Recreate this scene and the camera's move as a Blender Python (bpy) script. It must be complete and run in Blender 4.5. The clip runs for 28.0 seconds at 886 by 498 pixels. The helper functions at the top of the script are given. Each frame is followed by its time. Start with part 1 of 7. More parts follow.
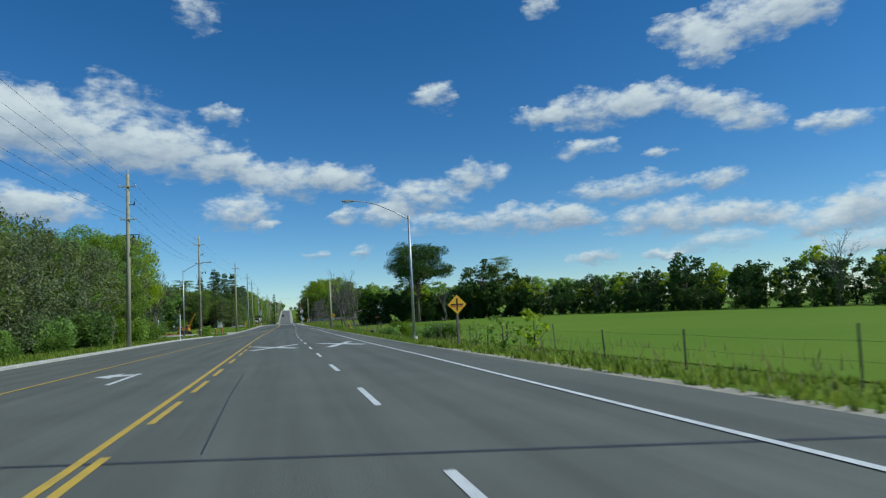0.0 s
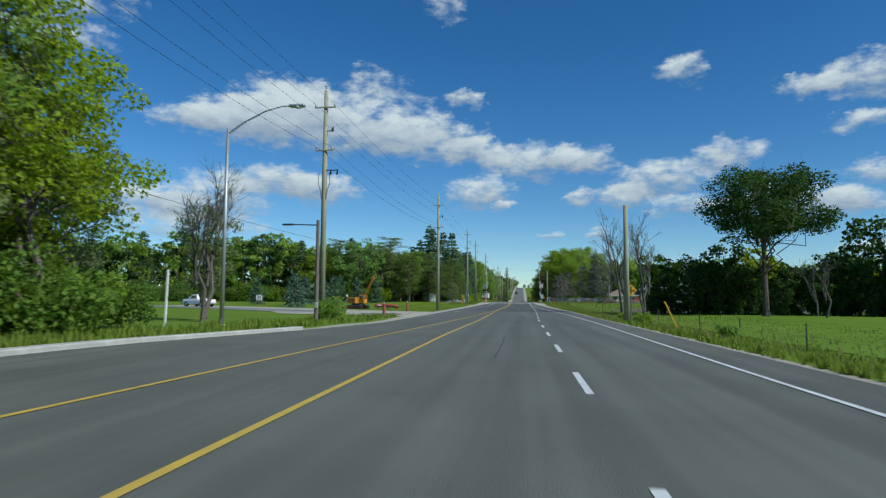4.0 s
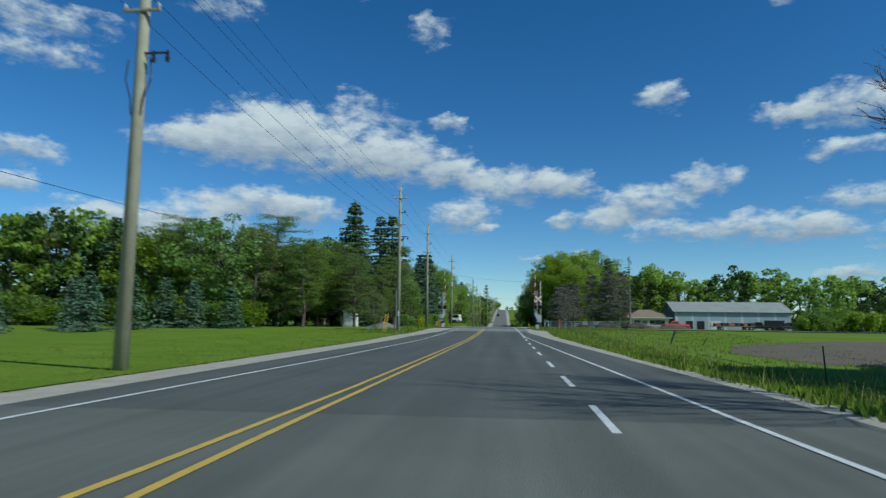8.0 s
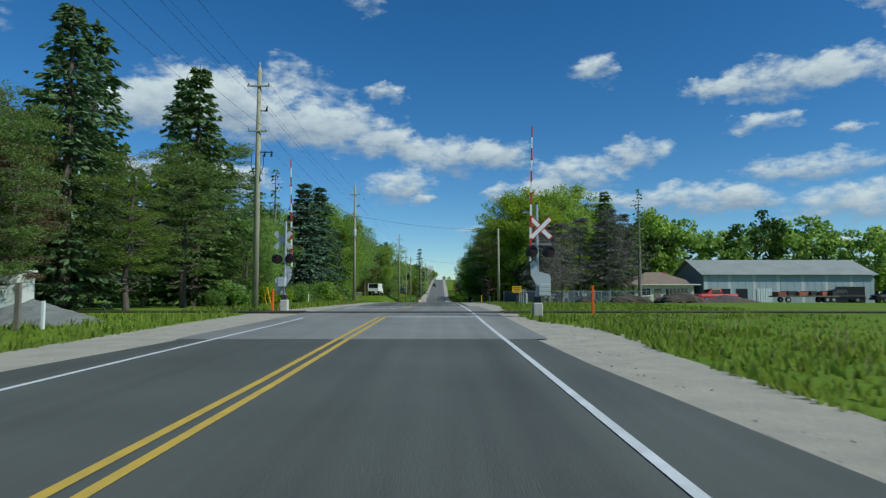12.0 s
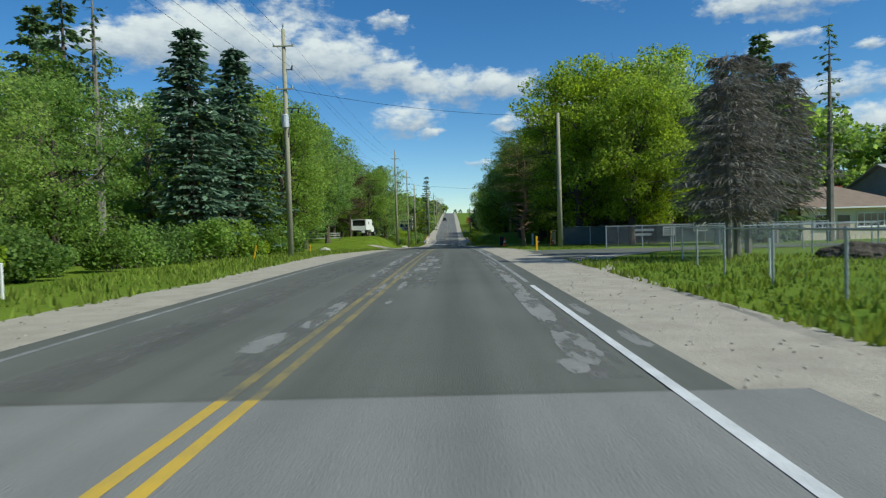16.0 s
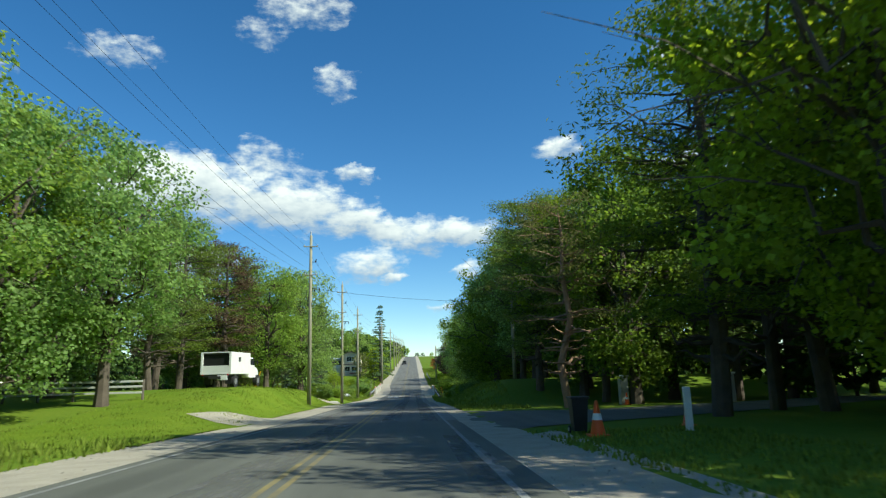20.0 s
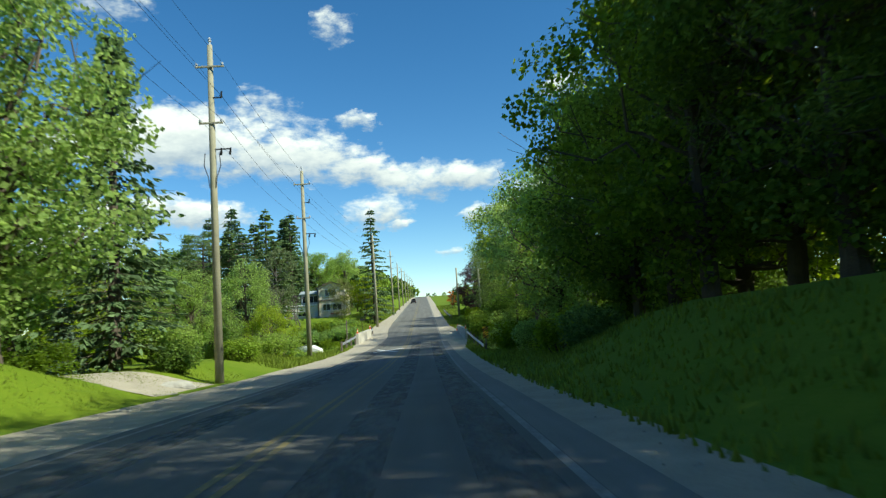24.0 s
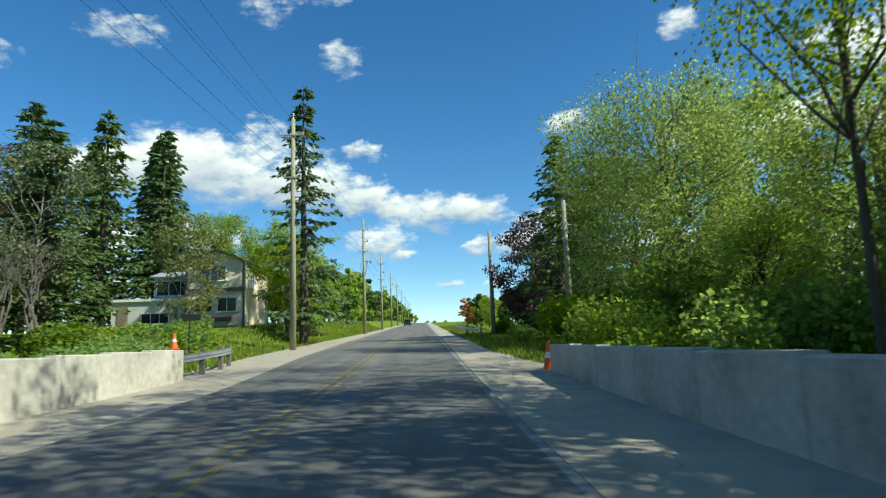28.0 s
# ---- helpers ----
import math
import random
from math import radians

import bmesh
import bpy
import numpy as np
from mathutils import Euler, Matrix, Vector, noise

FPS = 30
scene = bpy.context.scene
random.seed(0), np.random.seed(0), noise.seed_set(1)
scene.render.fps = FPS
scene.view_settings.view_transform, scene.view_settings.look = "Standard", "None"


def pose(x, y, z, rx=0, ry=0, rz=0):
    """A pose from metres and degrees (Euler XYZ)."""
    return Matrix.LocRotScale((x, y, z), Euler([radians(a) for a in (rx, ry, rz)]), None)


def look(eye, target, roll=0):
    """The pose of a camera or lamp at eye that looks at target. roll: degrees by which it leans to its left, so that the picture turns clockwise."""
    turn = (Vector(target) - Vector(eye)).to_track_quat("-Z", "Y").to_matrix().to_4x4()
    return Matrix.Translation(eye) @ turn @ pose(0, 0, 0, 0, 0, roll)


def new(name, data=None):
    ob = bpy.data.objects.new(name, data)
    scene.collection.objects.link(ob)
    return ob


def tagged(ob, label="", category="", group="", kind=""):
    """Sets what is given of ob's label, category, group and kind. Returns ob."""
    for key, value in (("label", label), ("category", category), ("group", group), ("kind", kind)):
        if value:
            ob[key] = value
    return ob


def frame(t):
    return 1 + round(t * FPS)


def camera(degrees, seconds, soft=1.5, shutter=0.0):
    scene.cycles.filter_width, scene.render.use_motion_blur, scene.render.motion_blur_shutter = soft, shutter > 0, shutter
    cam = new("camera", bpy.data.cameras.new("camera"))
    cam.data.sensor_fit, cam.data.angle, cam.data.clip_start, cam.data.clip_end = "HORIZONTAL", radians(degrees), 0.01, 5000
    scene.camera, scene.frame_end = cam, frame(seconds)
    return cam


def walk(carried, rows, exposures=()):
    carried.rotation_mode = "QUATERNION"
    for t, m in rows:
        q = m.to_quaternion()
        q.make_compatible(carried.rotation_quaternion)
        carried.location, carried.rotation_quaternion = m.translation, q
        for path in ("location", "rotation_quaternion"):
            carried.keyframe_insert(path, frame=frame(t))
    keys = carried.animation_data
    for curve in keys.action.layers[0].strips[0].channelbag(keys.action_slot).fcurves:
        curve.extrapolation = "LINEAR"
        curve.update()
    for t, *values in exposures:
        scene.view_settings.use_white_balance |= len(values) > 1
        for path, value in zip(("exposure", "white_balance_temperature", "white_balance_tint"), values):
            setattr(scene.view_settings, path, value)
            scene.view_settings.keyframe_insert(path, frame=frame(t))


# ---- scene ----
cam = camera(69.72, 28.0, 1.25, 0.2)
PATH = [
    (0, pose(1.919, 0.000, 1.464, 95.746, 3.235, -13.626)),
    (0.5, pose(1.909, 7.141, 1.447, 95.693, 3.440, -13.440)),
    (1, pose(1.900, 14.439, 1.430, 95.284, 3.131, -10.049)),
    (1.5, pose(1.884, 22.064, 1.429, 96.020, 2.201, -5.533)),
    (2, pose(1.863, 29.871, 1.440, 96.315, 1.109, -1.885)),
    (2.5, pose(1.830, 37.967, 1.433, 95.848, -1.633, 0.593)),
    (3, pose(1.795, 46.224, 1.405, 95.108, 1.308, 5.611)),
    (3.5, pose(1.775, 54.371, 1.387, 94.612, -0.728, 7.220)),
    (5.5, pose(1.892, 87.264, 1.432, 94.567, 1.748, 5.852)),
    (6, pose(1.912, 95.353, 1.444, 95.305, 2.005, 6.030)),
    (6.5, pose(1.928, 103.300, 1.455, 96.168, 0.860, 7.614)),
    (7, pose(1.936, 110.941, 1.473, 96.353, 0.985, 10.355)),
    (7.5, pose(1.931, 118.401, 1.495, 96.452, 3.053, 12.067)),
    (8, pose(1.917, 125.890, 1.517, 96.587, -0.670, 5.421)),
    (8.5, pose(1.906, 133.442, 1.533, 96.431, -2.561, 0.568)),
    (9, pose(1.903, 140.999, 1.545, 96.447, -0.209, -0.201)),
    (9.5, pose(1.908, 148.372, 1.558, 96.121, -0.209, -1.044)),
    (10, pose(1.925, 155.398, 1.574, 94.969, 2.439, -1.392)),
    (10.5, pose(1.954, 162.122, 1.594, 94.419, 1.608, -4.117)),
    (11, pose(1.973, 168.357, 1.626, 94.042, 2.190, -3.612)),
    (11.5, pose(1.964, 174.581, 1.676, 94.245, 1.247, -1.824)),
    (13.5, pose(1.757, 196.396, 2.038, 91.277, -1.020, 1.125)),
    (14, pose(1.727, 201.092, 2.081, 89.934, -1.555, 0.122)),
    (14.5, pose(1.690, 205.774, 2.150, 88.656, -0.083, 0.795)),
    (15, pose(1.644, 210.633, 2.237, 88.965, -1.430, 0.763)),
    (15.5, pose(1.600, 215.602, 2.307, 89.947, -0.326, 0.722)),
    (16, pose(1.594, 220.603, 2.302, 88.102, 1.564, 0.768)),
    (16.5, pose(1.673, 225.680, 2.303, 88.070, 1.550, 0.914)),
    (17, pose(1.765, 231.142, 2.298, 88.684, -2.011, -0.061)),
    (17.5, pose(1.846, 237.071, 2.297, 89.549, -0.302, 0.512)),
    (18, pose(1.925, 243.188, 2.297, 89.649, 1.105, 1.309)),
    (18.5, pose(1.980, 249.368, 2.259, 93.341, 0.451, -0.924)),
    (19, pose(2.009, 255.788, 2.198, 92.469, 1.599, -1.427)),
    (19.5, pose(2.005, 262.610, 2.119, 95.698, 0.502, -3.631)),
    (20, pose(1.974, 269.744, 2.023, 100.979, 1.493, -2.626)),
    (20.5, pose(1.927, 276.900, 1.888, 100.180, -0.284, -2.932)),
    (22.5, pose(1.816, 306.497, 1.146, 98.912, 1.074, 3.706)),
    (23, pose(1.826, 314.166, 0.992, 92.495, 0.711, 2.385)),
    (23.5, pose(1.850, 321.903, 0.828, 96.361, 3.769, -0.390)),
    (24, pose(1.882, 329.612, 0.629, 95.997, 3.869, -1.624)),
    (24.5, pose(1.924, 337.355, 0.392, 95.229, 3.029, -2.398)),
    (25, pose(1.982, 345.139, 0.133, 96.188, 1.886, -2.107)),
    (25.5, pose(2.043, 353.151, -0.137, 98.086, 3.270, -1.784)),
    (26, pose(2.095, 361.392, -0.414, 99.372, 2.704, -1.811)),
    (26.5, pose(2.148, 369.803, -0.609, 97.341, 1.354, -1.684)),
    (27, pose(2.183, 378.083, -0.696, 96.597, 1.558, -1.660)),
    (27.5, pose(2.201, 386.007, -0.710, 97.744, 1.488, -1.906)),
    (28, pose(2.208, 393.679, -0.694, 98.919, 2.043, -1.743)),
]
EXPOSURES = ((0, 0.16, 5800, -2), (6, 0.2, 5850, -1), (9, 0.05, 5650, -5), (12, 0.12, 5800, -3), (14, 0.35, 6150, -1), (17.5, 0.42, 6200, -1), (19, 0.6, 6300, -2), (20, 0.86, 6500, -5), (23, 0.92, 6650, -6), (25, 0.95, 6900, -7), (27, 0.95, 6850, -7), (28, 0.9, 6650, -6))
walk(cam, PATH, EXPOSURES)
WORLD_SKY = 0.1
# ---------------------------------------------------------------- world, sun
SUN_EL, SUN_AZ = 41.0, 114.0      # degrees; azimuth clockwise from +y
world = bpy.data.worlds.new("world")
scene.world = world
world.use_nodes = True
wt = world.node_tree
wt.nodes.clear()


def wmath(op, a, b=None, c=None):
    n = wt.nodes.new("ShaderNodeMath")
    n.operation = op
    for i, v in enumerate((a, b, c)):
        if v is None:
            continue
        if isinstance(v, (int, float)):
            n.inputs[i].default_value = v
        else:
            wt.links.new(v, n.inputs[i])
    return n.outputs[0]


sky = wt.nodes.new("ShaderNodeTexSky")
sky.sky_type = "NISHITA"
sky.sun_disc = False
sky.sun_elevation = radians(SUN_EL)
sky.sun_rotation = radians(SUN_AZ)
sky.altitude = 300
sky.air_density, sky.dust_density, sky.ozone_density = 0.88, 0.0, 3.0
geo = wt.nodes.new("ShaderNodeTexCoord")
sep = wt.nodes.new("ShaderNodeSeparateXYZ")
wt.links.new(geo.outputs["Generated"], sep.inputs[0])
az = wmath("MULTIPLY", wmath("ARCTAN2", sep.outputs[0], sep.outputs[1]), 57.29578)
el = wmath("MULTIPLY", wmath("ARCSINE", sep.outputs[2]), 57.29578)
comb = wt.nodes.new("ShaderNodeCombineXYZ")
wt.links.new(az, comb.inputs[0])
wt.links.new(el, comb.inputs[1])
# ragged edges: the cloud field is shifted by two scales of noise
warp = wt.nodes.new("ShaderNodeTexNoise")
warp.inputs["Scale"].default_value = 0.36
warp.inputs["Detail"].default_value = 6
warp.inputs["Roughness"].default_value = 0.62
squash = wt.nodes.new("ShaderNodeVectorMath")
squash.operation = "MULTIPLY"
wt.links.new(comb.outputs[0], squash.inputs[0])
squash.inputs[1].default_value = (0.72, 1.35, 1)
wt.links.new(squash.outputs[0], warp.inputs["Vector"])
wsub = wt.nodes.new("ShaderNodeVectorMath")
wsub.operation = "SUBTRACT"
wt.links.new(warp.outputs["Color"], wsub.inputs[0])
wsub.inputs[1].default_value = (0.5, 0.5, 0.5)
wsc = wt.nodes.new("ShaderNodeVectorMath")
wsc.operation = "MULTIPLY_ADD"
wt.links.new(wsub.outputs[0], wsc.inputs[0])
wsc.inputs[1].default_value = (4.2, 2.9, 0)
wt.links.new(comb.outputs[0], wsc.inputs[2])
flat = wt.nodes.new("ShaderNodeVectorMath")
flat.operation = "MULTIPLY"
wt.links.new(wsc.outputs[0], flat.inputs[0])
flat.inputs[1].default_value = (1, 1, 0)
field = flat.outputs[0]
sum_w = sum_v = 0.0


def cloud(a, e, w, h, dens=1.0):
    """One puff of cloud: azimuth, elevation, half width and half height in degrees."""
    global sum_w, sum_v
    s = wt.nodes.new("ShaderNodeVectorMath")
    s.operation = "MULTIPLY_ADD"
    wt.links.new(field, s.inputs[0])
    s.inputs[1].default_value = (1 / w, 1 / h, 0)
    s.inputs[2].default_value = (-a / w, -e / h, 0)
    d = wt.nodes.new("ShaderNodeVectorMath")
    d.operation = "DOT_PRODUCT"
    wt.links.new(s.outputs[0], d.inputs[0])
    wt.links.new(s.outputs[0], d.inputs[1])
    k = wmath("MAXIMUM", wmath("MULTIPLY_ADD", d.outputs["Value"], -dens, dens), 0.0)
    z = wt.nodes.new("ShaderNodeSeparateXYZ")
    wt.links.new(s.outputs[0], z.inputs[0])
    sum_w = wmath("ADD", k, sum_w)
    sum_v = wmath("MULTIPLY_ADD", z.outputs[1], k, sum_v)


# fair-weather cumulus, bank by bank
for puff in ((-16.5, 15.6, 11, 3.5), (-9, 14.2, 7, 2.4), (-3.5, 13.2, 4, 1.5), (-21, 16.6, 6, 2.8), (-13.4, 19, 3.5, 1.6, .5), (-24.5, 15.2, 6, 2.4), (-29, 15, 4.5, 1.3),
             (1, 12.2, 5.5, 1.9), (5.5, 12.3, 3.5, 1.6), (-3.8, 9.7, 4, 1.7), (-1.7, 8.3, 1, .6)):
    cloud(*puff)
for puff in ((12, 10.5, 5, 1.9), (17.5, 11.9, 3.6, 1.5), (9, 9.2, 3, 1.2), (5.2, 9.2, 1.6, .9), (14, 8, 4, 1.2, .8), (21.5, 7.9, 6.5, 1.7),
             (26, 7.6, 3, 1.2), (34, 7.0, 6.5, 1.7), (40, 6.6, 4, 1.2), (45, 5.6, 4, 1.6), (49, 6.4, 4, 2.2)):
    cloud(*puff)
for puff in ((28.5, 17, 6, 2.0), (33.5, 17.2, 3.4, 1.7), (23.5, 16.6, 3, 1.0), (39, 15.6, 3, 1.4), (40.8, 14.2, 3.2, 1.2), (37, 16.6, 2, 1.3),
             (27.5, 13.6, 3.4, 1.0), (33.2, 12.6, 1.7, .5), (46.8, 12.9, 3, 1.0), (14, 19.4, 2.5, 1.4), (30.5, 10.0, 6, 1.3), (37.8, 9.8, 2.6, .9)):
    cloud(*puff)
for puff in ((42, 22, 5.5, 2.4), (38, 20.6, 2.8, 2.0), (36, 22.2, 3, 1.6), (46, 22, 3, 2), (24.3, 26, 2.2, 1.2), (-5, 17.6, 2.0, 1.0),
             (-7, 25.6, 2.5, 1.6, .6), (-10, 31.5, 5, 2.0, .7), (-14, 29, 2.6, 1.5, .5), (-25.5, 26, 4, 1.5, .55), (-39.5, 22.5, 7, 1.6, .7), (-40, 20, 6, 1.5, .7)):
    cloud(*puff)
for puff in ((-40, 12.6, 3.6, 1.2), (-41, 10.4, 3.4, 1.1), (-34, 8.0, 6, 1.6), (-27.5, 8.4, 6, 2.4), (-22, 10.2, 6, 1.7), (-18, 9.7, 4, 1.5), (-30, 6, 9, 1.4, .7),
             (2.8, 5.9, 1.2, .5), (6.8, 5.9, 1.2, .5), (27.2, 4.2, 2.6, .8, .8), (37.3, 4.6, 4, 1.3, .8), (48, 3.6, 5, 1.2, .8), (33, 4.0, 2, .5)):
    cloud(*puff)
# the sky goes on alike behind the camera
rest = wt.nodes.new("ShaderNodeTexNoise")
rest.inputs["Scale"].default_value = 0.075
rest.inputs["Detail"].default_value = 3
wt.links.new(comb.outputs[0], rest.inputs["Vector"])
behind = wmath("GREATER_THAN", wmath("ABSOLUTE", az), 62.0)
veil = wmath("MULTIPLY", wmath("MAXIMUM", wmath("MULTIPLY_ADD", rest.outputs["Fac"], 7.0, -3.9), 0.0), behind)
total = wmath("ADD", sum_w, veil)
fine = wt.nodes.new("ShaderNodeTexNoise")
fine.inputs["Scale"].default_value = 0.8
fine.inputs["Detail"].default_value = 7
fine.inputs["Roughness"].default_value = 0.6
wt.links.new(squash.outputs[0], fine.inputs["Vector"])
ragged = wmath("ADD", total, wmath("MULTIPLY_ADD", fine.outputs["Fac"], 2.7, -1.3))
cover = wt.nodes.new("ShaderNodeMapRange")
cover.interpolation_type = "SMOOTHSTEP"
wt.links.new(ragged, cover.inputs["Value"])
cover.inputs["From Min"].default_value, cover.inputs["From Max"].default_value = 0.0, 1.35
cover.inputs["To Max"].default_value = 0.97
cover_out = wmath("MULTIPLY", cover.outputs[0], wmath("GREATER_THAN", total, 0.001))
# lit tops, grey undersides
side = wmath("DIVIDE", sum_v, wmath("ADD", total, 0.15))
tone = wt.nodes.new("ShaderNodeMapRange")
wt.links.new(wmath("ADD", side, wmath("MULTIPLY_ADD", fine.outputs["Fac"], 0.9, -0.45)), tone.inputs["Value"])
tone.inputs["From Min"].default_value, tone.inputs["From Max"].default_value = -0.45, 0.35
ramp = wt.nodes.new("ShaderNodeMix")
ramp.data_type = "RGBA"
wt.links.new(tone.outputs[0], ramp.inputs["Factor"])
ramp.inputs["A"].default_value = (2.7, 3.15, 3.9, 1)
ramp.inputs["B"].default_value = (5.9, 6.0, 6.05, 1)
skymix = wt.nodes.new("ShaderNodeMix")
skymix.data_type = "RGBA"
wt.links.new(cover_out, skymix.inputs["Factor"])
deep = wt.nodes.new("ShaderNodeHueSaturation")
deep.inputs["Hue"].default_value, deep.inputs["Saturation"].default_value, deep.inputs["Value"].default_value = 0.503, 1.27, 0.88
wt.links.new(sky.outputs[0], deep.inputs["Color"])
wt.links.new(deep.outputs[0], skymix.inputs["A"])
wt.links.new(ramp.outputs["Result"], skymix.inputs["B"])
bg = wt.nodes.new("ShaderNodeBackground")
bg.inputs["Strength"].default_value = WORLD_SKY
wt.links.new(skymix.outputs["Result"], bg.inputs["Color"])
wout = wt.nodes.new("ShaderNodeOutputWorld")
wt.links.new(bg.outputs[0], wout.inputs["Surface"])

sun = new("sun", bpy.data.lights.new("sun", "SUN"))
sun.data.energy, sun.data.angle, sun.data.color = 3.6, radians(0.55), (1.0, 0.95, 0.86)
sun_dir = Vector((math.cos(radians(SUN_EL)) * math.sin(radians(SUN_AZ)), math.cos(radians(SUN_EL)) * math.cos(radians(SUN_AZ)), math.sin(radians(SUN_EL))))
sun.matrix_world = look(tuple(sun_dir * 400 + Vector((0, 200, 0))), (0, 200, 0))


# ---------------------------------------------------------------- materials
def material(name, col, col2=None, scale=3.0, rough=0.8, metal=0.0, bump=0.0, bscale=40.0, island=0.0, obrand=0.0, spec=0.4, fine2=None, trans=0.0, streak=0.0):
    """Procedural surface: two colours over a large and a small noise, bump grain, variation by island or object."""
    m = bpy.data.materials.new(name)
    m.use_nodes = True
    nt = m.node_tree
    p = nt.nodes["Principled BSDF"]
    p.inputs["Roughness"].default_value = rough
    p.inputs["Metallic"].default_value = metal
    p.inputs["Specular IOR Level"].default_value = spec
    co = nt.nodes.new("ShaderNodeTexCoord")
    src = co.outputs["Object"]
    n1 = nt.nodes.new("ShaderNodeTexNoise")
    n1.inputs["Scale"].default_value, n1.inputs["Detail"].default_value = scale, 6
    n2 = nt.nodes.new("ShaderNodeTexNoise")
    n2.inputs["Scale"].default_value, n2.inputs["Detail"].default_value = fine2 or scale * 11, 4
    nt.links.new(src, n1.inputs["Vector"])
    nt.links.new(src, n2.inputs["Vector"])
    add = nt.nodes.new("ShaderNodeMath")
    add.operation = "MULTIPLY_ADD"
    nt.links.new(n2.outputs["Fac"], add.inputs[0])
    add.inputs[1].default_value = 0.7
    nt.links.new(n1.outputs["Fac"], add.inputs[2])
    mr = nt.nodes.new("ShaderNodeMapRange")
    nt.links.new(add.outputs[0], mr.inputs["Value"])
    mr.inputs["From Min"].default_value, mr.inputs["From Max"].default_value = 0.55, 1.15
    mix = nt.nodes.new("ShaderNodeMix")
    mix.data_type = "RGBA"
    nt.links.new(mr.outputs[0], mix.inputs["Factor"])
    mix.inputs["A"].default_value = (*col, 1)
    mix.inputs["B"].default_value = (*(col2 or [c * 0.75 for c in col]), 1)
    out = mix.outputs["Result"]
    if streak:
        mp = nt.nodes.new("ShaderNodeMapping")
        mp.inputs["Scale"].default_value = (1.5, 0.035, 1)
        nt.links.new(src, mp.inputs["Vector"])
        ns = nt.nodes.new("ShaderNodeTexNoise")
        ns.inputs["Scale"].default_value, ns.inputs["Detail"].default_value = 1.0, 4
        nt.links.new(mp.outputs[0], ns.inputs["Vector"])
        rs = nt.nodes.new("ShaderNodeMapRange")
        nt.links.new(ns.outputs["Fac"], rs.inputs["Value"])
        rs.inputs["From Min"].default_value, rs.inputs["From Max"].default_value = 0.3, 0.7
        rs.inputs["To Min"].default_value, rs.inputs["To Max"].default_value = 1 - streak, 1 + streak
        hs0 = nt.nodes.new("ShaderNodeHueSaturation")
        nt.links.new(out, hs0.inputs["Color"])
        nt.links.new(rs.outputs[0], hs0.inputs["Value"])
        out = hs0.outputs["Color"]
    if island or obrand:
        hsv = nt.nodes.new("ShaderNodeHueSaturation")
        nt.links.new(out, hsv.inputs["Color"])
        if island:
            g = nt.nodes.new("ShaderNodeNewGeometry")
            r = nt.nodes.new("ShaderNodeMapRange")
            nt.links.new(g.outputs["Random Per Island"], r.inputs["Value"])
            r.inputs["To Min"].default_value, r.inputs["To Max"].default_value = 1 - island, 1 + island
            nt.links.new(r.outputs[0], hsv.inputs["Value"])
        if obrand:
            o = nt.nodes.new("ShaderNodeObjectInfo")
            r2 = nt.nodes.new("ShaderNodeMapRange")
            nt.links.new(o.outputs["Random"], r2.inputs["Value"])
            r2.inputs["To Min"].default_value, r2.inputs["To Max"].default_value = 0.5 - obrand, 0.5 + obrand
            nt.links.new(r2.outputs[0], hsv.inputs["Hue"])
            r3 = nt.nodes.new("ShaderNodeMapRange")
            nt.links.new(o.outputs["Random"], r3.inputs["Value"])
            r3.inputs["To Min"].default_value, r3.inputs["To Max"].default_value = 1.15, 0.85
            nt.links.new(r3.outputs[0], hsv.inputs["Saturation"])
        out = hsv.outputs["Color"]
    nt.links.new(out, p.inputs["Base Color"])
    if bump:
        b = nt.nodes.new("ShaderNodeBump")
        n3 = nt.nodes.new("ShaderNodeTexNoise")
        n3.inputs["Scale"].default_value, n3.inputs["Detail"].default_value = bscale, 5
        nt.links.new(src, n3.inputs["Vector"])
        nt.links.new(n3.outputs["Fac"], b.inputs["Height"])
        b.inputs["Strength"].default_value = bump
        b.inputs["Distance"].default_value = 0.03
        nt.links.new(b.outputs[0], p.inputs["Normal"])
    if trans:
        t = nt.nodes.new("ShaderNodeBsdfTranslucent")
        hs = nt.nodes.new("ShaderNodeHueSaturation")
        nt.links.new(out, hs.inputs["Color"])
        hs.inputs["Hue"].default_value = 0.488
        hs.inputs["Saturation"].default_value, hs.inputs["Value"].default_value = 1.06, 1.95
        nt.links.new(hs.outputs[0], t.inputs["Color"])
        ms = nt.nodes.new("ShaderNodeMixShader")
        ms.inputs[0].default_value = trans
        nt.links.new(p.outputs[0], ms.inputs[1])
        nt.links.new(t.outputs[0], ms.inputs[2])
        nt.links.new(ms.outputs[0], nt.nodes["Material Output"].inputs["Surface"])
    return m


M_asphalt = material("asphalt", (0.098, 0.1, 0.083), (0.133, 0.135, 0.113), 0.35, 0.85, bump=0.4, bscale=55, fine2=42, streak=0.2)
M_asphalt_new = material("dark_asphalt", (0.072, 0.075, 0.065), (0.1, 0.103, 0.09), 0.35, 0.85, bump=0.4, bscale=55, fine2=42, streak=0.2)
M_asphalt_old = material("old_asphalt", (0.235, 0.23, 0.212), (0.18, 0.177, 0.165), 0.5, 0.9, bump=0.4, bscale=50, fine2=38, streak=0.14)
M_asphalt_aged = material("aged_asphalt", (0.165, 0.163, 0.148), (0.125, 0.124, 0.114), 0.5, 0.88, bump=0.4, bscale=52, fine2=30, streak=0.2)


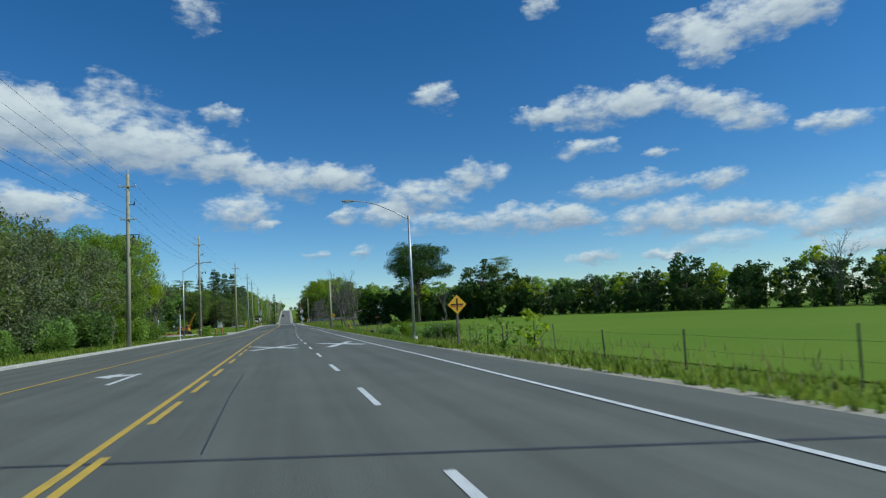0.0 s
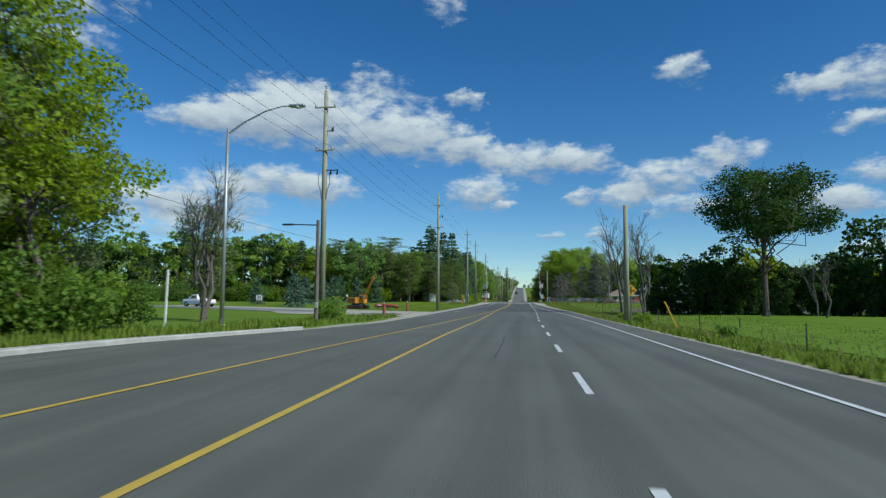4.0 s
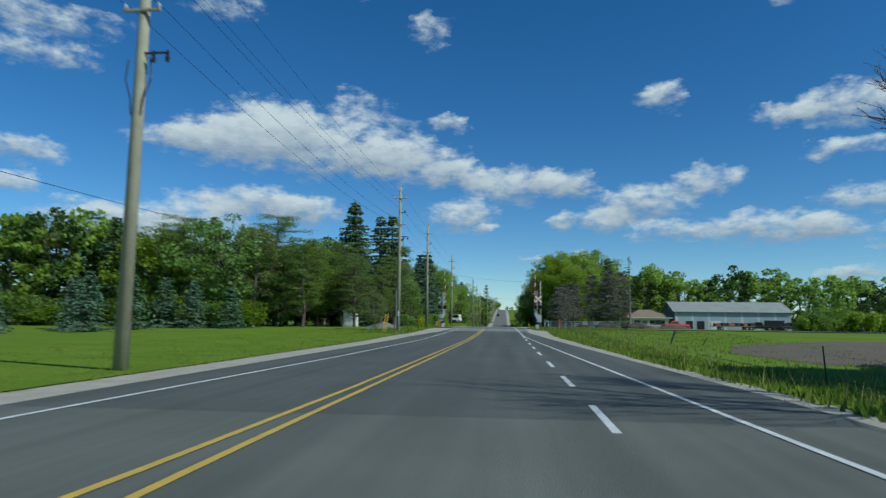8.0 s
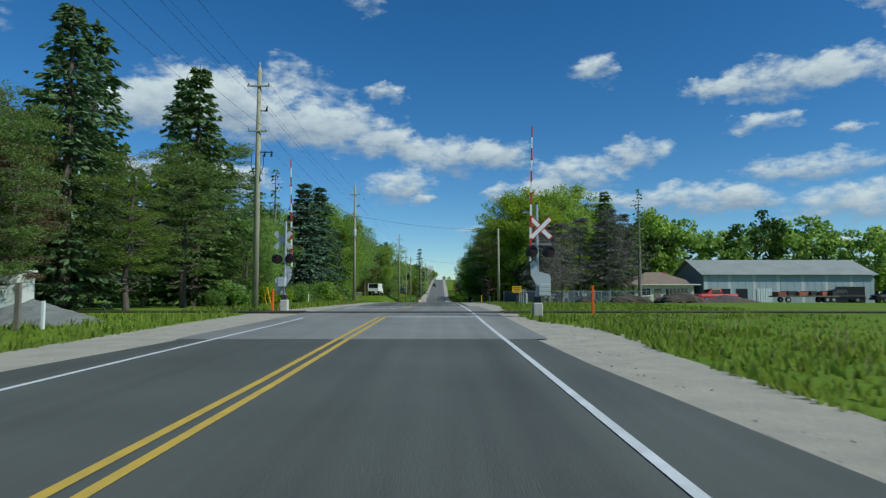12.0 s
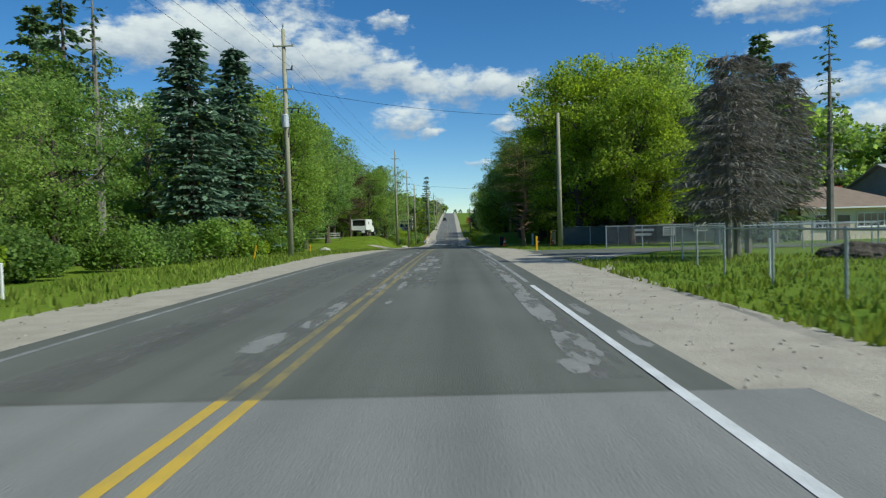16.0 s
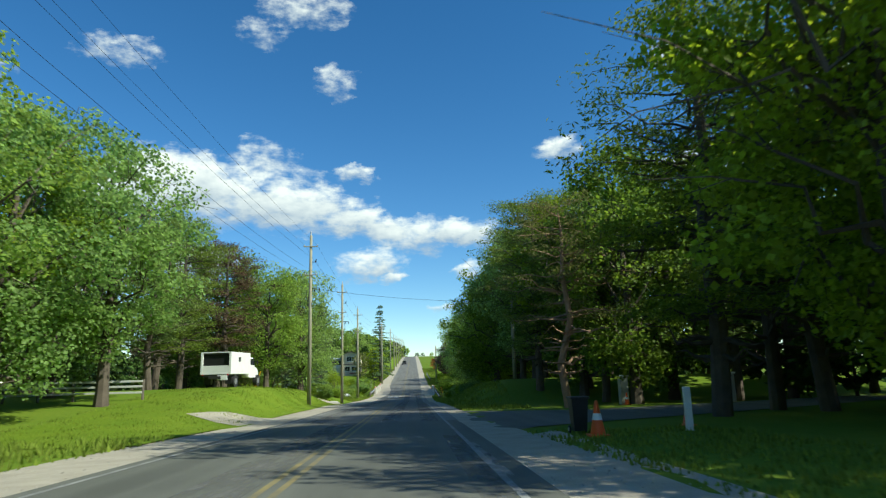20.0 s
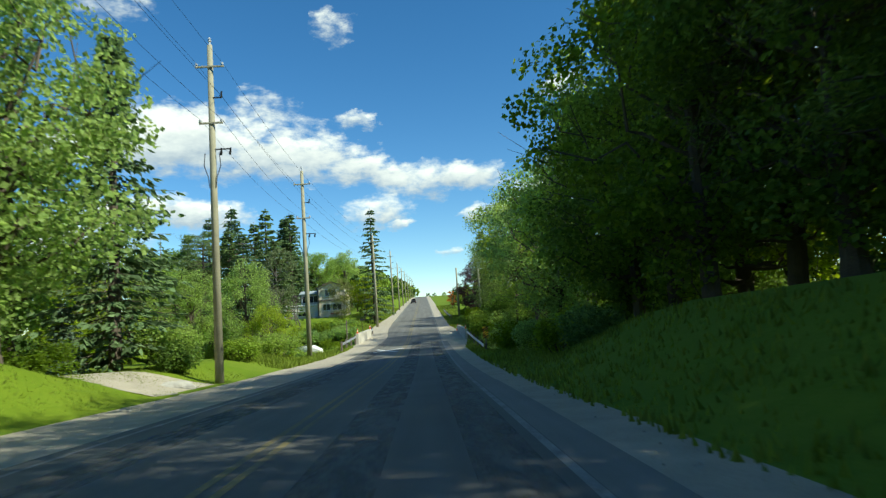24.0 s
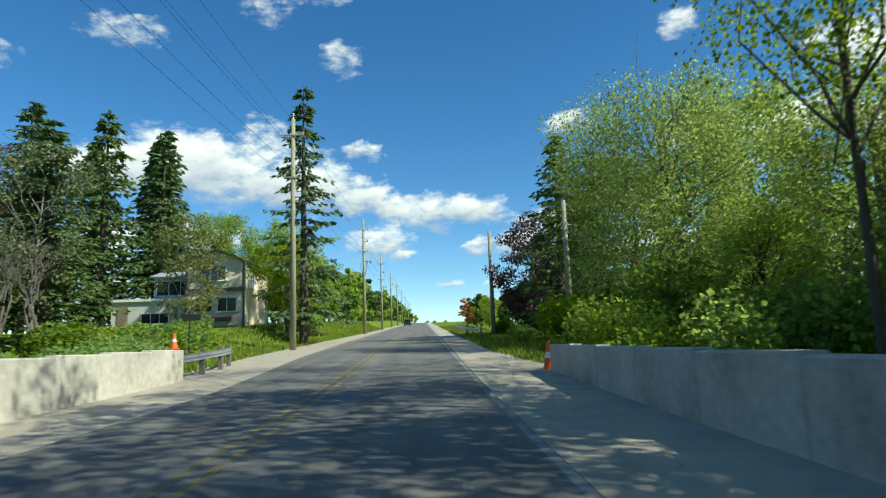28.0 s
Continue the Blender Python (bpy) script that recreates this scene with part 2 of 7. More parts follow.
def worn_paving(name, col, col2, lo, hi, most):
    """Paving worn through in flakes: broken edges and holes by a stretched noise."""
    m = material(name, col, col2, 1.2, 0.9, bump=0.4, bscale=60)
    nt = m.node_tree
    co, mp, no, ra = (nt.nodes.new("ShaderNode" + k) for k in ("TexCoord", "Mapping", "TexNoise", "MapRange"))
    mp.inputs["Scale"].default_value = (3.2, 0.75, 1)
    no.inputs["Detail"].default_value, no.inputs["Roughness"].default_value, no.inputs["Scale"].default_value = 7, 0.65, 1.0
    ra.inputs["From Min"].default_value, ra.inputs["From Max"].default_value, ra.inputs["To Max"].default_value = lo, hi, most
    nt.links.new(co.outputs["Object"], mp.inputs["Vector"])
    nt.links.new(mp.outputs[0], no.inputs["Vector"])
    nt.links.new(no.outputs["Fac"], ra.inputs["Value"])
    nt.links.new(ra.outputs[0], nt.nodes["Principled BSDF"].inputs["Alpha"])
    return m


M_worn = worn_paving("worn_surface", (0.185, 0.182, 0.166), (0.15, 0.148, 0.136), 0.4, 0.66, 0.8)
M_flaked = worn_paving("flaked_surface", (0.27, 0.265, 0.245), (0.2, 0.197, 0.182), 0.4, 0.5, 0.95)
# tar black, also the paint for cable shadows across the road
M_tar_shadow = material("tar_seal", (0.03, 0.03, 0.03), (0.05, 0.05, 0.05), 3, 0.55)
M_white = material("white_road_paint", (0.72, 0.72, 0.7), (0.45, 0.45, 0.44), 2.5, 0.7, fine2=40)
M_yellow = material("yellow_road_paint", (0.62, 0.4, 0.045), (0.42, 0.3, 0.07), 2.5, 0.7, fine2=40)
M_white_worn = material("worn_white_paint", (0.36, 0.36, 0.34), (0.12, 0.12, 0.115), 1.6, 0.8, fine2=14)
M_yellow_worn = material("worn_yellow_paint", (0.3, 0.235, 0.08), (0.115, 0.115, 0.095), 1.3, 0.8, fine2=12)
M_gravel = material("gravel", (0.47, 0.42, 0.335), (0.32, 0.285, 0.225), 1.3, 0.95, bump=0.8, bscale=45, fine2=24)
M_concrete = material("concrete", (0.5, 0.48, 0.43), (0.33, 0.315, 0.285), 0.8, 0.88, bump=0.3, bscale=30)
M_parapet = material("stained_concrete", (0.58, 0.55, 0.48), (0.3, 0.285, 0.25), 0.9, 0.9, bump=0.4, bscale=25, fine2=6)
M_grass = material("grass_ground", (0.095, 0.165, 0.013), (0.16, 0.215, 0.025), 0.16, 0.95, spec=0.1, bump=0.9, bscale=14, fine2=3.2)
M_lawn = material("mown_lawn", (0.1, 0.17, 0.012), (0.165, 0.225, 0.02), 0.3, 0.95, spec=0.1, bump=1.0, bscale=22, fine2=9)
M_field = material("crop_field", (0.105, 0.18, 0.014), (0.15, 0.22, 0.022), 0.05, 0.95, spec=0.1, bump=0.8, bscale=10, fine2=2.5)
M_blade = material("grass_blade", (0.125, 0.182, 0.026), (0.19, 0.235, 0.042), 0.6, 0.85, island=0.35, trans=0.3, spec=0.1)
M_bark = material("bark", (0.13, 0.105, 0.08), (0.07, 0.055, 0.043), 2.5, 0.95, bump=0.8, bscale=16)
M_bark_grey = material("grey_bark", (0.24, 0.22, 0.19), (0.14, 0.125, 0.105), 2.5, 0.95, bump=0.6, bscale=16)
M_bark_dead = material("dead_bark", (0.15, 0.13, 0.11), (0.08, 0.07, 0.06), 2.5, 0.95, bump=0.6, bscale=16)
M_leaf = material("leaf", (0.172, 0.255, 0.045), (0.228, 0.315, 0.066), 0.5, 0.55, island=0.4, obrand=0.02, trans=0.52, spec=0.2)
M_leaf_dark = material("dark_leaf", (0.103, 0.17, 0.03), (0.15, 0.22, 0.043), 0.5, 0.55, island=0.4, obrand=0.015, trans=0.47, spec=0.2)
M_leaf_light = material("light_leaf", (0.205, 0.29, 0.05), (0.265, 0.34, 0.075), 0.5, 0.55, island=0.4, obrand=0.015, trans=0.52, spec=0.2)
M_leaf_willow = material("willow_leaf", (0.19, 0.255, 0.075), (0.25, 0.31, 0.105), 0.5, 0.6, island=0.4, obrand=0.015, trans=0.5, spec=0.2)
M_leaf_far = material("hedge_leaf", (0.045, 0.085, 0.02), (0.07, 0.12, 0.028), 0.5, 0.7, island=0.35, trans=0.2, spec=0.08)
M_leaf_olive = material("olive_leaf", (0.12, 0.155, 0.05), (0.17, 0.19, 0.075), 0.5, 0.6, island=0.4, obrand=0.02, trans=0.3, spec=0.3)
M_leaf_red = material("dark_red_leaf", (0.06, 0.025, 0.03), (0.09, 0.045, 0.04), 0.5, 0.55, island=0.4, trans=0.2, spec=0.35)
M_needle = material("spruce_needle", (0.095, 0.155, 0.06), (0.14, 0.2, 0.085), 0.6, 0.8, island=0.4, obrand=0.015, trans=0.25, spec=0.12)
M_needle_blue = material("blue_spruce_needle", (0.09, 0.155, 0.095), (0.135, 0.2, 0.125), 0.6, 0.8, island=0.4, obrand=0.01, trans=0.2, spec=0.12)
M_needle_pine = material("pine_needle", (0.115, 0.175, 0.034), (0.17, 0.225, 0.052), 0.6, 0.7, island=0.45, obrand=0.015, trans=0.3, spec=0.25)
M_needle_grey = material("grey_needle", (0.2, 0.185, 0.16), (0.14, 0.13, 0.11), 0.6, 0.85, island=0.4, trans=0.15, spec=0.2)
M_needle_dead = material("dead_needle", (0.14, 0.085, 0.045), (0.1, 0.075, 0.04), 0.6, 0.85, island=0.4, spec=0.2)
M_pole = material("pole_wood", (0.36, 0.34, 0.24), (0.25, 0.235, 0.165), 1.4, 0.9, bump=0.5, bscale=22)
M_galv = material("galvanised_steel", (0.5, 0.51, 0.52), (0.38, 0.39, 0.4), 4, 0.45, metal=0.7)
M_dark = material("dark_metal", (0.03, 0.03, 0.032), (0.05, 0.05, 0.05), 4, 0.5, metal=0.3)
M_black = material("black_paint", (0.012, 0.012, 0.013), (0.02, 0.02, 0.02), 4, 0.45)
M_wire = material("cable", (0.018, 0.018, 0.02), (0.03, 0.03, 0.03), 1, 0.6)
M_sign_yellow = material("yellow_sign", (0.75, 0.42, 0.02), (0.66, 0.36, 0.02), 3, 0.4)
M_red = material("red_paint", (0.5, 0.035, 0.03), (0.4, 0.03, 0.025), 4, 0.45)
M_orange = material("orange_plastic", (0.85, 0.13, 0.02), (0.72, 0.11, 0.02), 4, 0.5)
M_whitepaint = material("white_paint", (0.78, 0.78, 0.76), (0.68, 0.68, 0.66), 2, 0.5)
M_signal_grey = material("signal_grey", (0.55, 0.57, 0.58), (0.45, 0.46, 0.47), 3, 0.45, metal=0.3)
M_glass_dark = material("dark_glass", (0.02, 0.025, 0.03), (0.03, 0.035, 0.04), 2, 0.08, spec=0.8)
M_rail = material("rail_steel", (0.1, 0.075, 0.06), (0.16, 0.13, 0.11), 3, 0.5, metal=0.6)
M_tie = material("rail_tie", (0.07, 0.055, 0.045), (0.11, 0.09, 0.07), 4, 0.95, bump=0.5)
M_siding = material("light_siding", (0.6, 0.6, 0.57), (0.5, 0.5, 0.48), 0.7, 0.7)
M_stucco = material("beige_stucco", (0.74, 0.64, 0.48), (0.64, 0.54, 0.4), 1.0, 0.9, bump=0.3)
M_roof = material("brown_shingle", (0.27, 0.2, 0.15), (0.19, 0.14, 0.105), 1.5, 0.9, bump=0.4)
M_metalroof = material("pale_metal_roof", (0.42, 0.47, 0.48), (0.34, 0.38, 0.4), 0.5, 0.5, metal=0.2)
M_rubber = material("rubber", (0.02, 0.02, 0.02), (0.035, 0.035, 0.035), 5, 0.85)
M_weather = material("weathered_wood", (0.2, 0.17, 0.14), (0.12, 0.1, 0.085), 3, 0.95, bump=0.4)
M_screen = material("dark_screen", (0.06, 0.08, 0.085), (0.09, 0.11, 0.115), 2, 0.8)
M_soil_dry = material("tilled_soil", (0.15, 0.115, 0.08), (0.1, 0.08, 0.055), 0.4, 0.95, bump=0.9, bscale=6, fine2=5)
M_soil = material("dark_soil", (0.09, 0.07, 0.05), (0.05, 0.04, 0.03), 2, 0.95, bump=0.9, bscale=9)
M_shed_roof = material("weathered_sheet_roof", (0.34, 0.35, 0.32), (0.24, 0.25, 0.23), 0.4, 0.7, metal=0.15)
M_shed_wall = material("blue_grey_sheet_wall", (0.3, 0.35, 0.38), (0.2, 0.24, 0.27), 0.5, 0.65)
M_crushed = material("crushed_stone", (0.2, 0.2, 0.18), (0.13, 0.135, 0.12), 2, 0.95, bump=0.9, bscale=14)
M_crane = material("machine_yellow", (0.7, 0.3, 0.03), (0.5, 0.2, 0.03), 1.5, 0.55)
M_rust = material("red_brown_pipe", (0.32, 0.085, 0.05), (0.24, 0.07, 0.045), 1.5, 0.7)


# ---------------------------------------------------------------- helpers
def part(name, bm, mat, parent=None, label="", smooth=False):
    """Links a bmesh as one mesh object, under a thing or part if given."""
    me = bpy.data.meshes.new(name)
    if smooth:
        for f in bm.faces:
            f.smooth = True
    bm.to_mesh(me)
    bm.free()
    return part_me(name, me, mat, parent, label)


def part_me(name, me, mat, parent=None, label=""):
    if not me.materials:
        me.materials.append(mat)
    ob = new(name, me)
    if parent:
        ob.parent = parent
    if label:
        tagged(ob, label=label)
    return ob


def thing(name, x, y, z, label, category, group="", rz=0.0):
    e = new(name)
    e.empty_display_size = 0.3
    e.matrix_basis = pose(x, y, z, 0, 0, rz)
    return tagged(e, label=label, category=category, group=group)


def bm_box(bm, sx, sy, sz, m=None, bevel=0.0):
    r = bmesh.ops.create_cube(bm, size=1.0)
    vs = r["verts"]
    bmesh.ops.scale(bm, vec=(sx, sy, sz), verts=vs)
    if m is not None:
        bmesh.ops.transform(bm, matrix=m, verts=vs)
    if bevel:
        es = list({e for v in vs for e in v.link_edges})
        bmesh.ops.bevel(bm, geom=es, offset=bevel, segments=1, affect="EDGES")
    return bm


def bm_cyl(bm, r1, r2, h, m=None, seg=10):
    """A tapered cylinder standing on its base."""
    r = bmesh.ops.create_cone(bm, cap_ends=True, segments=seg, radius1=r1, radius2=r2, depth=h)
    mm = Matrix.Translation((0, 0, h / 2))
    bmesh.ops.transform(bm, matrix=(m @ mm) if m is not None else mm, verts=r["verts"])
    return bm


def box(name, size, at, mat, parent=None, rz=0.0, rx=0.0, ry=0.0, bevel=0.01, label=""):
    bm = bmesh.new()
    bm_box(bm, *size, bevel=min(bevel, min(size) * 0.3))
    ob = part(name, bm, mat, parent, label)
    ob.matrix_basis = pose(*at, rx, ry, rz)
    return ob


def rod(name, a, b, r, mat, parent=None, r2=None, seg=8, label=""):
    """A round bar from a to b."""
    a, b = Vector(a), Vector(b)
    bm = bmesh.new()
    q = (b - a).to_track_quat("Z", "Y").to_matrix().to_4x4()
    bm_cyl(bm, r, r if r2 is None else r2, (b - a).length, Matrix.Translation(a) @ q, seg)
    return part(name, bm, mat, parent, label, smooth=False)


def tube_rows(pts, radii, seg=6):
    """Vertices and faces of a tapered tube along points."""
    pts = [Vector(p) for p in pts]
    vs, fs = [], []
    n = len(pts)
    for i, p in enumerate(pts):
        d = (pts[min(i + 1, n - 1)] - pts[max(i - 1, 0)]).normalized()
        s = d.cross(Vector((0.13, 0.31, 0.94)))
        s = s.normalized() if s.length > 1e-4 else Vector((1, 0, 0))
        u = d.cross(s)
        for k in range(seg):
            a = 2 * math.pi * k / seg
            vs.append(tuple(p + (s * math.cos(a) + u * math.sin(a)) * radii[i]))
    for i in range(n - 1):
        for k in range(seg):
            k2 = (k + 1) % seg
            fs.append((i * seg + k, i * seg + k2, (i + 1) * seg + k2, (i + 1) * seg + k))
    return vs, fs


class Soup:
    """Collects vertices and faces for one mesh."""

    def __init__(self):
        self.v, self.f, self.n = [], [], 0

    def add(self, vs, fs):
        self.v.append(np.asarray(vs, float))
        self.f += [tuple(i + self.n for i in f) for f in fs]
        self.n += len(vs)

    def quads(self, v4):
        """v4: array n x 4 x 3."""
        k = len(v4)
        self.v.append(v4.reshape(-1, 3))
        base = self.n + np.arange(k)[:, None] * 4 + np.arange(4)[None]
        self.f += [tuple(r) for r in base.tolist()]
        self.n += k * 4

    def tris(self, v3):
        k = len(v3)
        self.v.append(v3.reshape(-1, 3))
        base = self.n + np.arange(k)[:, None] * 3 + np.arange(3)[None]
        self.f += [tuple(r) for r in base.tolist()]
        self.n += k * 3

    def mesh(self, name):
        me = bpy.data.meshes.new(name)
        me.from_pydata(np.concatenate(self.v).tolist(), [], self.f)
        me.update()
        return me


def smooth_step(v, a, b):
    t = np.clip((np.asarray(v, float) - a) / (b - a), 0, 1)
    return t * t * (3 - 2 * t)


def window(v, a, b, c, d):
    return smooth_step(v, a, b) * (1 - smooth_step(v, c, d))


# ---------------------------------------------------------------- lie of the land
PROFILE = ((-200, 0), (118, 0), (150, .1), (175, .2), (196, .58), (211, .82), (220, .86), (245, .84), (256, .74), (270, .56), (286, .2), (306, -.3),
           (322, -.62), (338, -1.06), (353, -1.6), (361, -1.86), (370, -2.04), (380, -2.13), (392, -2.08), (403, -1.82), (412, -1.45), (432, -.5),
           (460, .8), (500, 2.7), (550, 5.0), (620, 8.3), (700, 12.0), (780, 15.0), (850, 16.0), (1000, 16.5), (4000, 16.5))
PY, PZ = np.array(PROFILE).T


def road_z(y):
    y = np.asarray(y, float)
    return (np.interp(y - 4, PY, PZ) + np.interp(y, PY, PZ) + np.interp(y + 4, PY, PZ)) / 3


LEFT_Y, LEFT_X = np.array(((-200, -11), (0, -11), (60, -10.5), (80, -10.1), (92, -7.4), (100, -6.4), (140, -6.5), (180, -6.2), (196, -4.8), (206, -4.2), (250, -4.3), (330, -4.3), (360, -4.1), (386, -3.75), (400, -3.0), (410, -2.9), (424, -3.6), (440, -3.8), (4000, -4.0))).T
RIGHT_Y, RIGHT_X = np.array(((-200, 8.5), (10, 8.4), (30, 8.0), (60, 7.85), (105, 7.7), (140, 7.4), (175, 6.0), (192, 4.6), (206, 4.0), (250, 4.0), (330, 3.9), (360, 3.8), (390, 3.6), (430, 3.7), (4000, 3.9))).T
SHL_Y, SHL_X = np.array(((-200, .3), (85, .3), (95, 1.0), (140, 1.1), (190, 1.8), (205, 3.0), (232, 2.2), (240, 1.6), (262, 2.8), (300, 1.6), (325, 2.0), (340, 3.0), (350, 3.4), (362, 3.4), (370, 3.0), (380, 2.3), (390, 2.1), (400, 2.6), (414, 2.8), (430, 2.8), (480, 1.6), (4000, 1.5))).T
SHR_Y, SHR_X = np.array(((-200, .15), (120, .2), (150, .45), (185, 1.2), (200, 2.6), (206, 1.3), (219, 1.3), (225, 2.1), (240, 2.1), (262, 2.4), (300, 1.1), (350, .85), (385, 1.5), (395, 2.4), (414, 2.4), (425, 1.6), (4000, 1.5))).T


def left_x(y):
    return np.interp(y, LEFT_Y, LEFT_X)


def right_x(y):
    return np.interp(y, RIGHT_Y, RIGHT_X)


def ground_z(x, y):
    """Height of the natural ground."""
    x, y = np.asarray(x, float), np.asarray(y, float)
    z = road_z(y)
    outl = left_x(y) - np.interp(y, SHL_Y, SHL_X) - x       # metres beyond the left shoulder
    outr = x - right_x(y) - np.interp(y, SHR_Y, SHR_X)
    z = z + window(y, 292, 320, 376, 396) * 1.9 * smooth_step(outl, 0.2, 4.5) * (1 - .55 * smooth_step(y, 348, 355))
    z = z + window(y, 428, 446, 700, 800) * 1.6 * smooth_step(outl, 0.2, 5)
    z = z + window(y, 318, 330, 350, 364) * 2.1 * smooth_step(outr, 0.6, 6)
    z = z - window(y, 374, 392, 408, 424) * 2.4 * (smooth_step(outl, 1.0, 4.5) + smooth_step(outr, 0.6, 4.0))
    z = z - window(y, -200, -190, 150, 200) * 0.45 * smooth_step(outr, 0.5, 3.0)
    far = np.clip(np.abs(x) - 30, 0, 400)
    z = z + (0.4 * np.sin(x * 0.031 + 1.3) * np.sin(y * 0.027)) * np.clip(far / 60, 0, 1)
    # level out to the sides of the hill and the creek
    z = z * (1 - 0.93 * smooth_step(np.abs(x), 25, 170))
    inside = (outl < 0.05) & (outr < 0.05)
    return np.where(inside, road_z(y) - 0.12, z - 0.015)


def gz(x, y):
    return float(ground_z(np.array([x]), np.array([y]))[0])


# ---------------------------------------------------------------- ground, road, shoulders
def grid_sheet(name, xs, ys, zf, mat):
    xs, ys = np.array(xs), np.array(ys)
    X, Y = np.meshgrid(xs, ys)
    Z = zf(X, Y)
    me = bpy.data.meshes.new(name)
    n = len(xs)
    i = np.arange((len(ys) - 1) * (n - 1))
    a = (i // (n - 1)) * n + i % (n - 1)
    fs = np.stack([a, a + 1, a + n + 1, a + n], 1)
    me.from_pydata(np.stack([X, Y, Z], 2).reshape(-1, 3).tolist(), [], fs.tolist())
    me.polygons.foreach_set("use_smooth", [True] * len(fs))
    me.materials.append(mat)
    return new(name, me)


gx = np.concatenate([-np.geomspace(2500, 45, 22), np.arange(-42, -18, 3.0), np.arange(-18, 18.1, 0.75), np.arange(21, 45, 3.0), np.geomspace(45, 2500, 22)])
gy = np.concatenate([np.arange(-300, -20, 20.0), np.arange(-20, 470, 2.5), np.geomspace(470, 4200, 60)])
tagged(grid_sheet("ground", gx, gy, ground_z, M_grass), "green rough grass ground beside the road, with weeds", "ground", kind="structure")


def strip(name, ys, xa, xb, mat, lift=0.0, cols=2, label="", category="road", zf=None, kind="structure"):
    """A band of paving between two lines of x over y, laid on the road's profile."""
    ys = np.asarray(ys, float)
    A = xa(ys) if callable(xa) else np.interp(ys, *np.array(xa).T)
    B = xb(ys) if callable(xb) else np.interp(ys, *np.array(xb).T)
    t = np.linspace(0, 1, cols)
    X = A[:, None] * (1 - t) + B[:, None] * t
    Y = np.repeat(ys[:, None], cols, 1)
    Z = (zf(X, Y) if zf else road_z(Y)) + lift
    me = bpy.data.meshes.new(name)
    i = np.arange((len(ys) - 1) * (cols - 1))
    a = (i // (cols - 1)) * cols + i % (cols - 1)
    me.from_pydata(np.stack([X, Y, Z], 2).reshape(-1, 3).tolist(), [], np.stack([a, a + 1, a + cols + 1, a + cols], 1).tolist())
    me.polygons.foreach_set("use_smooth", [True] * len(i))
    me.materials.append(mat)
    ob = new(name, me)
    return tagged(ob, label, category, kind=kind) if label else ob


ry_all = np.concatenate([np.arange(-200, -20, 20.0), np.arange(-20, 480, 2.0), np.arange(480, 1200, 10.0)])
strip("road", ry_all, left_x, right_x, M_asphalt, 0, 9, "worn grey asphalt road with painted lines")
strip("pavement", ry_all[ry_all > 84], lambda y: left_x(y) - np.interp(y, SHL_Y, SHL_X) - 0.35, lambda y: left_x(y) + 0.02, M_gravel, -0.025, 5,
             "pale gravel shoulder along the asphalt", "road shoulder")
strip("pavement", ry_all, lambda y: right_x(y) - 0.02, lambda y: right_x(y) + np.interp(y, SHR_Y, SHR_X) + 0.35, M_gravel, -0.025, 5,
             "pale gravel shoulder along the asphalt", "road shoulder")
strip("road", np.arange(197, 226.1, 1.45), ((197, -4.9), (226.1, -4.6)), ((197, 4.7), (226.1, 4.6)), M_asphalt_old, 0.006, 7, "light grey asphalt apron over the railway tracks")
strip("road", np.arange(136, 198.1, 2.0), lambda y: left_x(y) + .03, lambda y: right_x(y) - .03, M_asphalt_new, .002, 7, "dark newer asphalt carriageway before the railway")
strip("driveway", np.linspace(353.6, 359.6, 9), ((353, -24), (360, -26)), lambda y: left_x(y) - 3.3, M_gravel, .05, 26, "pale gravel drive climbing the grass bank", "driveway", zf=ground_z)

def line(pts, ys, mat, width=0.12, name="road_marking", label="", lift=0.006):
    pts = np.array(pts, float)
    mid = lambda y: np.interp(y, pts[:, 0], pts[:, 1])
    return strip(name, ys, lambda y: mid(y) - width / 2, lambda y: mid(y) + width / 2, mat, lift, 2, label, "road marking")


CENTRE = ((-60, -.42), (8, -.42), (17, -.5), (54, -.95), (88, -1.2), (104, -1.05), (133, -1.15), (166, -.75), (190, -.45), (208, -.43), (226, -.15), (240, -.02), (280, -.06), (309, -.3), (354, -.34), (401, 0), (1200, 0))
TURN = ((-60, -5.4), (20, -5.4), (54, -4.75), (62, -4.4), (80, -3.8), (102, -2.75), (111, -2.4), (120, -2.12), (126, -1.9), (132, -1.62), (140, -1.4), (166, -1.05), (190, -.72), (208, -.7), (226, -.42), (240, -.3), (280, -.34), (309, -.58), (354, -.62), (401, -.28), (1200, -.28))
EDGE_R = ((-60, 6.62), (22, 6.55), (35, 6.4), (42, 6.35), (55, 6.3), (75, 6.2), (104, 6.4), (121, 6.15), (133, 5.65), (142, 5.35), (174, 4.25), (184, 3.7), (203, 3.5), (240, 3.5), (350, 3.3), (400, 3.55), (1200, 3.5))
EDGE_L = ((106, -5.6), (135, -5.3), (151, -4.7), (183, -4.1), (204, -3.75), (241, -3.9), (262, -4.0), (354, -3.8), (390, -3.45))
line(CENTRE, np.arange(-60, 209, 2.0), M_yellow, lift=.011, label="yellow centre line painted on the asphalt")
line(CENTRE, np.arange(220, 227, 2.0), M_yellow, lift=.011, label="yellow centre line painted on the asphalt")
line(TURN, np.arange(220, 227, 2.0), M_yellow, lift=.011, label="yellow centre line painted on the asphalt")
line(CENTRE, np.arange(226, 1000, 3.0), M_yellow_worn, label="worn yellow centre line on the asphalt")
line(TURN, np.arange(-60, 209, 2.0), M_yellow, lift=.011, label="yellow line along the turning lane")
line(TURN, np.arange(226, 1000, 3.0), M_yellow_worn, label="worn yellow centre line on the asphalt")
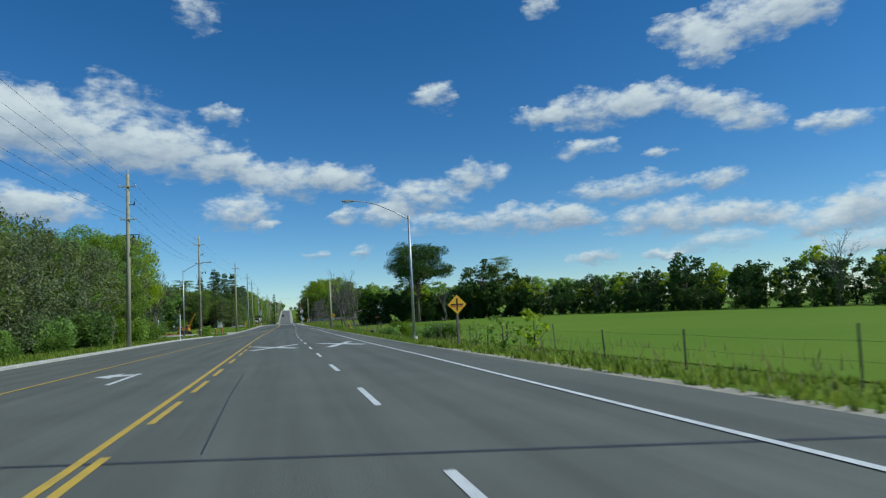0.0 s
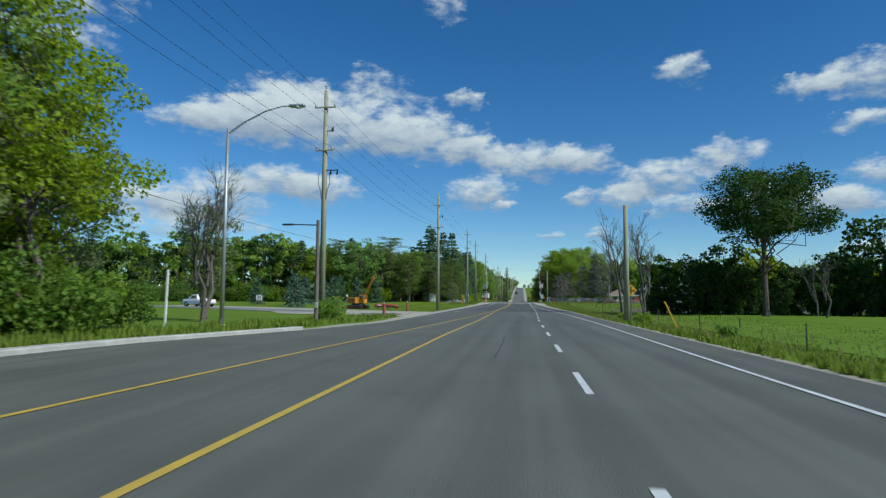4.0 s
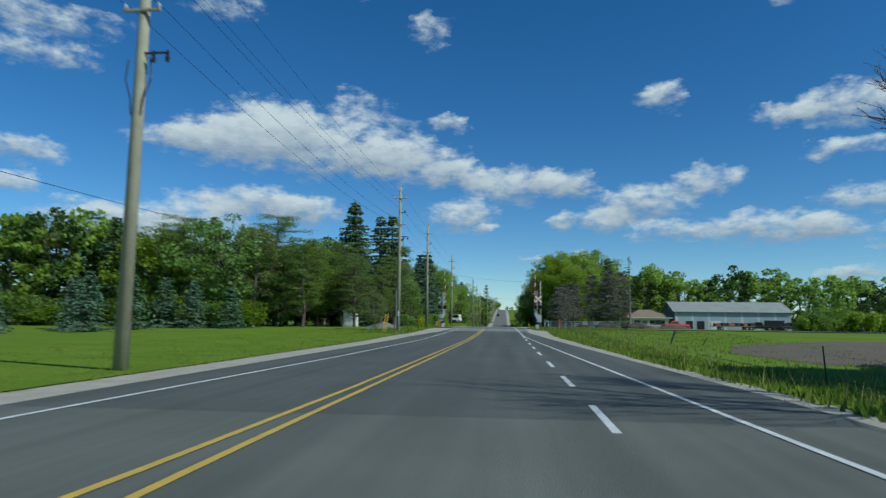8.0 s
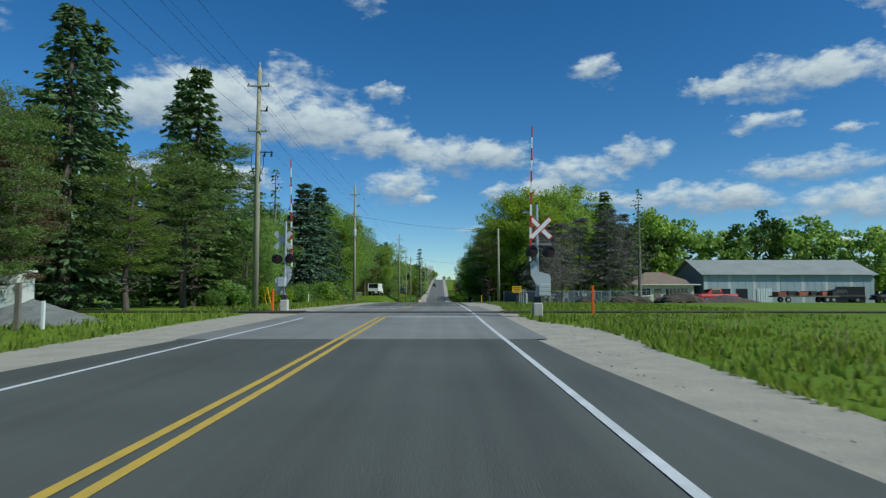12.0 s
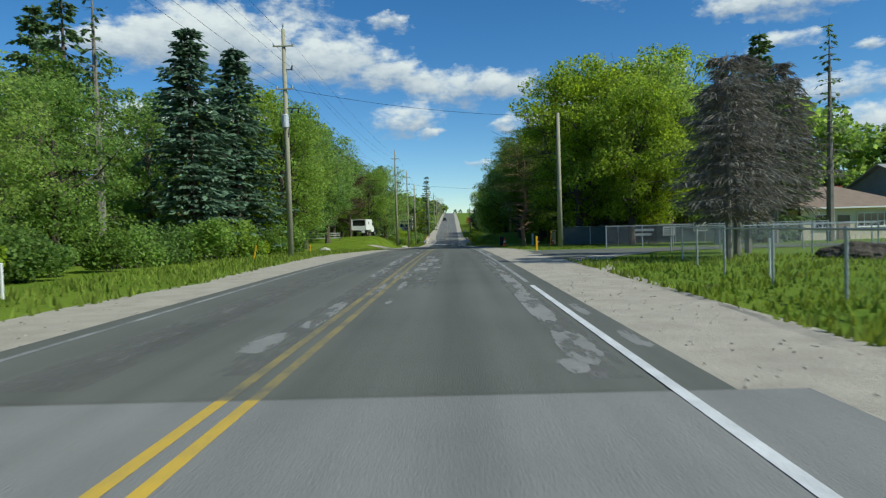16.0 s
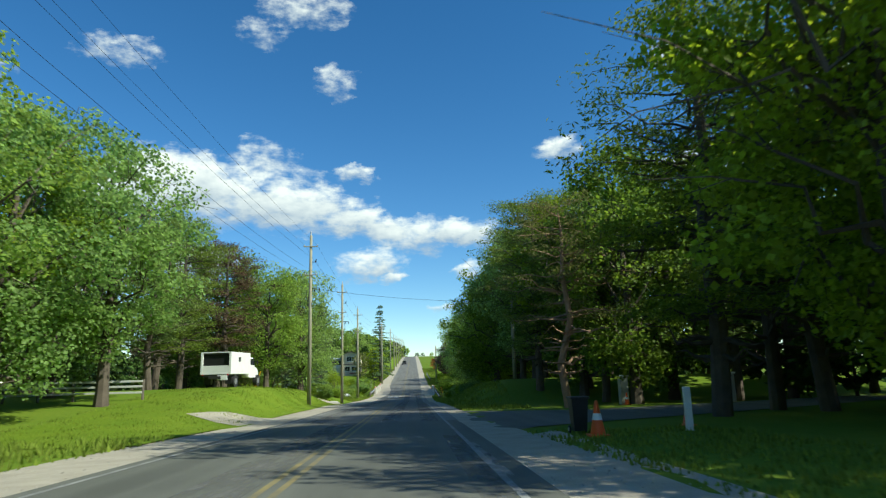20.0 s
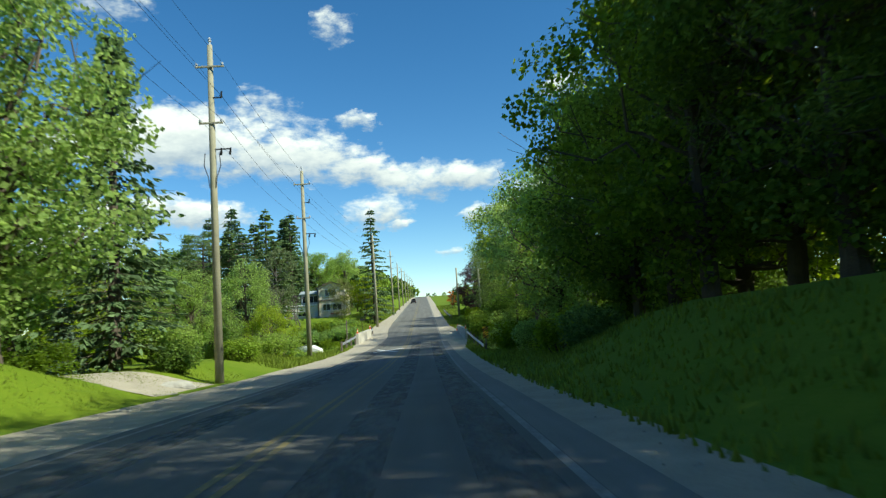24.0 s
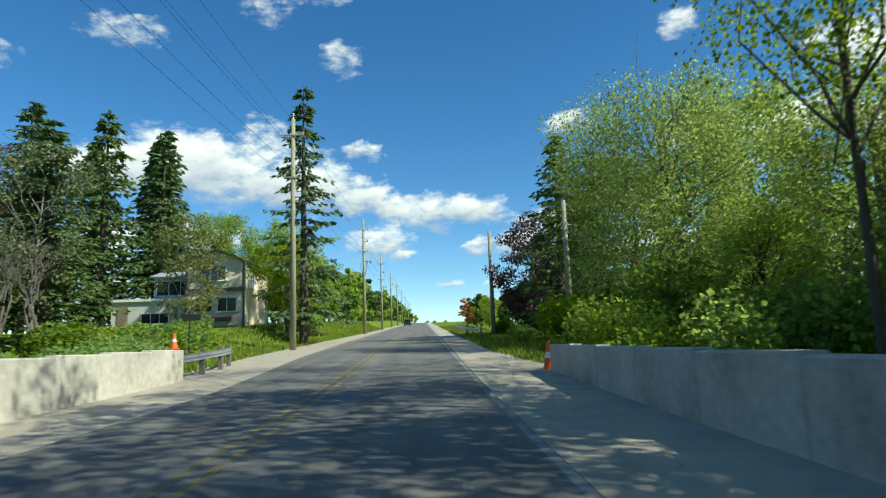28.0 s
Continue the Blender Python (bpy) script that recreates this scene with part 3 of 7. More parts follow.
line(EDGE_R, np.arange(-60, 237, 2.0), M_white, lift=.011, label="white edge line painted on the asphalt")
line(EDGE_R, np.arange(237, 1000, 3.0), M_white_worn, label="faded white edge line on the asphalt")
line(EDGE_L, np.arange(131, 209, 2.0), M_white, lift=.011, label="white edge line painted on the asphalt")
line(EDGE_L, np.arange(219, 228, 3.0), M_white, label="white edge line painted on the asphalt", lift=.011)
line(EDGE_L, np.arange(228, 380, 3.0), M_white_worn, label="faded white edge line on the asphalt")
line(((440, -3.55), (1200, -3.75)), np.arange(446, 1000, 3.0), M_white_worn, label="faded white edge line on the asphalt")
DASH = ((-20, 3.35), (14, 3.33), (22, 3.2), (60, 2.75), (105, 2.95), (138, 3.5), (175, 3.65), (186, 3.62))
for y0 in [-4.65 + k * 7.7 for k in range(14)] + [105, 111.7, 120.2, 126.3, 134.9, 141.1, 147.4, 154.8, 161, 167.5, 174.6, 180.2]:
    line(DASH, np.array((y0, y0 + 1.45, y0 + 2.9)), M_white, 0.12 if y0 < 110 else 0.13, label="white lane dash painted on the asphalt")
for y1 in (8.4, 13.8, 18.4, 23, 28.9, 34.8, 39.2, 44.6):
    line(((-20, -.15), (17, -.22), (60, -.68)), np.array((y1 - 2.9, y1 - 1.4, y1)), M_yellow, label="yellow dash beside the centre line")


# ---------------------------------------------------------------- plants
def leaf_quads(rng, c, size, up=0.35, slim=0.5, droop=0.0, out=None):
    """Folded diamond leaves, one round each centre in c (n x 3)."""
    n = len(c)
    d = rng.normal(size=(n, 3))
    d[:, 2] = d[:, 2] * 0.6 - droop
    d /= np.linalg.norm(d, axis=1)[:, None] + 1e-9
    nrm = rng.normal(size=(n, 3))
    nrm[:, 2] += up * 2
    if out is not None:
        nrm = nrm * 0.7 + out * 1.3
    s = np.cross(d, nrm)
    s /= np.linalg.norm(s, axis=1)[:, None] + 1e-9
    u = np.cross(s, d)
    sz = size * rng.uniform(0.6, 1.35, n)[:, None]
    q = np.stack([c - d * sz * 0.5, c + s * sz * slim + u * sz * 0.12, c + d * sz * 0.5, c - s * sz * slim + u * sz * 0.12], 1)
    return q


def bend(a, b, rng, k=4, amp=0.08):
    a, b = np.array(a, float), np.array(b, float)
    L = np.linalg.norm(b - a)
    p = [a + (b - a) * t + (rng.normal(size=3) * amp * L * math.sin(math.pi * t)) for t in np.linspace(0, 1, k)]
    return p


def broadleaf(seed, h, spread, base=0.28, leaves=6500, size=0.3, clumps=70, top=1.0, flat=1.0, open_=0.35, droop=0.0, girth=.022):
    """Trunk and limbs in one mesh, crown of single leaves in another."""
    rng = np.random.default_rng(seed)
    wood, crown = Soup(), Soup()
    lean = rng.normal(size=2) * 0.03 * h
    trunk = [(lean[0] * t * t, lean[1] * t * t, h * t) for t in (-0.02, 0.05, 0.2, 0.4, 0.6, 0.8)]
    r0 = girth * h
    wood.add(*tube_rows(trunk, [r0 * 1.35, r0, r0 * .85, r0 * .65, r0 * .42, r0 * .15], 8))
    zc, rz = h * (base + top) / 2, h * (top - base) / 2
    cen, rad = [], []
    while len(cen) < clumps:
        v = rng.normal(size=3)
        v /= np.linalg.norm(v)
        rr = rng.uniform(0.25, 1.0) ** open_
        lump = 1 + 0.2 * math.sin(3 * math.atan2(v[1], v[0]) + seed) + 0.15 * math.sin(5 * v[2] + seed * 1.7)
        k = (1 - 0.25 * max(-v[2], 0)) * lump
        p = np.array([v[0] * spread * rr * k, v[1] * spread * rr * k, zc + v[2] * rz * rr * flat])
        if p[2] < h * base * 0.8:
            continue
        cen.append(p)
        rad.append(spread * rng.uniform(0.13, 0.3))
    for i in range(0, clumps, 4):
        p = cen[i]
        t = np.clip((p[2] / h) * rng.uniform(0.45, 0.75), 0.15, 0.7)
        a = (lean[0] * t * t, lean[1] * t * t, h * t)
        q = bend(a, p, rng, 5, 0.1)
        rr = r0 * (0.42 - 0.25 * t)
        wood.add(*tube_rows(q, np.linspace(rr, 0.012, 5), 4))
        for _ in range(2):
            e = p + rng.normal(size=3) * spread * 0.22
            wood.add(*tube_rows(bend(q[3], e, rng, 3, 0.1), (rr * .35, rr * .2, 0.008), 3))
    w = np.array(rad) ** 2
    pick = rng.choice(clumps, leaves, p=w / w.sum())
    v = rng.normal(size=(leaves, 3))
    v /= np.linalg.norm(v, axis=1)[:, None]
    v *= (rng.uniform(0.1, 1.0, leaves) ** 0.45)[:, None]
    c = np.array(cen)[pick] + v * np.array(rad)[pick][:, None] * np.array([1.1, 1.1, 0.75])
    if droop:
        c[:, 2] -= droop * rng.uniform(0, 1, leaves) ** 2 * h * 0.3
    crown.quads(leaf_quads(rng, c, size, droop=droop * 1.5, out=v))
    return wood.mesh("trunk"), crown.mesh("crown")


def spruce(seed, h, r, whorls=30, per=8, sprays=8, first=0.05, dens=1.0, dead=0.0, pw=0.8, wid=1.0, lng=1.0):
    """A spire: whorls of drooping boughs with hanging needle sprays."""
    rng = np.random.default_rng(seed)
    wood, crown = Soup(), Soup()
    wood.add(*tube_rows([(0, 0, -0.1), (0, 0, h * 0.3), (0, 0, h * 0.7), (0, 0, h)], [0.018 * h, 0.014 * h, 0.007 * h, 0.01], 7))
    cs, ds, ws, ls = [], [], [], []
    for i in range(whorls):
        t = first + (1 - first) * (i + rng.uniform(-.3, .3)) / whorls
        z = h * min(t, 0.985)
        L0 = (r * (1 - t) ** pw * (0.6 if t < first + 0.05 else 1) + 0.12) * rng.uniform(.78, 1.12)
        for k in range(per):
            a = rng.uniform(0, 2 * math.pi)
            L = L0 * rng.uniform(0.5, 1.2)
            dr = np.array([math.cos(a), math.sin(a), 0])
            sag = 0.32 * (1 - t) + 0.05
            bare = rng.uniform() < dead
            pts = [np.array([0, 0, z]) + dr * L * s + np.array([0, 0, -sag * L * (s - 0.45 * s * s) + (0.12 * L * t)]) for s in (0, .35, .7, 1)]
            if k % 2 == 0 or bare:
                wood.add(*tube_rows(pts, (0.03 + .006 * L, 0.02, 0.012, 0.005), 4))
            if bare:
                continue
            m = max(2, int(sprays * (0.35 + 0.65 * L / r) * dens))
            s = rng.uniform(0.18, 1.0, m)
            P = np.array([0, 0, z])[None] + dr[None] * (L * s)[:, None]
            P[:, 2] += -sag * L * (s - 0.45 * s * s) + 0.12 * L * t
            side = np.array([-dr[1], dr[0], 0])
            off = rng.uniform(-1, 1, m) * L * 0.2 * (1.1 - s * 0.6)
            P += side[None] * off[:, None]
            cs.append(P)
            D = dr[None] * 0.8 + side[None] * (np.sign(off) * 0.5)[:, None] + rng.normal(size=(m, 3)) * 0.25
            D[:, 2] -= 0.35
            ds.append(D)
            ws.append(rng.uniform(0.06, 0.13, m) * (0.6 + 0.08 * r) * wid)
            ls.append(rng.uniform(0.3, 0.6, m) * (0.5 + 0.16 * r) * lng)
    c, d, w, l = np.concatenate(cs), np.concatenate(ds), np.concatenate(ws), np.concatenate(ls)
    d /= np.linalg.norm(d, axis=1)[:, None]
    up = rng.normal(size=d.shape) * 0.5 + np.array([0, 0, 1.0])
    s = np.cross(d, up)
    s /= np.linalg.norm(s, axis=1)[:, None]
    u = np.cross(s, d)
    q = np.stack([c, c + d * (l * .45)[:, None] + s * w[:, None] * 1.6 - u * .03, c + d * l[:, None] - np.array([0, 0, .12]) * l[:, None], c + d * (l * .45)[:, None] - s * w[:, None] * 1.6 - u * .03], 1)
    crown.quads(q)
    q2 = np.stack([c, c + d * (l * .5)[:, None] - u * w[:, None] * 2.2, c + d * l[:, None] * 0.95 - u * (l * .2)[:, None], c + d * (l * .5)[:, None] + u * w[:, None] * .3], 1)
    crown.quads(q2[::2])
    return wood.mesh("trunk"), crown.mesh("crown")


def pine(seed, h, r, base=0.25, tiers=13, per=5, needles=5200, size=0.34, bare=0.12, thin=0.2):
    """A pine with flat tiers of needle puffs on long level limbs."""
    rng = np.random.default_rng(seed)
    wood, crown = Soup(), Soup()
    wob = rng.normal(size=(6, 2)) * 0.012 * h
    wood.add(*tube_rows([(*(wob[i] * (i > 0)), h * t) for i, t in enumerate((-0.02, .2, .4, .6, .8, .98))], [0.021 * h, .018 * h, .015 * h, .011 * h, .007 * h, .01], 8))
    puff, prad = [], []
    for i in range(tiers + 5):
        t = bare + (0.98 - bare) * (i + rng.uniform(-.3, .3)) / (tiers + 5)
        for k in range(per):
            a = rng.uniform(0, 2 * math.pi)
            L = r * math.sin(math.pi * min(max((t - bare * 0.5) / (1.06 - bare * 0.5), .05), 1)) ** 0.6 * rng.uniform(0.55, 1.15)
            o = np.array([0, 0, h * t])
            e = o + np.array([math.cos(a) * L, math.sin(a) * L, L * rng.uniform(-.05, .3)])
            p = bend(o, e, rng, 5, 0.06)
            wood.add(*tube_rows(p, np.linspace(0.012 * h * (1.05 - t) * .6 + .015, .01, 5), 4))
            if t < base:
                for _ in range(3):
                    j = p[rng.integers(1, 5)]
                    wood.add(*tube_rows([j, j + rng.normal(size=3) * np.array([.5, .5, .3]) * L * .4], (.012, .004), 3))
                continue
            for s in (0.45, 0.65, 0.85, 1.0):
                puff.append(o + (e - o) * s + rng.normal(size=3) * np.array([.1, .1, .02]) * L)
                prad.append(rng.uniform(.14, .26) * r * (0.75 + 0.3 * s))
    puff, prad = np.array(puff), np.array(prad)
    pick = rng.integers(0, len(puff), needles)
    v = rng.normal(size=(needles, 3))
    v /= np.linalg.norm(v, axis=1)[:, None]
    v *= (rng.uniform(0.05, 1, needles) ** .5)[:, None]
    c = puff[pick] + v * prad[pick][:, None] * np.array([1.2, 1.2, .36])
    crown.quads(leaf_quads(rng, c, size, up=0.6, slim=thin, out=v * .6))
    return wood.mesh("trunk"), crown.mesh("crown")


def bare_tree(seed, h, spread=0.35, depth=4, stems=2):
    """A dead tree: forking bare limbs, one mesh."""
    rng = np.random.default_rng(seed)
    wood = Soup()

    def grow(p, d, L, r, k):
        e = p + d * L
        mid = p + d * L * .5 + rng.normal(size=3) * L * .06
        wood.add(*tube_rows([p, mid, e], (r, r * .82, r * .62), 6 if k > 2 else 4))
        if k == 0:
            return
        for _ in range(3 if k > 1 else 4):
            nd = d * 1.0 + rng.normal(size=3) * spread * (1.25 if k < 3 else .8)
            nd[2] = abs(nd[2]) * .6 + .35
            nd /= np.linalg.norm(nd)
            grow(p + (e - p) * rng.uniform(.55, 1.0), nd, L * rng.uniform(.5, .82), max(r * rng.uniform(.42, .6), .008), k - 1)

    for i in range(stems):
        d = np.array([rng.normal() * .16, rng.normal() * .16, 1.0])
        grow(np.array([rng.normal() * .3, rng.normal() * .3, -.15]), d / np.linalg.norm(d), h * .36, .0135 * h, depth)
    return wood.mesh("branches")


def bush_meshes(seed, r, h, leaves=1400, size=0.16):
    rng = np.random.default_rng(seed)
    wood, crown = Soup(), Soup()
    n = 16
    cen = np.stack([rng.uniform(-.65, .65, n) * r, rng.uniform(-.65, .65, n) * r, rng.uniform(.25, .8, n) * h], 1)
    rad = rng.uniform(.25, .42, n) * (r + h) / 2
    for p in cen[::2]:
        wood.add(*tube_rows(bend((p[0] * .2, p[1] * .2, -.1), p, rng, 3), (.03, .02, .008), 4))
    pick = rng.integers(0, n, leaves)
    v = rng.normal(size=(leaves, 3))
    v /= np.linalg.norm(v, axis=1)[:, None]
    v *= (rng.uniform(.1, 1, leaves) ** .45)[:, None]
    c = cen[pick] + v * rad[pick][:, None]
    c[:, 2] = np.abs(c[:, 2])
    crown.quads(leaf_quads(rng, c, size))
    return wood.mesh("stem"), crown.mesh("foliage")


LIB = {}


def species(key, meshes, mats, height, label, category, group):
    LIB[key] = (meshes, mats, height, label, category, group)


for i in range(4):
    species(f"maple{i}", broadleaf(11 + i, 12, 3.9, .1 + .02 * i, 19000, .155, 120), (M_bark, M_leaf), 12, "full green broadleaf tree with a brown trunk", "tree", "broadleaf trees")
    species(f"dark{i}", broadleaf(31 + i, 12, 3.7, .06, 15500, .165, 110), (M_bark, M_leaf_dark), 12, "dark green broadleaf tree at the wood's edge", "tree", "broadleaf trees")
for i in range(2):
    species(f"light{i}", broadleaf(51 + i, 12, 3.8, .09, 17000, .155, 115), (M_bark, M_leaf_light), 12, "light yellow-green broadleaf tree", "tree", "broadleaf trees")
    species(f"thin{i}", broadleaf(61 + i, 12, 2.7, .2, 5200, .17, 80, open_=.3, girth=.011), (M_bark_grey, M_leaf_olive), 12, "thinly leaved tree with grey bare limbs", "tree", "broadleaf trees")
    species(f"brush{i}", broadleaf(63 + i, 9, 3.0, .04, 8000, .15, 100, open_=.35, girth=.011), (M_bark_grey, M_leaf_olive), 9, "brushy olive-green tree with bare grey twigs", "tree", "broadleaf trees")
    species(f"mid{i}", broadleaf(41 + i, 12, 4.0, .08, 5600, .31, 90), (M_bark, M_leaf), 12, "full green broadleaf tree of the tree line", "tree", "broadleaf trees")
    species(f"middark{i}", broadleaf(45 + i, 12, 4.0, .06, 5600, .31, 90), (M_bark, M_leaf_dark), 12, "dark green broadleaf tree of the tree line", "tree", "broadleaf trees")
    species(f"hedge{i}", broadleaf(47 + i, 12, 4.0, .04, 2300, .46, 60), (M_bark, M_leaf_far), 12, "dark green tree of the field tree line", "tree", "far tree line")
    species(f"midfar{i}", broadleaf(43 + i, 12, 4.0, .05, 2300, .46, 60), (M_bark, M_leaf), 12, "green tree of the tree line", "tree", "far tree line")
    species(f"far{i}", broadleaf(71 + i, 11, 4.6, .03, 1150, .82, 36), (M_bark, M_leaf_far), 11, "dark green tree of the far tree line", "tree", "far tree line")
    species(f"farlight{i}", broadleaf(81 + i, 11, 4.4, .03, 1150, .78, 36), (M_bark, M_leaf), 11, "green tree of the far tree line", "tree", "far tree line")
    species(f"pine{i}", pine(101 + i, 17, 4.6, .2, 15, 5, 17000, .25, thin=.15), (M_bark, M_needle_pine), 17, "tall pine with level limbs and bare lower branches", "tree", "pine trees")
    species(f"blue{i}", spruce(121 + i, 7, 2.6, 22, 11, 10, .03), (M_bark, M_needle_blue), 7, "small blue-green spruce with boughs to the ground", "tree", "spruce trees")
for i in range(3):
    species(f"spruce{i}", spruce(141 + i, 18, 4.0, 38, 9, 17, .05, pw=.8, wid=.85, lng=.9), (M_bark, M_needle), 18, "tall dark green spruce with drooping boughs", "tree", "spruce trees")
species("slim", spruce(145, 18, 3.5, 32, 7, 19, .06, pw=.78, wid=.85, lng=.9), (M_bark, M_needle), 18, "slim tall spruce with uneven boughs", "tree", "spruce trees")
species("copper", broadleaf(97, 12, 3.9, .03, 17000, .19, 110), (M_bark, M_leaf_red), 12, "dark copper-leaved tree by the road", "tree", "broadleaf trees")
M_leaf_orange = material("orange_leaf", (0.42, 0.17, 0.035), (0.33, 0.15, 0.04), 0.5, 0.55, island=0.4, trans=0.4, spec=0.2)
species("orange", broadleaf(98, 6, 1.5, .2, 3000, .16, 40), (M_bark, M_leaf_orange), 6, "small orange-leaved tree on the verge", "tree", "broadleaf trees")
species("bluetall", spruce(151, 17, 2.9, 48, 13, 14, .02, pw=.6, wid=.9, lng=1.0), (M_bark, M_needle_blue), 17, "tall blue-grey spruce beside the road", "tree", "spruce trees")
species("sparse", spruce(152, 17, 2.6, 26, 6, 5, .3, dead=.45), (M_bark_grey, M_needle), 17, "half-bare spruce with grey dead boughs", "tree", "spruce trees")
species("brownpine", pine(111, 16, 4.2, .18, 13, 5, 12000, .25, thin=.16), (M_bark, M_needle_dead), 16, "pine with rust-brown dying needles", "tree", "pine trees")
M_bark_orange = material("orange_bark", (0.4, 0.25, 0.15), (0.24, 0.15, 0.1), 2.5, 0.95, bump=0.6, bscale=16)
M_needle_olive = material("olive_needle", (0.19, 0.175, 0.06), (0.13, 0.15, 0.045), 0.6, 0.7, island=0.4, trans=0.3, spec=0.15)
species("openpine", pine(113, 15, 4.4, .42, 13, 4, 4600, .26, bare=.16, thin=.16), (M_bark_orange, M_needle_olive), 15, "open pine with bare orange-brown limbs in the sun", "tree", "pine trees")
species("elm", broadleaf(91, 17, 5.9, .46, 26000, .22, 120, flat=1.0, open_=.5, girth=.018), (M_bark, M_leaf_far), 17, "big dark umbrella-shaped elm standing in the field", "tree", "broadleaf trees")
species("limbs", broadleaf(99, 18, 6.2, .5, 5200, .17, 64, open_=.3, girth=.012), (M_bark, M_leaf_dark), 18, "spreading tree with dark bare limbs and thin leaves", "tree", "broadleaf trees")
species("highcrown", broadleaf(103, 18, 4.6, .5, 15000, .155, 90, open_=.4, girth=.014), (M_bark, M_leaf_light), 18, "tall green tree with a high leafy crown", "tree", "broadleaf trees")
species("willow", broadleaf(95, 14, 4.8, .1, 46000, .115, 120, droop=.6), (M_bark_grey, M_leaf_willow), 14, "pale green willow with drooping twigs", "tree", "broadleaf trees")
for i in range(2):
    species(f"bush{i}", bush_meshes(171 + i, 1.1, 1.4, 2800, .11), (M_bark, M_leaf), 1.4, "green roadside bush in the grass", "bush", "roadside bushes")
    species(f"darkbush{i}", bush_meshes(181 + i, 1.9, 2.3, 3800, .15), (M_bark, M_leaf_dark), 2.3, "dark green shrub at the wood's edge", "bush", "roadside bushes")
species("lightbush", bush_meshes(191, 1.6, 2.0, 6000, .1), (M_bark, M_leaf_light), 2.0, "bright yellow-green shrub by the road", "bush", "roadside bushes")
for i in range(3):
    species(f"dead{i}", (bare_tree(201 + i, 15, .29, 5 if i < 2 else 4, 2 if i < 2 else 1),), (M_bark_dead,), 13.5, "leafless dead tree with forked grey limbs", "tree", "dead trees")
species("grey_brush", spruce(154, 11, 3.3, 22, 9, 34, .22, dead=.12, pw=.45, wid=.26, lng=1.25), (M_bark_grey, M_needle_grey), 11, "dying conifer with grey-brown twigs and bare limbs", "tree", "spruce trees")
for i in range(2):
    species(f"sapling{i}", broadleaf(65 + i, 2.4, .75, .05, 420, .15, 26, open_=.4), (M_bark, M_leaf_light), 2.4, "young leafy sapling by the field fence", "tree", "saplings")
planted = {}
FAR = []


def far_plant(key, x, y, h):
    FAR.append((key, x, y, h))


def plant(key, x, y, h, rz=None, wide=1.0, label=""):
    """One tree or bush of a species, h metres tall, on the ground at x, y."""
    if abs(x) > 45 and key[:-1] in ("maple", "light", "dark", "thin"):
        far_plant("hedge0" if key[:-1] == "dark" else "midfar" + str(int(abs(x)) % 2), x, y, h)
        return None
    if abs(x) > 27 and key[:-1] in ("maple", "light", "dark"):
        key = ("middark" if key[:-1] == "dark" else "mid") + str(int(abs(x * 7 + y * 3)) % 2)
    meshes, mats, h0, lab, cat, grp = LIB[key]
    s = h / h0
    if key.startswith("spruce"):
        wide *= 1.2
    rz = (x * 37.1 + y * 53.7) % 360 if rz is None else rz
    m = pose(x, y, gz(x, y) - 0.05, 0, 0, rz) @ Matrix.Diagonal((s * wide, s * wide, s, 1))
    name = "bush" if cat == "bush" else "tree"
    if key not in planted:
        if len(meshes) == 1:
            e = part_me(name, meshes[0], mats[0])
            tagged(e, label or lab, cat, grp)
        else:
            e = thing(name, 0, 0, 0, label or lab, cat, grp)
            for me, mat in zip(meshes, mats):
                part_me(me.name.split(".")[0], me, mat, e)
        e.matrix_basis = m
        planted[key] = e
        return e
    src = planted[key]
    made = {}
    for o in (src, *src.children_recursive):
        made[o] = o.copy()
        scene.collection.objects.link(made[o])
        made[o].parent = made.get(o.parent, o.parent)
    made[src].matrix_basis = m
    if label:
        made[src]["label"] = label
    return made[src]


RNG = np.random.default_rng(5)


def grow_far(name, label):
    """Joins the trees listed in FAR into one object."""
    s, mats, idx = Soup(), [], []
    arrs, faces, n = [], [], 0
    for key, x, y, h in FAR:
        meshes, mt, h0 = LIB[key][:3]
        k = h / h0
        a = (x * 2.3 + y * 1.7) % 6.28
        for me, m in zip(meshes, mt):
            co = np.empty(len(me.vertices) * 3)
            me.vertices.foreach_get("co", co)
            co = co.reshape(-1, 3) * k
            c, sn = math.cos(a), math.sin(a)
            co = np.stack([co[:, 0] * c - co[:, 1] * sn + x, co[:, 0] * sn + co[:, 1] * c + y, co[:, 2] + gz(x, y) - .05], 1)
            fv = np.empty(len(me.loops), int)
            me.loops.foreach_get("vertex_index", fv)
            arrs.append(co)
            faces.append(fv.reshape(-1, 4) + n)
            n += len(co)
            if m not in mats:
                mats.append(m)
            idx += [mats.index(m)] * (len(fv) // 4)
    V, F = np.concatenate(arrs), np.concatenate(faces)
    me = bpy.data.meshes.new(name)
    me.vertices.add(len(V))
    me.vertices.foreach_set("co", V.ravel())
    me.loops.add(len(F) * 4)
    me.loops.foreach_set("vertex_index", F.ravel())
    me.polygons.add(len(F))
    me.polygons.foreach_set("loop_start", np.arange(len(F)) * 4)
    me.polygons.foreach_set("loop_total", np.full(len(F), 4))
    for m in mats:
        me.materials.append(m)
    me.polygons.foreach_set("material_index", idx)
    me.update()
    me.validate()
    FAR.clear()
    return tagged(new(name, me), label, "trees", kind="stuff")



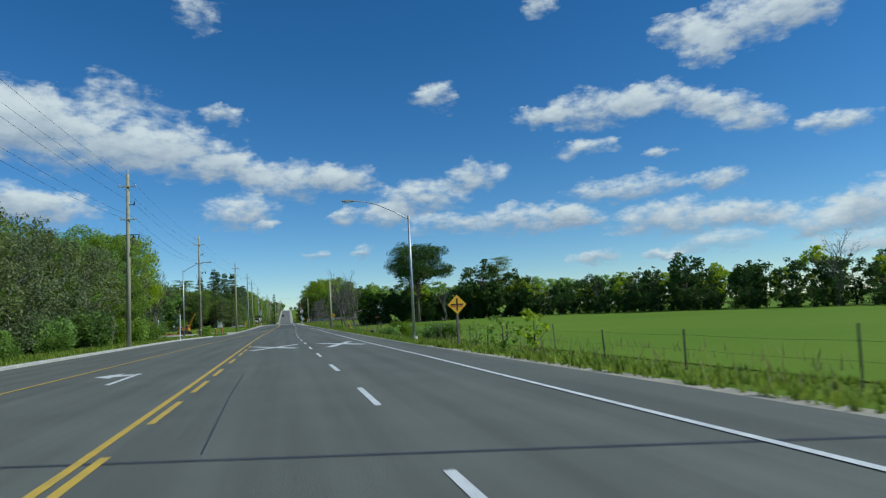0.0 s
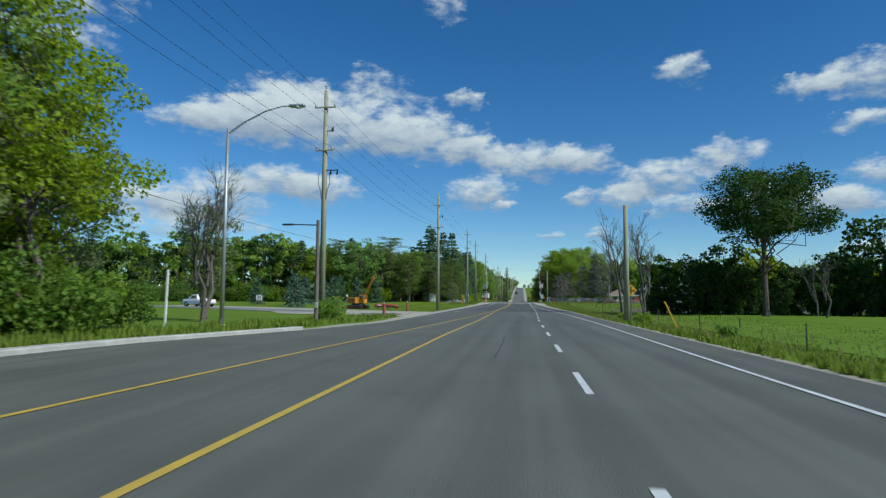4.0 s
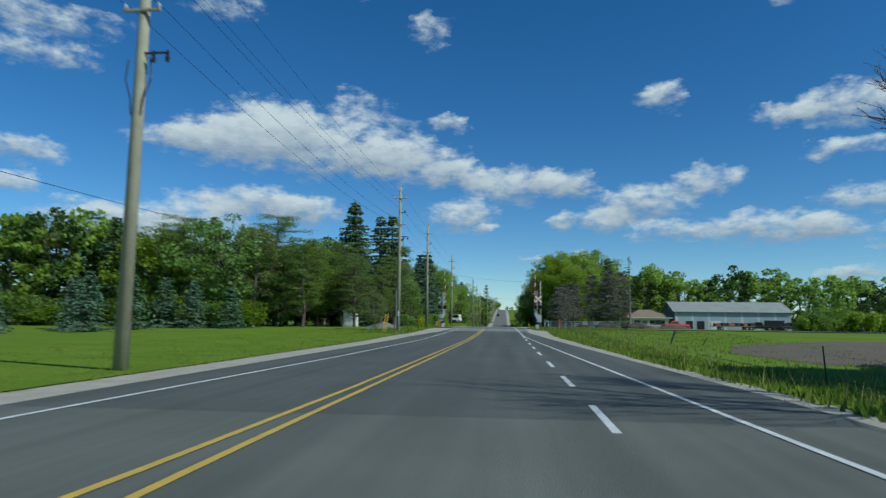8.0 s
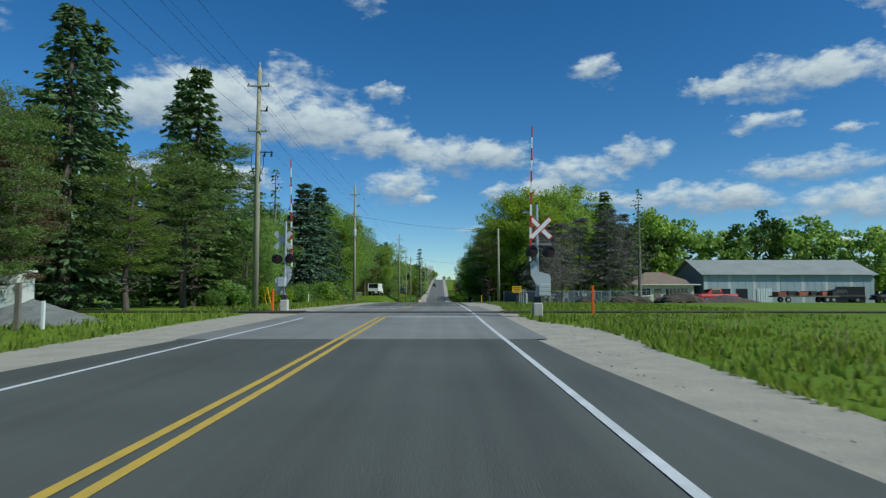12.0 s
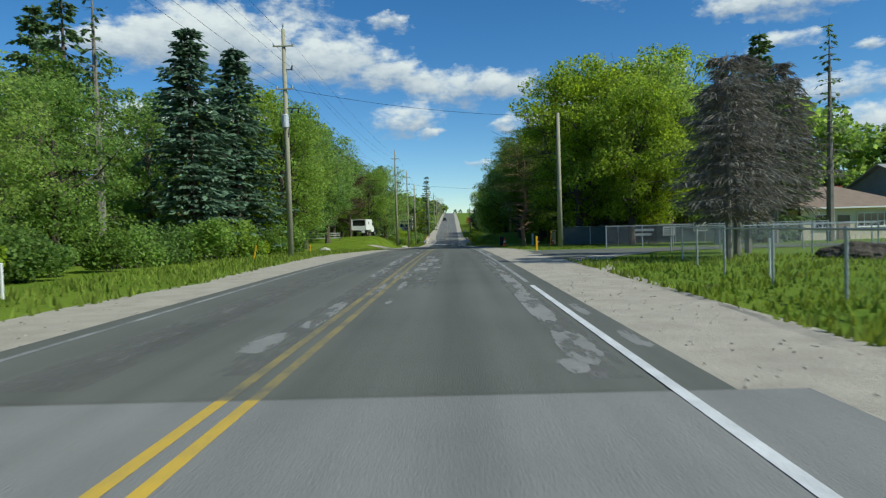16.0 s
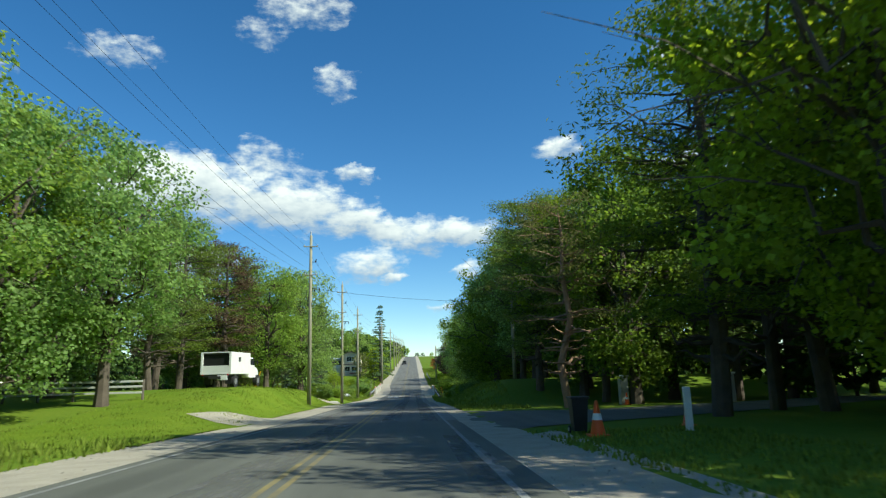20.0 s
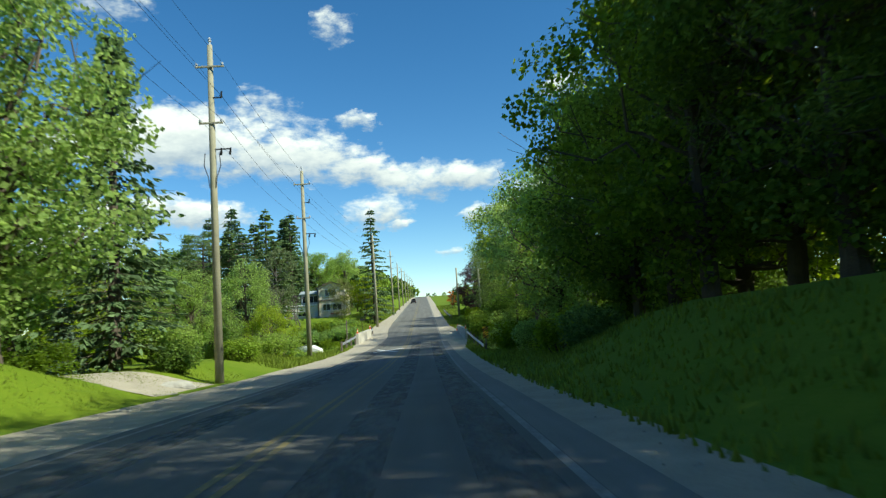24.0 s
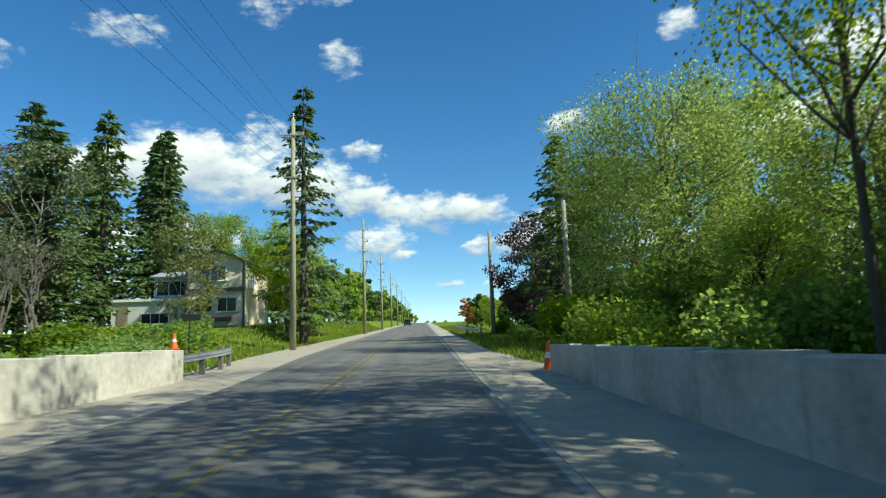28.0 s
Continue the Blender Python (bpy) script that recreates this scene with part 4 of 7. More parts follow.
def wood_patch(keys, xs, ys, step, h, jit=0.35, front=None):
    """A stand of trees on a jittered grid."""
    for x in np.arange(xs[0], xs[1], step):
        for y in np.arange(ys[0], ys[1], step):
            px, py = x + RNG.uniform(-jit, jit) * step, y + RNG.uniform(-jit, jit) * step
            plant(keys[RNG.integers(len(keys))], px, py, RNG.uniform(*h), wide=RNG.uniform(.85, 1.15))


MAPLES = ["maple0", "maple1", "maple2", "maple3"]
# left: mixed wood by the turning lane
wood_patch(["dark0", "dark2", "brush0", "brush1", "thin0", "maple2", "dark1", "dark3"], (-33, -18), (6, 84), 5.6, (8.5, 12))
for x in (-45, -37.5):
    for y in np.arange(8, 100, 8.0):
        far_plant(["far0", "far1", "farlight0"][RNG.integers(3)], x + RNG.uniform(-2, 2), float(y), RNG.uniform(10, 12.5))
grow_far("background_trees", "deep green wood behind the front trees")
for x, y, h, k in ((-17, 56, 10, "brush0"), (-15.8, 70, 11, "dead2"), (-16.5, 77, 12, "maple3"), (-16, 83, 11.5, "dead2"), (-17, 86, 11, "dead2"), (-18, 88, 9, "thin1"), (-15.5, 63, 9.5, "thin1"), (-16.5, 49, 9, "brush1"), (-16, 33, 8.5, "brush0"), (-16, 41, 9, "thin0"), (-16.3, 66.5, 10, "brush1"), (-19, 74, 13, "maple1"), (-16, 24, 8.5, "brush1"), (-16.8, 84, 13, "maple2"), (-17.8, 79, 12.8, "brush1"), (-17.4, 73.5, 12, "dark3"), (-18.5, 66, 10.5, "maple0"), (-16.2, 97, 9.5, "dead1"), (-17.8, 101, 9, "dead2"), (-17.2, 99, 7.5, "thin1")):
    plant(k, x, y, h)
for i, y in enumerate(np.arange(42, 91, 4.1)):
    plant(("dark1", "brush1", "maple2", "thin0", "dark3", "thin1", "maple0")[i % 7], -17.6 - RNG.uniform(0, 1.8), float(y), RNG.uniform(10, 13.2), wide=RNG.uniform(.8, 1.0))
for i, y in enumerate(np.arange(8, 92, 3.4)):
    plant(("darkbush0", "darkbush1", "bush0")[i % 3], -14.6 - RNG.uniform(0, 2), float(y), RNG.uniform(1.6, 3.4))
# left: tree line behind the yard and lawn
for i, x in enumerate(np.arange(-140, -26, 4.6)):
    for row in range(2):
        plant(("maple0", "dark1", "pine0", "maple2", "light1", "spruce1", "thin0")[(i * 2 + row * 3) % 7], float(x) + RNG.uniform(-1, 1), 205 + row * 7 + RNG.uniform(-3, 3) - max(0, -60 - x) * .5, RNG.uniform(12.5, 17), wide=1.15)
    plant(("darkbush0", "darkbush1")[i % 2], float(x), 201 + RNG.uniform(-2, 2) - max(0, -60 - x) * .5, RNG.uniform(2.5, 4), wide=1.3)
for x, y, h in ((-35, 162.6, 5.4), (-38, 172, 5.0), (-36, 181, 5.8), (-36, 188, 5.8), (-37, 196, 6.0), (-33, 195, 5.6), (-29, 196, 5.2), (-41, 186, 5.6), (-47, 176, 5.4)):
    plant("blue0" if h < 5.6 else "blue1", x, y, h)
plant("blue1", -30.5, 151.5, 5.0)
for x, y, h, k in ((-21.6, 223, 19.6, "spruce0"), (-17.5, 208, 9.5, "pine0"), (-20.5, 213, 12, "pine1"), (-15.5, 216, 9, "pine1"), (-17.5, 231, 12, "spruce1"), (-27, 216, 12, "pine0"), (-19.7, 217, 18.4, "spruce1"), (-16.2, 227.5, 18.3, "spruce2"), (-24, 213, 12.5, "maple1"), (-27, 207, 11, "dark2"), (-18.5, 211, 8.5, "brownpine"),
                   (-12.8, 197.5, 4.6, "brush0"), (-23.5, 205, 11.5, "pine1"), (-30, 222, 12.5, "dark3"), (-14.8, 222, 11, "pine0"), (-13.5, 231, 7, "dark1")):
    plant(k, x, y, h)
# left: wood beyond the crossing
for x, y, h, k in ((-15, 239, 7, "light0"), (-16.5, 234, 14, "pine1"), (-19, 232, 19, "spruce1"), (-17, 245, 9, "light0"), (-20, 246, 14.6, "slim"), (-22.5, 238, 15, "slim"), (-20.9, 258, 17, "slim"), (-17.7, 255.5, 16.3, "sparse"), (-17.5, 251, 9.5, "maple1"), (-32, 272.5, 21, "spruce0"),
                   (-25, 262, 15, "sparse"), (-16.2, 264.5, 16, "bluetall"), (-15.7, 272.5, 17, "bluetall"), (-20, 257, 12, "dark1"), (-22, 270, 13, "maple3"), (-14.5, 281, 15, "maple2"), (-19, 286, 17, "maple0"), (-15.5, 290, 15, "maple1"),
                   (-24, 280, 14, "dark0"), (-29, 290, 15, "maple1"), (-28, 245, 14, "dark3"), (-35, 255, 15, "maple2"), (-36, 235, 15, "dark0")):
    plant(k, x, y, h, wide=1.4 if k == "bluetall" else 1.0)
for i, y in enumerate(np.arange(224, 284, 3.0)):
    plant(("darkbush0", "bush1", "darkbush1", "bush0")[i % 4], -12.6 - RNG.uniform(0, 1.5), float(y), RNG.uniform(1.2, 2.6))
# left: trees round the mown bank
for x, y, h, k in ((-16.5, 299, 15.5, "maple0"), (-15.2, 306.5, 15.5, "maple3"), (-20, 303, 17, "maple1"), (-21, 312, 14, "dark1"), (-18, 326, 15, "pine0"), (-16.5, 334, 15, "brownpine"), (-14, 341, 14, "maple2"), (-19, 340, 16, "dark3"),
                   (-11.9, 350.2, 15.5, "light0"), (-16, 350, 14, "maple1"), (-22, 331, 17, "pine1"), (-26, 318, 15, "dark2"), (-25, 300, 15, "maple2"), (-30, 335, 16, "spruce2"), (-20, 364, 13.5, "maple1"), (-17.5, 318.5, 14, "pine1")):
    plant(k, x, y, h)
# left: creek side and garden
for x, y, h, k in ((-13, 371, 6, "light1"), (-17, 377, 7, "maple1"), (-22, 382, 8, "light0"), (-12.5, 389, 7, "light1"), (-28, 390, 8, "maple0"), (-19, 395, 6, "light0"), (-34, 402, 9, "maple2"), (-25, 408, 6, "maple3"),
                   (-34.5, 453, 24.6 - gz(-34.5, 453), "spruce1"), (-28.6, 455.7, 24.2 - gz(-28.6, 455.7), "spruce0"), (-24.7, 460, 24.0 - gz(-24.7, 460), "spruce1"), (-37.5, 449, 20, "spruce0"), (-32, 460, 20, "spruce2"), (-26.5, 463, 21, "spruce2"), (-35, 438, 17, "pine0"), (-38, 428, 16, "sparse"), (-29.8, 440, 15, "brownpine"), (-40, 445, 17, "spruce2"), (-22, 434, 14, "thin0"),
                   (-6.8, 442.5, 20.8 - gz(-6.8, 442.5), "slim"), (-9, 447, 8, "maple0"), (-8, 452, 8, "maple2"), (-22, 470, 14, "maple1"), (-16, 476, 14, "light1"), (-46, 420, 14, "maple3"), (-44, 455, 16, "dark1")):
    plant(k, x, y, h)
for i, (x, y) in enumerate(((-10, 372), (-9.5, 379), (-9, 386), (-11, 392), (-10, 398), (-12, 402), (-9.5, 408), (-10.5, 414), (-12.5, 418), (-14.5, 411), (-16, 420), (-9.4, 423), (-13, 426), (-18, 414), (-11, 430), (-8.8, 452), (-9, 458))):
    plant(("bush0", "lightbush", "bush1", "darkbush1")[i % 4], x, y, RNG.uniform(1.3, 2.3), wide=1.2)
for x, y, h, k, w in ((-10.4, 361.8, 1.6, "darkbush0", 1.0), (-11.3, 352, 1.1, "darkbush1", 1.3), (-13.2, 351.4, 1.1, "darkbush0", 1.3), (-15.6, 361, 3.6, "blue0", 1.0), (-11.5, 363, 2.4, "lightbush", 1.0), (-15.7, 393.5, 12, "light1", .8), (-20, 396, 10, "light0", .8), (-26, 462, 21, "spruce1", 1.0), (-26, 430, 16.5, "spruce2", 1.2), (-22.5, 436, 15.5, "spruce0", 1.2), (-29, 433, 17, "spruce1", 1.2), (-18.5, 372, 9, "thin0", 1.0), (-26, 350, 10, "maple0", 1.2), (-28, 358, 10, "dark1", 1.2), (-25, 366, 9, "maple1", 1.2), (-30, 374, 10, "dark0", 1.2), (-27, 383, 9, "maple2", 1.2), (-23, 342, 12, "dark2", 1.1), (-22, 357, 9, "brush0", 1.2), (-13.8, 362.5, 18, "spruce2", .9), (-8.6, 416, 1.7, "bush0", 1.2), (-9.2, 419, 1.9, "lightbush", 1.2), (-8.8, 422, 1.7, "bush1", 1.3), (-10.2, 425, 2.0, "bush0", 1.3), (-11, 417, 2.0, "bush1", 1.3), (-12.5, 421, 2.2, "darkbush0", 1.2), (-14.5, 417, 2.2, "bush0", 1.3)):
    plant(k, x, y, h, wide=w)
for x, y, h, k in ((13, 402.5, 3.2, "bush0"), (15.5, 406, 3.6, "bush1"), (16.5, 399, 3.4, "lightbush"), (19, 403, 3.8, "bush0"), (14, 396, 3.0, "bush0"), (22, 407, 4.2, "bush0"), (13.5, 389, 3.0, "lightbush"), (13.8, 382, 3.2, "bush1"), (14, 375, 3.0, "bush0"), (13.5, 368, 3.0, "bush0")):
    plant(k, x, y, h, wide=1.2)
# up the far hill, both sides
for i, y in enumerate(np.arange(468, 860, 9.5)):
    y = float(y)
    near = float(np.interp(y, (520, 760), (0, 3.5)))
    far_plant(["far0","farlight0","farlight1"][i % 3], -10.5 + near - RNG.uniform(0, 3), y, RNG.uniform(7, 10))
    far_plant(["far0", "farlight0", "farlight1"][i % 3], -18 - RNG.uniform(0, 4), y + 4, RNG.uniform(9, 13))
    if y > 496:
        off = 11.0 + (y - 500) * .07
        top = float(np.interp(y, (500, 600, 700), (5.5, 5.0, 3.6)))
        far_plant(["far0", "farlight1", "far1"][i % 3], off + RNG.uniform(0, 3), y, top * RNG.uniform(.8, 1.15))
        far_plant(["far0", "far1", "farlight1"][i % 3], off + 8 + RNG.uniform(0, 4), y + 4, top * RNG.uniform(1.1, 1.5))
for i, x in enumerate(np.arange(-70, 71, 9.0)):
    far_plant(["far0", "farlight0", "far1"][i % 3], float(x) if abs(x) > 8 else 6.0 * (1 if x >= 0 else -1), 870 + RNG.uniform(0, 30), RNG.uniform(9, 12) if x < 0 else RNG.uniform(4, 6))
grow_far("background_trees", "green trees lining the far hill")
for i, y in enumerate(np.arange(226, 470, 8.5)):
    far_plant(["hedge0", "midfar0", "hedge1"][i % 3], -43 - RNG.uniform(0, 6), float(y), RNG.uniform(13, 16))
    if y > 290:
        far_plant(["hedge0", "hedge1", "midfar1"][i % 3], 36 + RNG.uniform(0, 6), float(y), RNG.uniform(13, 17))
for i, x in enumerate(np.arange(-130, -24, 7.0)):
    far_plant(["hedge0", "midfar0", "midfar1"][i % 3], float(x), 222 + RNG.uniform(0, 6) - max(0, -70 - x) * .6, RNG.uniform(12, 14.5))
for i, x in enumerate(np.arange(30, 230, 8.0)):
    far_plant(["hedge0", "midfar0", "midfar1"][i % 3], float(x), 312 + RNG.uniform(0, 6) - max(0, x - 110) * .4, RNG.uniform(14, 17))
for i, y in enumerate(np.arange(226, 470, 5.0)):
    far_plant(("far0", "far1")[i % 2], -38 - RNG.uniform(0, 2), float(y), RNG.uniform(5, 7.5))
    if y > 292:
        far_plant(("far1", "far0")[i % 2], 34 + RNG.uniform(0, 2), float(y), RNG.uniform(5, 7.5))
grow_far("background_trees", "green wood closing the view behind the front trees")
# right: tree line at the far side of the field
LINE = np.array(((60, -40), (66, 20), (67, 57), (66, 95), (64, 126), (56, 143), (42, 151), (17.5, 148)), float)
seg = np.concatenate([[0], np.cumsum(np.linalg.norm(np.diff(LINE, axis=0), axis=1))])
for i, d in enumerate(np.arange(0, seg[-1], 2.7)):
    x, y = float(np.interp(d, seg, LINE[:, 0])), float(np.interp(d, seg, LINE[:, 1]))
    tall = float(np.interp(y, (0, 60, 100, 135), (4.5, 5.0, 6.0, 6.6)))
    far_plant(("hedge0", "hedge1", "hedge0", "midfar0", "hedge1")[i % 5], x + (4 if y < 140 else 2) + RNG.uniform(-1.5, 2), y + RNG.uniform(-1, 3), tall * RNG.uniform(.95, 1.35))
    if i % 3 == 0:
        far_plant(("hedge1", "hedge0", "midfar1")[i // 3 % 3], x + (12 if y < 140 else 3) + RNG.uniform(-3, 3), y + 5 + RNG.uniform(-3, 3), tall * RNG.uniform(1.2, 1.6))
    far_plant(("hedge0", "hedge1")[i % 2], x - .5, y + RNG.uniform(-1, 1), tall * RNG.uniform(.5, .75))
    if y > 140:
        far_plant(("hedge1", "hedge0")[i % 2], x + 1.2, y + 1 + RNG.uniform(-1, 1), tall * RNG.uniform(.95, 1.2))
        far_plant(("hedge0", "hedge1")[i % 2], x - 1.0, y - 1.2 + RNG.uniform(-.6, .6), tall * RNG.uniform(.35, .5))
grow_far("background_trees", "dark tree line at the far side of the field")
plant("elm", 31, 143.5, 18.2, rz=40, wide=1.14)
for x, y, h, k in ((48, 149, 14.5, "dark1"), (53, 151, 15.5, "pine0"), (57, 149, 12, "dark3"), (36, 140, 9, "dead2"), (66, 63, 8.5, "dead1"), (67.5, 95, 10, "dark1"), (66, 108, 8.5, "dead2"), (65, 122, 10, "dead2"), (60, 148, 12, "dead2"),
                   (13.3, 136.4, 11.4, "dead0"), (15.8, 138, 11.2, "dead1"), (38, 147, 9, "dead2")):
    plant(k, x, y, h)
for x, y, h, k in ((10.6, 53, 2.1, "sapling1"), (10.9, 53.4, 1.5, "darkbush0"), (12.3, 54.2, 1.2, "bush0"), (12.6, 47, 1.3, "darkbush1"), (13.6, 46, 1.2, "darkbush0"), (11.3, 27.5, 2.2, "sapling0"), (11.7, 24.7, 2.0, "sapling1"), (12.4, 35.4, 1.4, "sapling0"), (10.2, 52, .9, "bush1"), (11.5, 66, .8, "bush0"), (9.8, 74, .7, "bush1"), (12, 96, .8, "bush0"), (10.6, 111, 1.0, "bush1"), (11.5, 126, .8, "bush0")):
    plant(k, x, y, h)
# right: trees round the house and shed
for i, x in enumerate(np.arange(28, 150, 6.5)):
    plant((MAPLES + ["light1", "dark0"])[i % 6], float(x), 300 + RNG.uniform(-4, 6), RNG.uniform(14, 18.5))
for x, y, h, k in ((24.8, 268.6, 15.8, "spruce1"), (11.8, 244.2, 7.7, "grey_brush"), (13.1, 246.4, 8.3, "grey_brush"), (15.2, 250, 9.0, "grey_brush"), (21, 267.5, 12, "grey_brush"), (27.5, 270.5, 13, "grey_brush"), (29, 267, 16, "sparse"), (24.5, 266, 13, "grey_brush"), (14.5, 285, 18.5, "maple0"), (18.5, 288, 20, "maple1"), (17.5, 277, 15, "maple2"), (21, 281, 17, "light1"),
                   (23.5, 285, 19.5, "maple3"), (19.5, 278.5, 12, "light0"), (27, 290, 16, "light1"), (80, 270, 7, "dark1"), (86, 273, 8, "dark0"), (76, 262, 4, "darkbush0"), (63, 256.5, 4.2, "darkbush1"), (66.5, 258, 4.8, "darkbush0"), (71, 257.5, 4.2, "bush0"), (60, 255.5, 3.0, "bush1"), (96, 276, 9, "maple2"), (110, 280, 10, "maple0"), (68, 258, 3.2, "darkbush1"), (120, 275, 12, "dead0")):
    plant(k, x, y, h)
# right: dark pines and maples after the side drive
for x, y, h, k in ((14.8, 296.5, 20, "pine0"), (19.5, 300.5, 18, "pine1"), (20.5, 298, 20, "pine1"), (12.0, 311.5, 14.2, "openpine"), (17.5, 314.5, 19, "dark3"), (16.8, 324.5, 18, "dark0"), (22, 319, 19, "dark1"), (12.8, 353.5, 17, "dark0"), (13.2, 363, 16, "dark1"), (16.5, 358, 18, "pine0"), (16.8, 368, 16, "dark2"), (15.8, 322, 16, "dark2"), (25, 315, 19, "pine0"), (29, 296, 19, "pine0"), (27, 294, 18, "dark2"), (21.5, 292, 19, "pine1"), (24, 298, 19, "pine1"), (16.5, 318.5, 16, "pine1"), (19.5, 323, 18, "pine0"), (12.6, 324, 17, "pine0"), (16.5, 330, 18, "pine1"),
                   (17.5, 345, 18, "pine0"), (23, 338, 18, "dark2"), (31, 330, 19, "dark0")):
    plant(k, x, y, h)
for i, y in enumerate(np.arange(334, 357, 4.6)):
    y = float(y)
    plant(("pine1", "maple1", "pine0", "dark3")[i % 4], 14 + RNG.uniform(0, 1.6), y, RNG.uniform(16, 19))
    plant(("dark1", "pine0", "dark3", "pine1")[i % 4], 20.5 + RNG.uniform(0, 3), y + 2, RNG.uniform(17, 20))
for i, y in enumerate(np.arange(359, 403, 6.4)):
    y = float(y)
    plant(("maple0", "light1", "thin0", "maple1", "light0", "thin1", "light1")[i % 7], (12.2 if y < 384 else 14.5) + RNG.uniform(0, 1.6), y, RNG.uniform(14, 16.5))
    if i < 3:
        plant(("maple3", "dark1", "dark3")[i], 20 + RNG.uniform(0, 3), y + 3, RNG.uniform(14, 17))
    plant(("darkbush0", "bush0", "lightbush")[i % 3], 9.3 + RNG.uniform(0, .8), y + 1.5, RNG.uniform(1.6, 3.0), wide=1.2)
for x, y, h, k in ((18.5, 404, 14, "maple2"), (14.4, 424, 14.6, "willow"), (18.5, 415, 13, "willow"), (12.4, 439.2, 15.3, "spruce1"), (16.5, 447, 14, "spruce2"), (13.2, 433, 12, "pine0"), (11.3, 446, 10.2, "copper"), (12.9, 392, 18, "highcrown"), (13.2, 400.5, 18.5, "highcrown"), (14.6, 451, 9, "dark0"), (9.0, 491, 4.6, "orange"), (12.2, 489, 5, "light0"), (18, 470, 9, "dark2"),
                   (22, 430, 15, "maple1"), (-11.0, 430, 8.5, "thin1"), (-17.5, 426, 8, "dead2"), (-20.5, 428, 8.5, "dead0"), (24, 410, 14, "light1"), (17.5, 410, 9, "light0"), (19, 398, 12, "light1"), (15, 417, 7, "light1"), (20, 445, 15, "dark3"), (10.5, 399, 3.4, "lightbush"), (9.6, 404, 2.6, "lightbush"), (9.2, 412, 2.8, "darkbush0"), (10, 418, 3.2, "lightbush"), (9.8, 425, 2.6, "bush0"), (9.3, 449, 1.6, "bush1"), (8.3, 432, 1.2, "bush0"), (12, 421, 4, "darkbush1"), (14, 414, 4.5, "lightbush")):
    plant(k, x, y, h)


plant("limbs", 13.4, 409, 19, wide=.78)
grow_far("background_trees", "green trees standing behind the field and the shed")


# ---------------------------------------------------------------- utility poles and wires
ATTACH = []


def utility_pole(x, y, top, arms=True, transformer=False, label="weathered wooden utility pole with crossarms"):
    z = gz(x, y) - .05
    h = top - z
    e = thing("utility_pole", x, y, z, label, "utility pole", "utility poles")
    bm = bmesh.new()
    bm_cyl(bm, .21, .13, h, None, 12)
    part("pole", bm, M_pole, e, smooth=True)
    if arms:
        for dz, L in ((1.15, 1.4), (4.0, 1.15)):
            a = part("crossarm", bm_box(bmesh.new(), L, .08, .09, bevel=.01), M_pole, e)
            a.location = (0, -.15, h - dz)
            for sx in (-L * .45, L * .45):
                bm = bmesh.new()
                bm_cyl(bm, .05, .035, .16, None, 8)
                bm_cyl(bm, .07, .07, .035, Matrix.Translation((0, 0, .05)), 8)
                bm_cyl(bm, .065, .065, .03, Matrix.Translation((0, 0, .1)), 8)
                i = part("insulator", bm, M_signal_grey, a)
                i.location = (sx, 0, .04)
        bm = bmesh.new()
        bm_cyl(bm, .06, .04, .42, None, 8)
        bm_cyl(bm, .085, .085, .05, Matrix.Translation((0, 0, .2)), 8)
        bm_cyl(bm, .08, .08, .05, Matrix.Translation((0, 0, .3)), 8)
        i = part("insulator", bm, M_signal_grey, e)
        i.location = (0, 0, h)
        for dz, L in ((2.7, .4), (5.3, .75)):
            b = part("bracket", bm_box(bmesh.new(), L, .06, .06, bevel=.006), M_dark, e)
            b.location = (.1 + L / 2, -.06, h - dz)
            for sx in ((.1 + L,) if dz < 3 else (.1 + L, .42)):
                bm = bmesh.new()
                bm_cyl(bm, .055, .04, .34, pose(0, 0, 0, 25, 0, 30), 8)
                bm_cyl(bm, .075, .075, .04, pose(0, 0, .1, 25, 0, 30), 8)
                c = part("cutout", bm, M_dark, e)
                c.location = (sx, -.08, h - dz - (.05 if dz < 3 else .3))
        for sx in (-1, 1):
            s = Soup()
            s.add(*tube_rows([(sx * .34, -.1, h - 5.5), (sx * .4, -.1, h - 6.1), (sx * .2, -.12, h - 6.7), (sx * .15, -.12, h - 7.2)], [.022] * 4, 5))
            part_me("lead", s.mesh("lead"), M_dark, e)
    if transformer:
        bm = bmesh.new()
        bm_cyl(bm, .24, .24, .75, None, 14)
        bm_cyl(bm, .26, .2, .1, Matrix.Translation((0, 0, .75)), 14)
        t = part("transformer", bm, M_signal_grey, e, "pale grey transformer can")
        t.location = (.05, -.42, h - 6.6)
    if arms:
        ATTACH.append([(x - .62, y, top - .95), (x + .62, y, top - .95), (x + .5, y, top - 2.6), (x - .5, y, top - 3.8), (x + .5, y, top - 3.8)])
    return e


for x, y, t, tr in ((-11.4, 8, 14.9, 0), (-11.1, 58.6, 14.9, 0), (-10.9, 102.2, 15.0, 0), (-8.75, 143, 14.6, 0), (-9.2, 192.8, 15.9, 0), (-9.4, 219.5, 15.8, 0), (-9.35, 263.6, 15.9, 1), (-8.0, 332.5, 15.8, 0), (-7.9, 360.2, 14.7, 0),
                    (-7.6, 382, 13.4, 0), (-5.9, 434, 14.6, 0), (-5.2, 476, 16.2, 0), (-5.0, 508, 16.0, 0), (-5.1, 545, 17.6, 0), (-5.2, 585, 19.4, 0), (-5.3, 630, 21.4, 0), (-5.3, 680, 23.6, 0), (-5.3, 735, 26, 0), (-5.3, 790, 28, 0)):
    utility_pole(x, y, t, True, bool(tr))
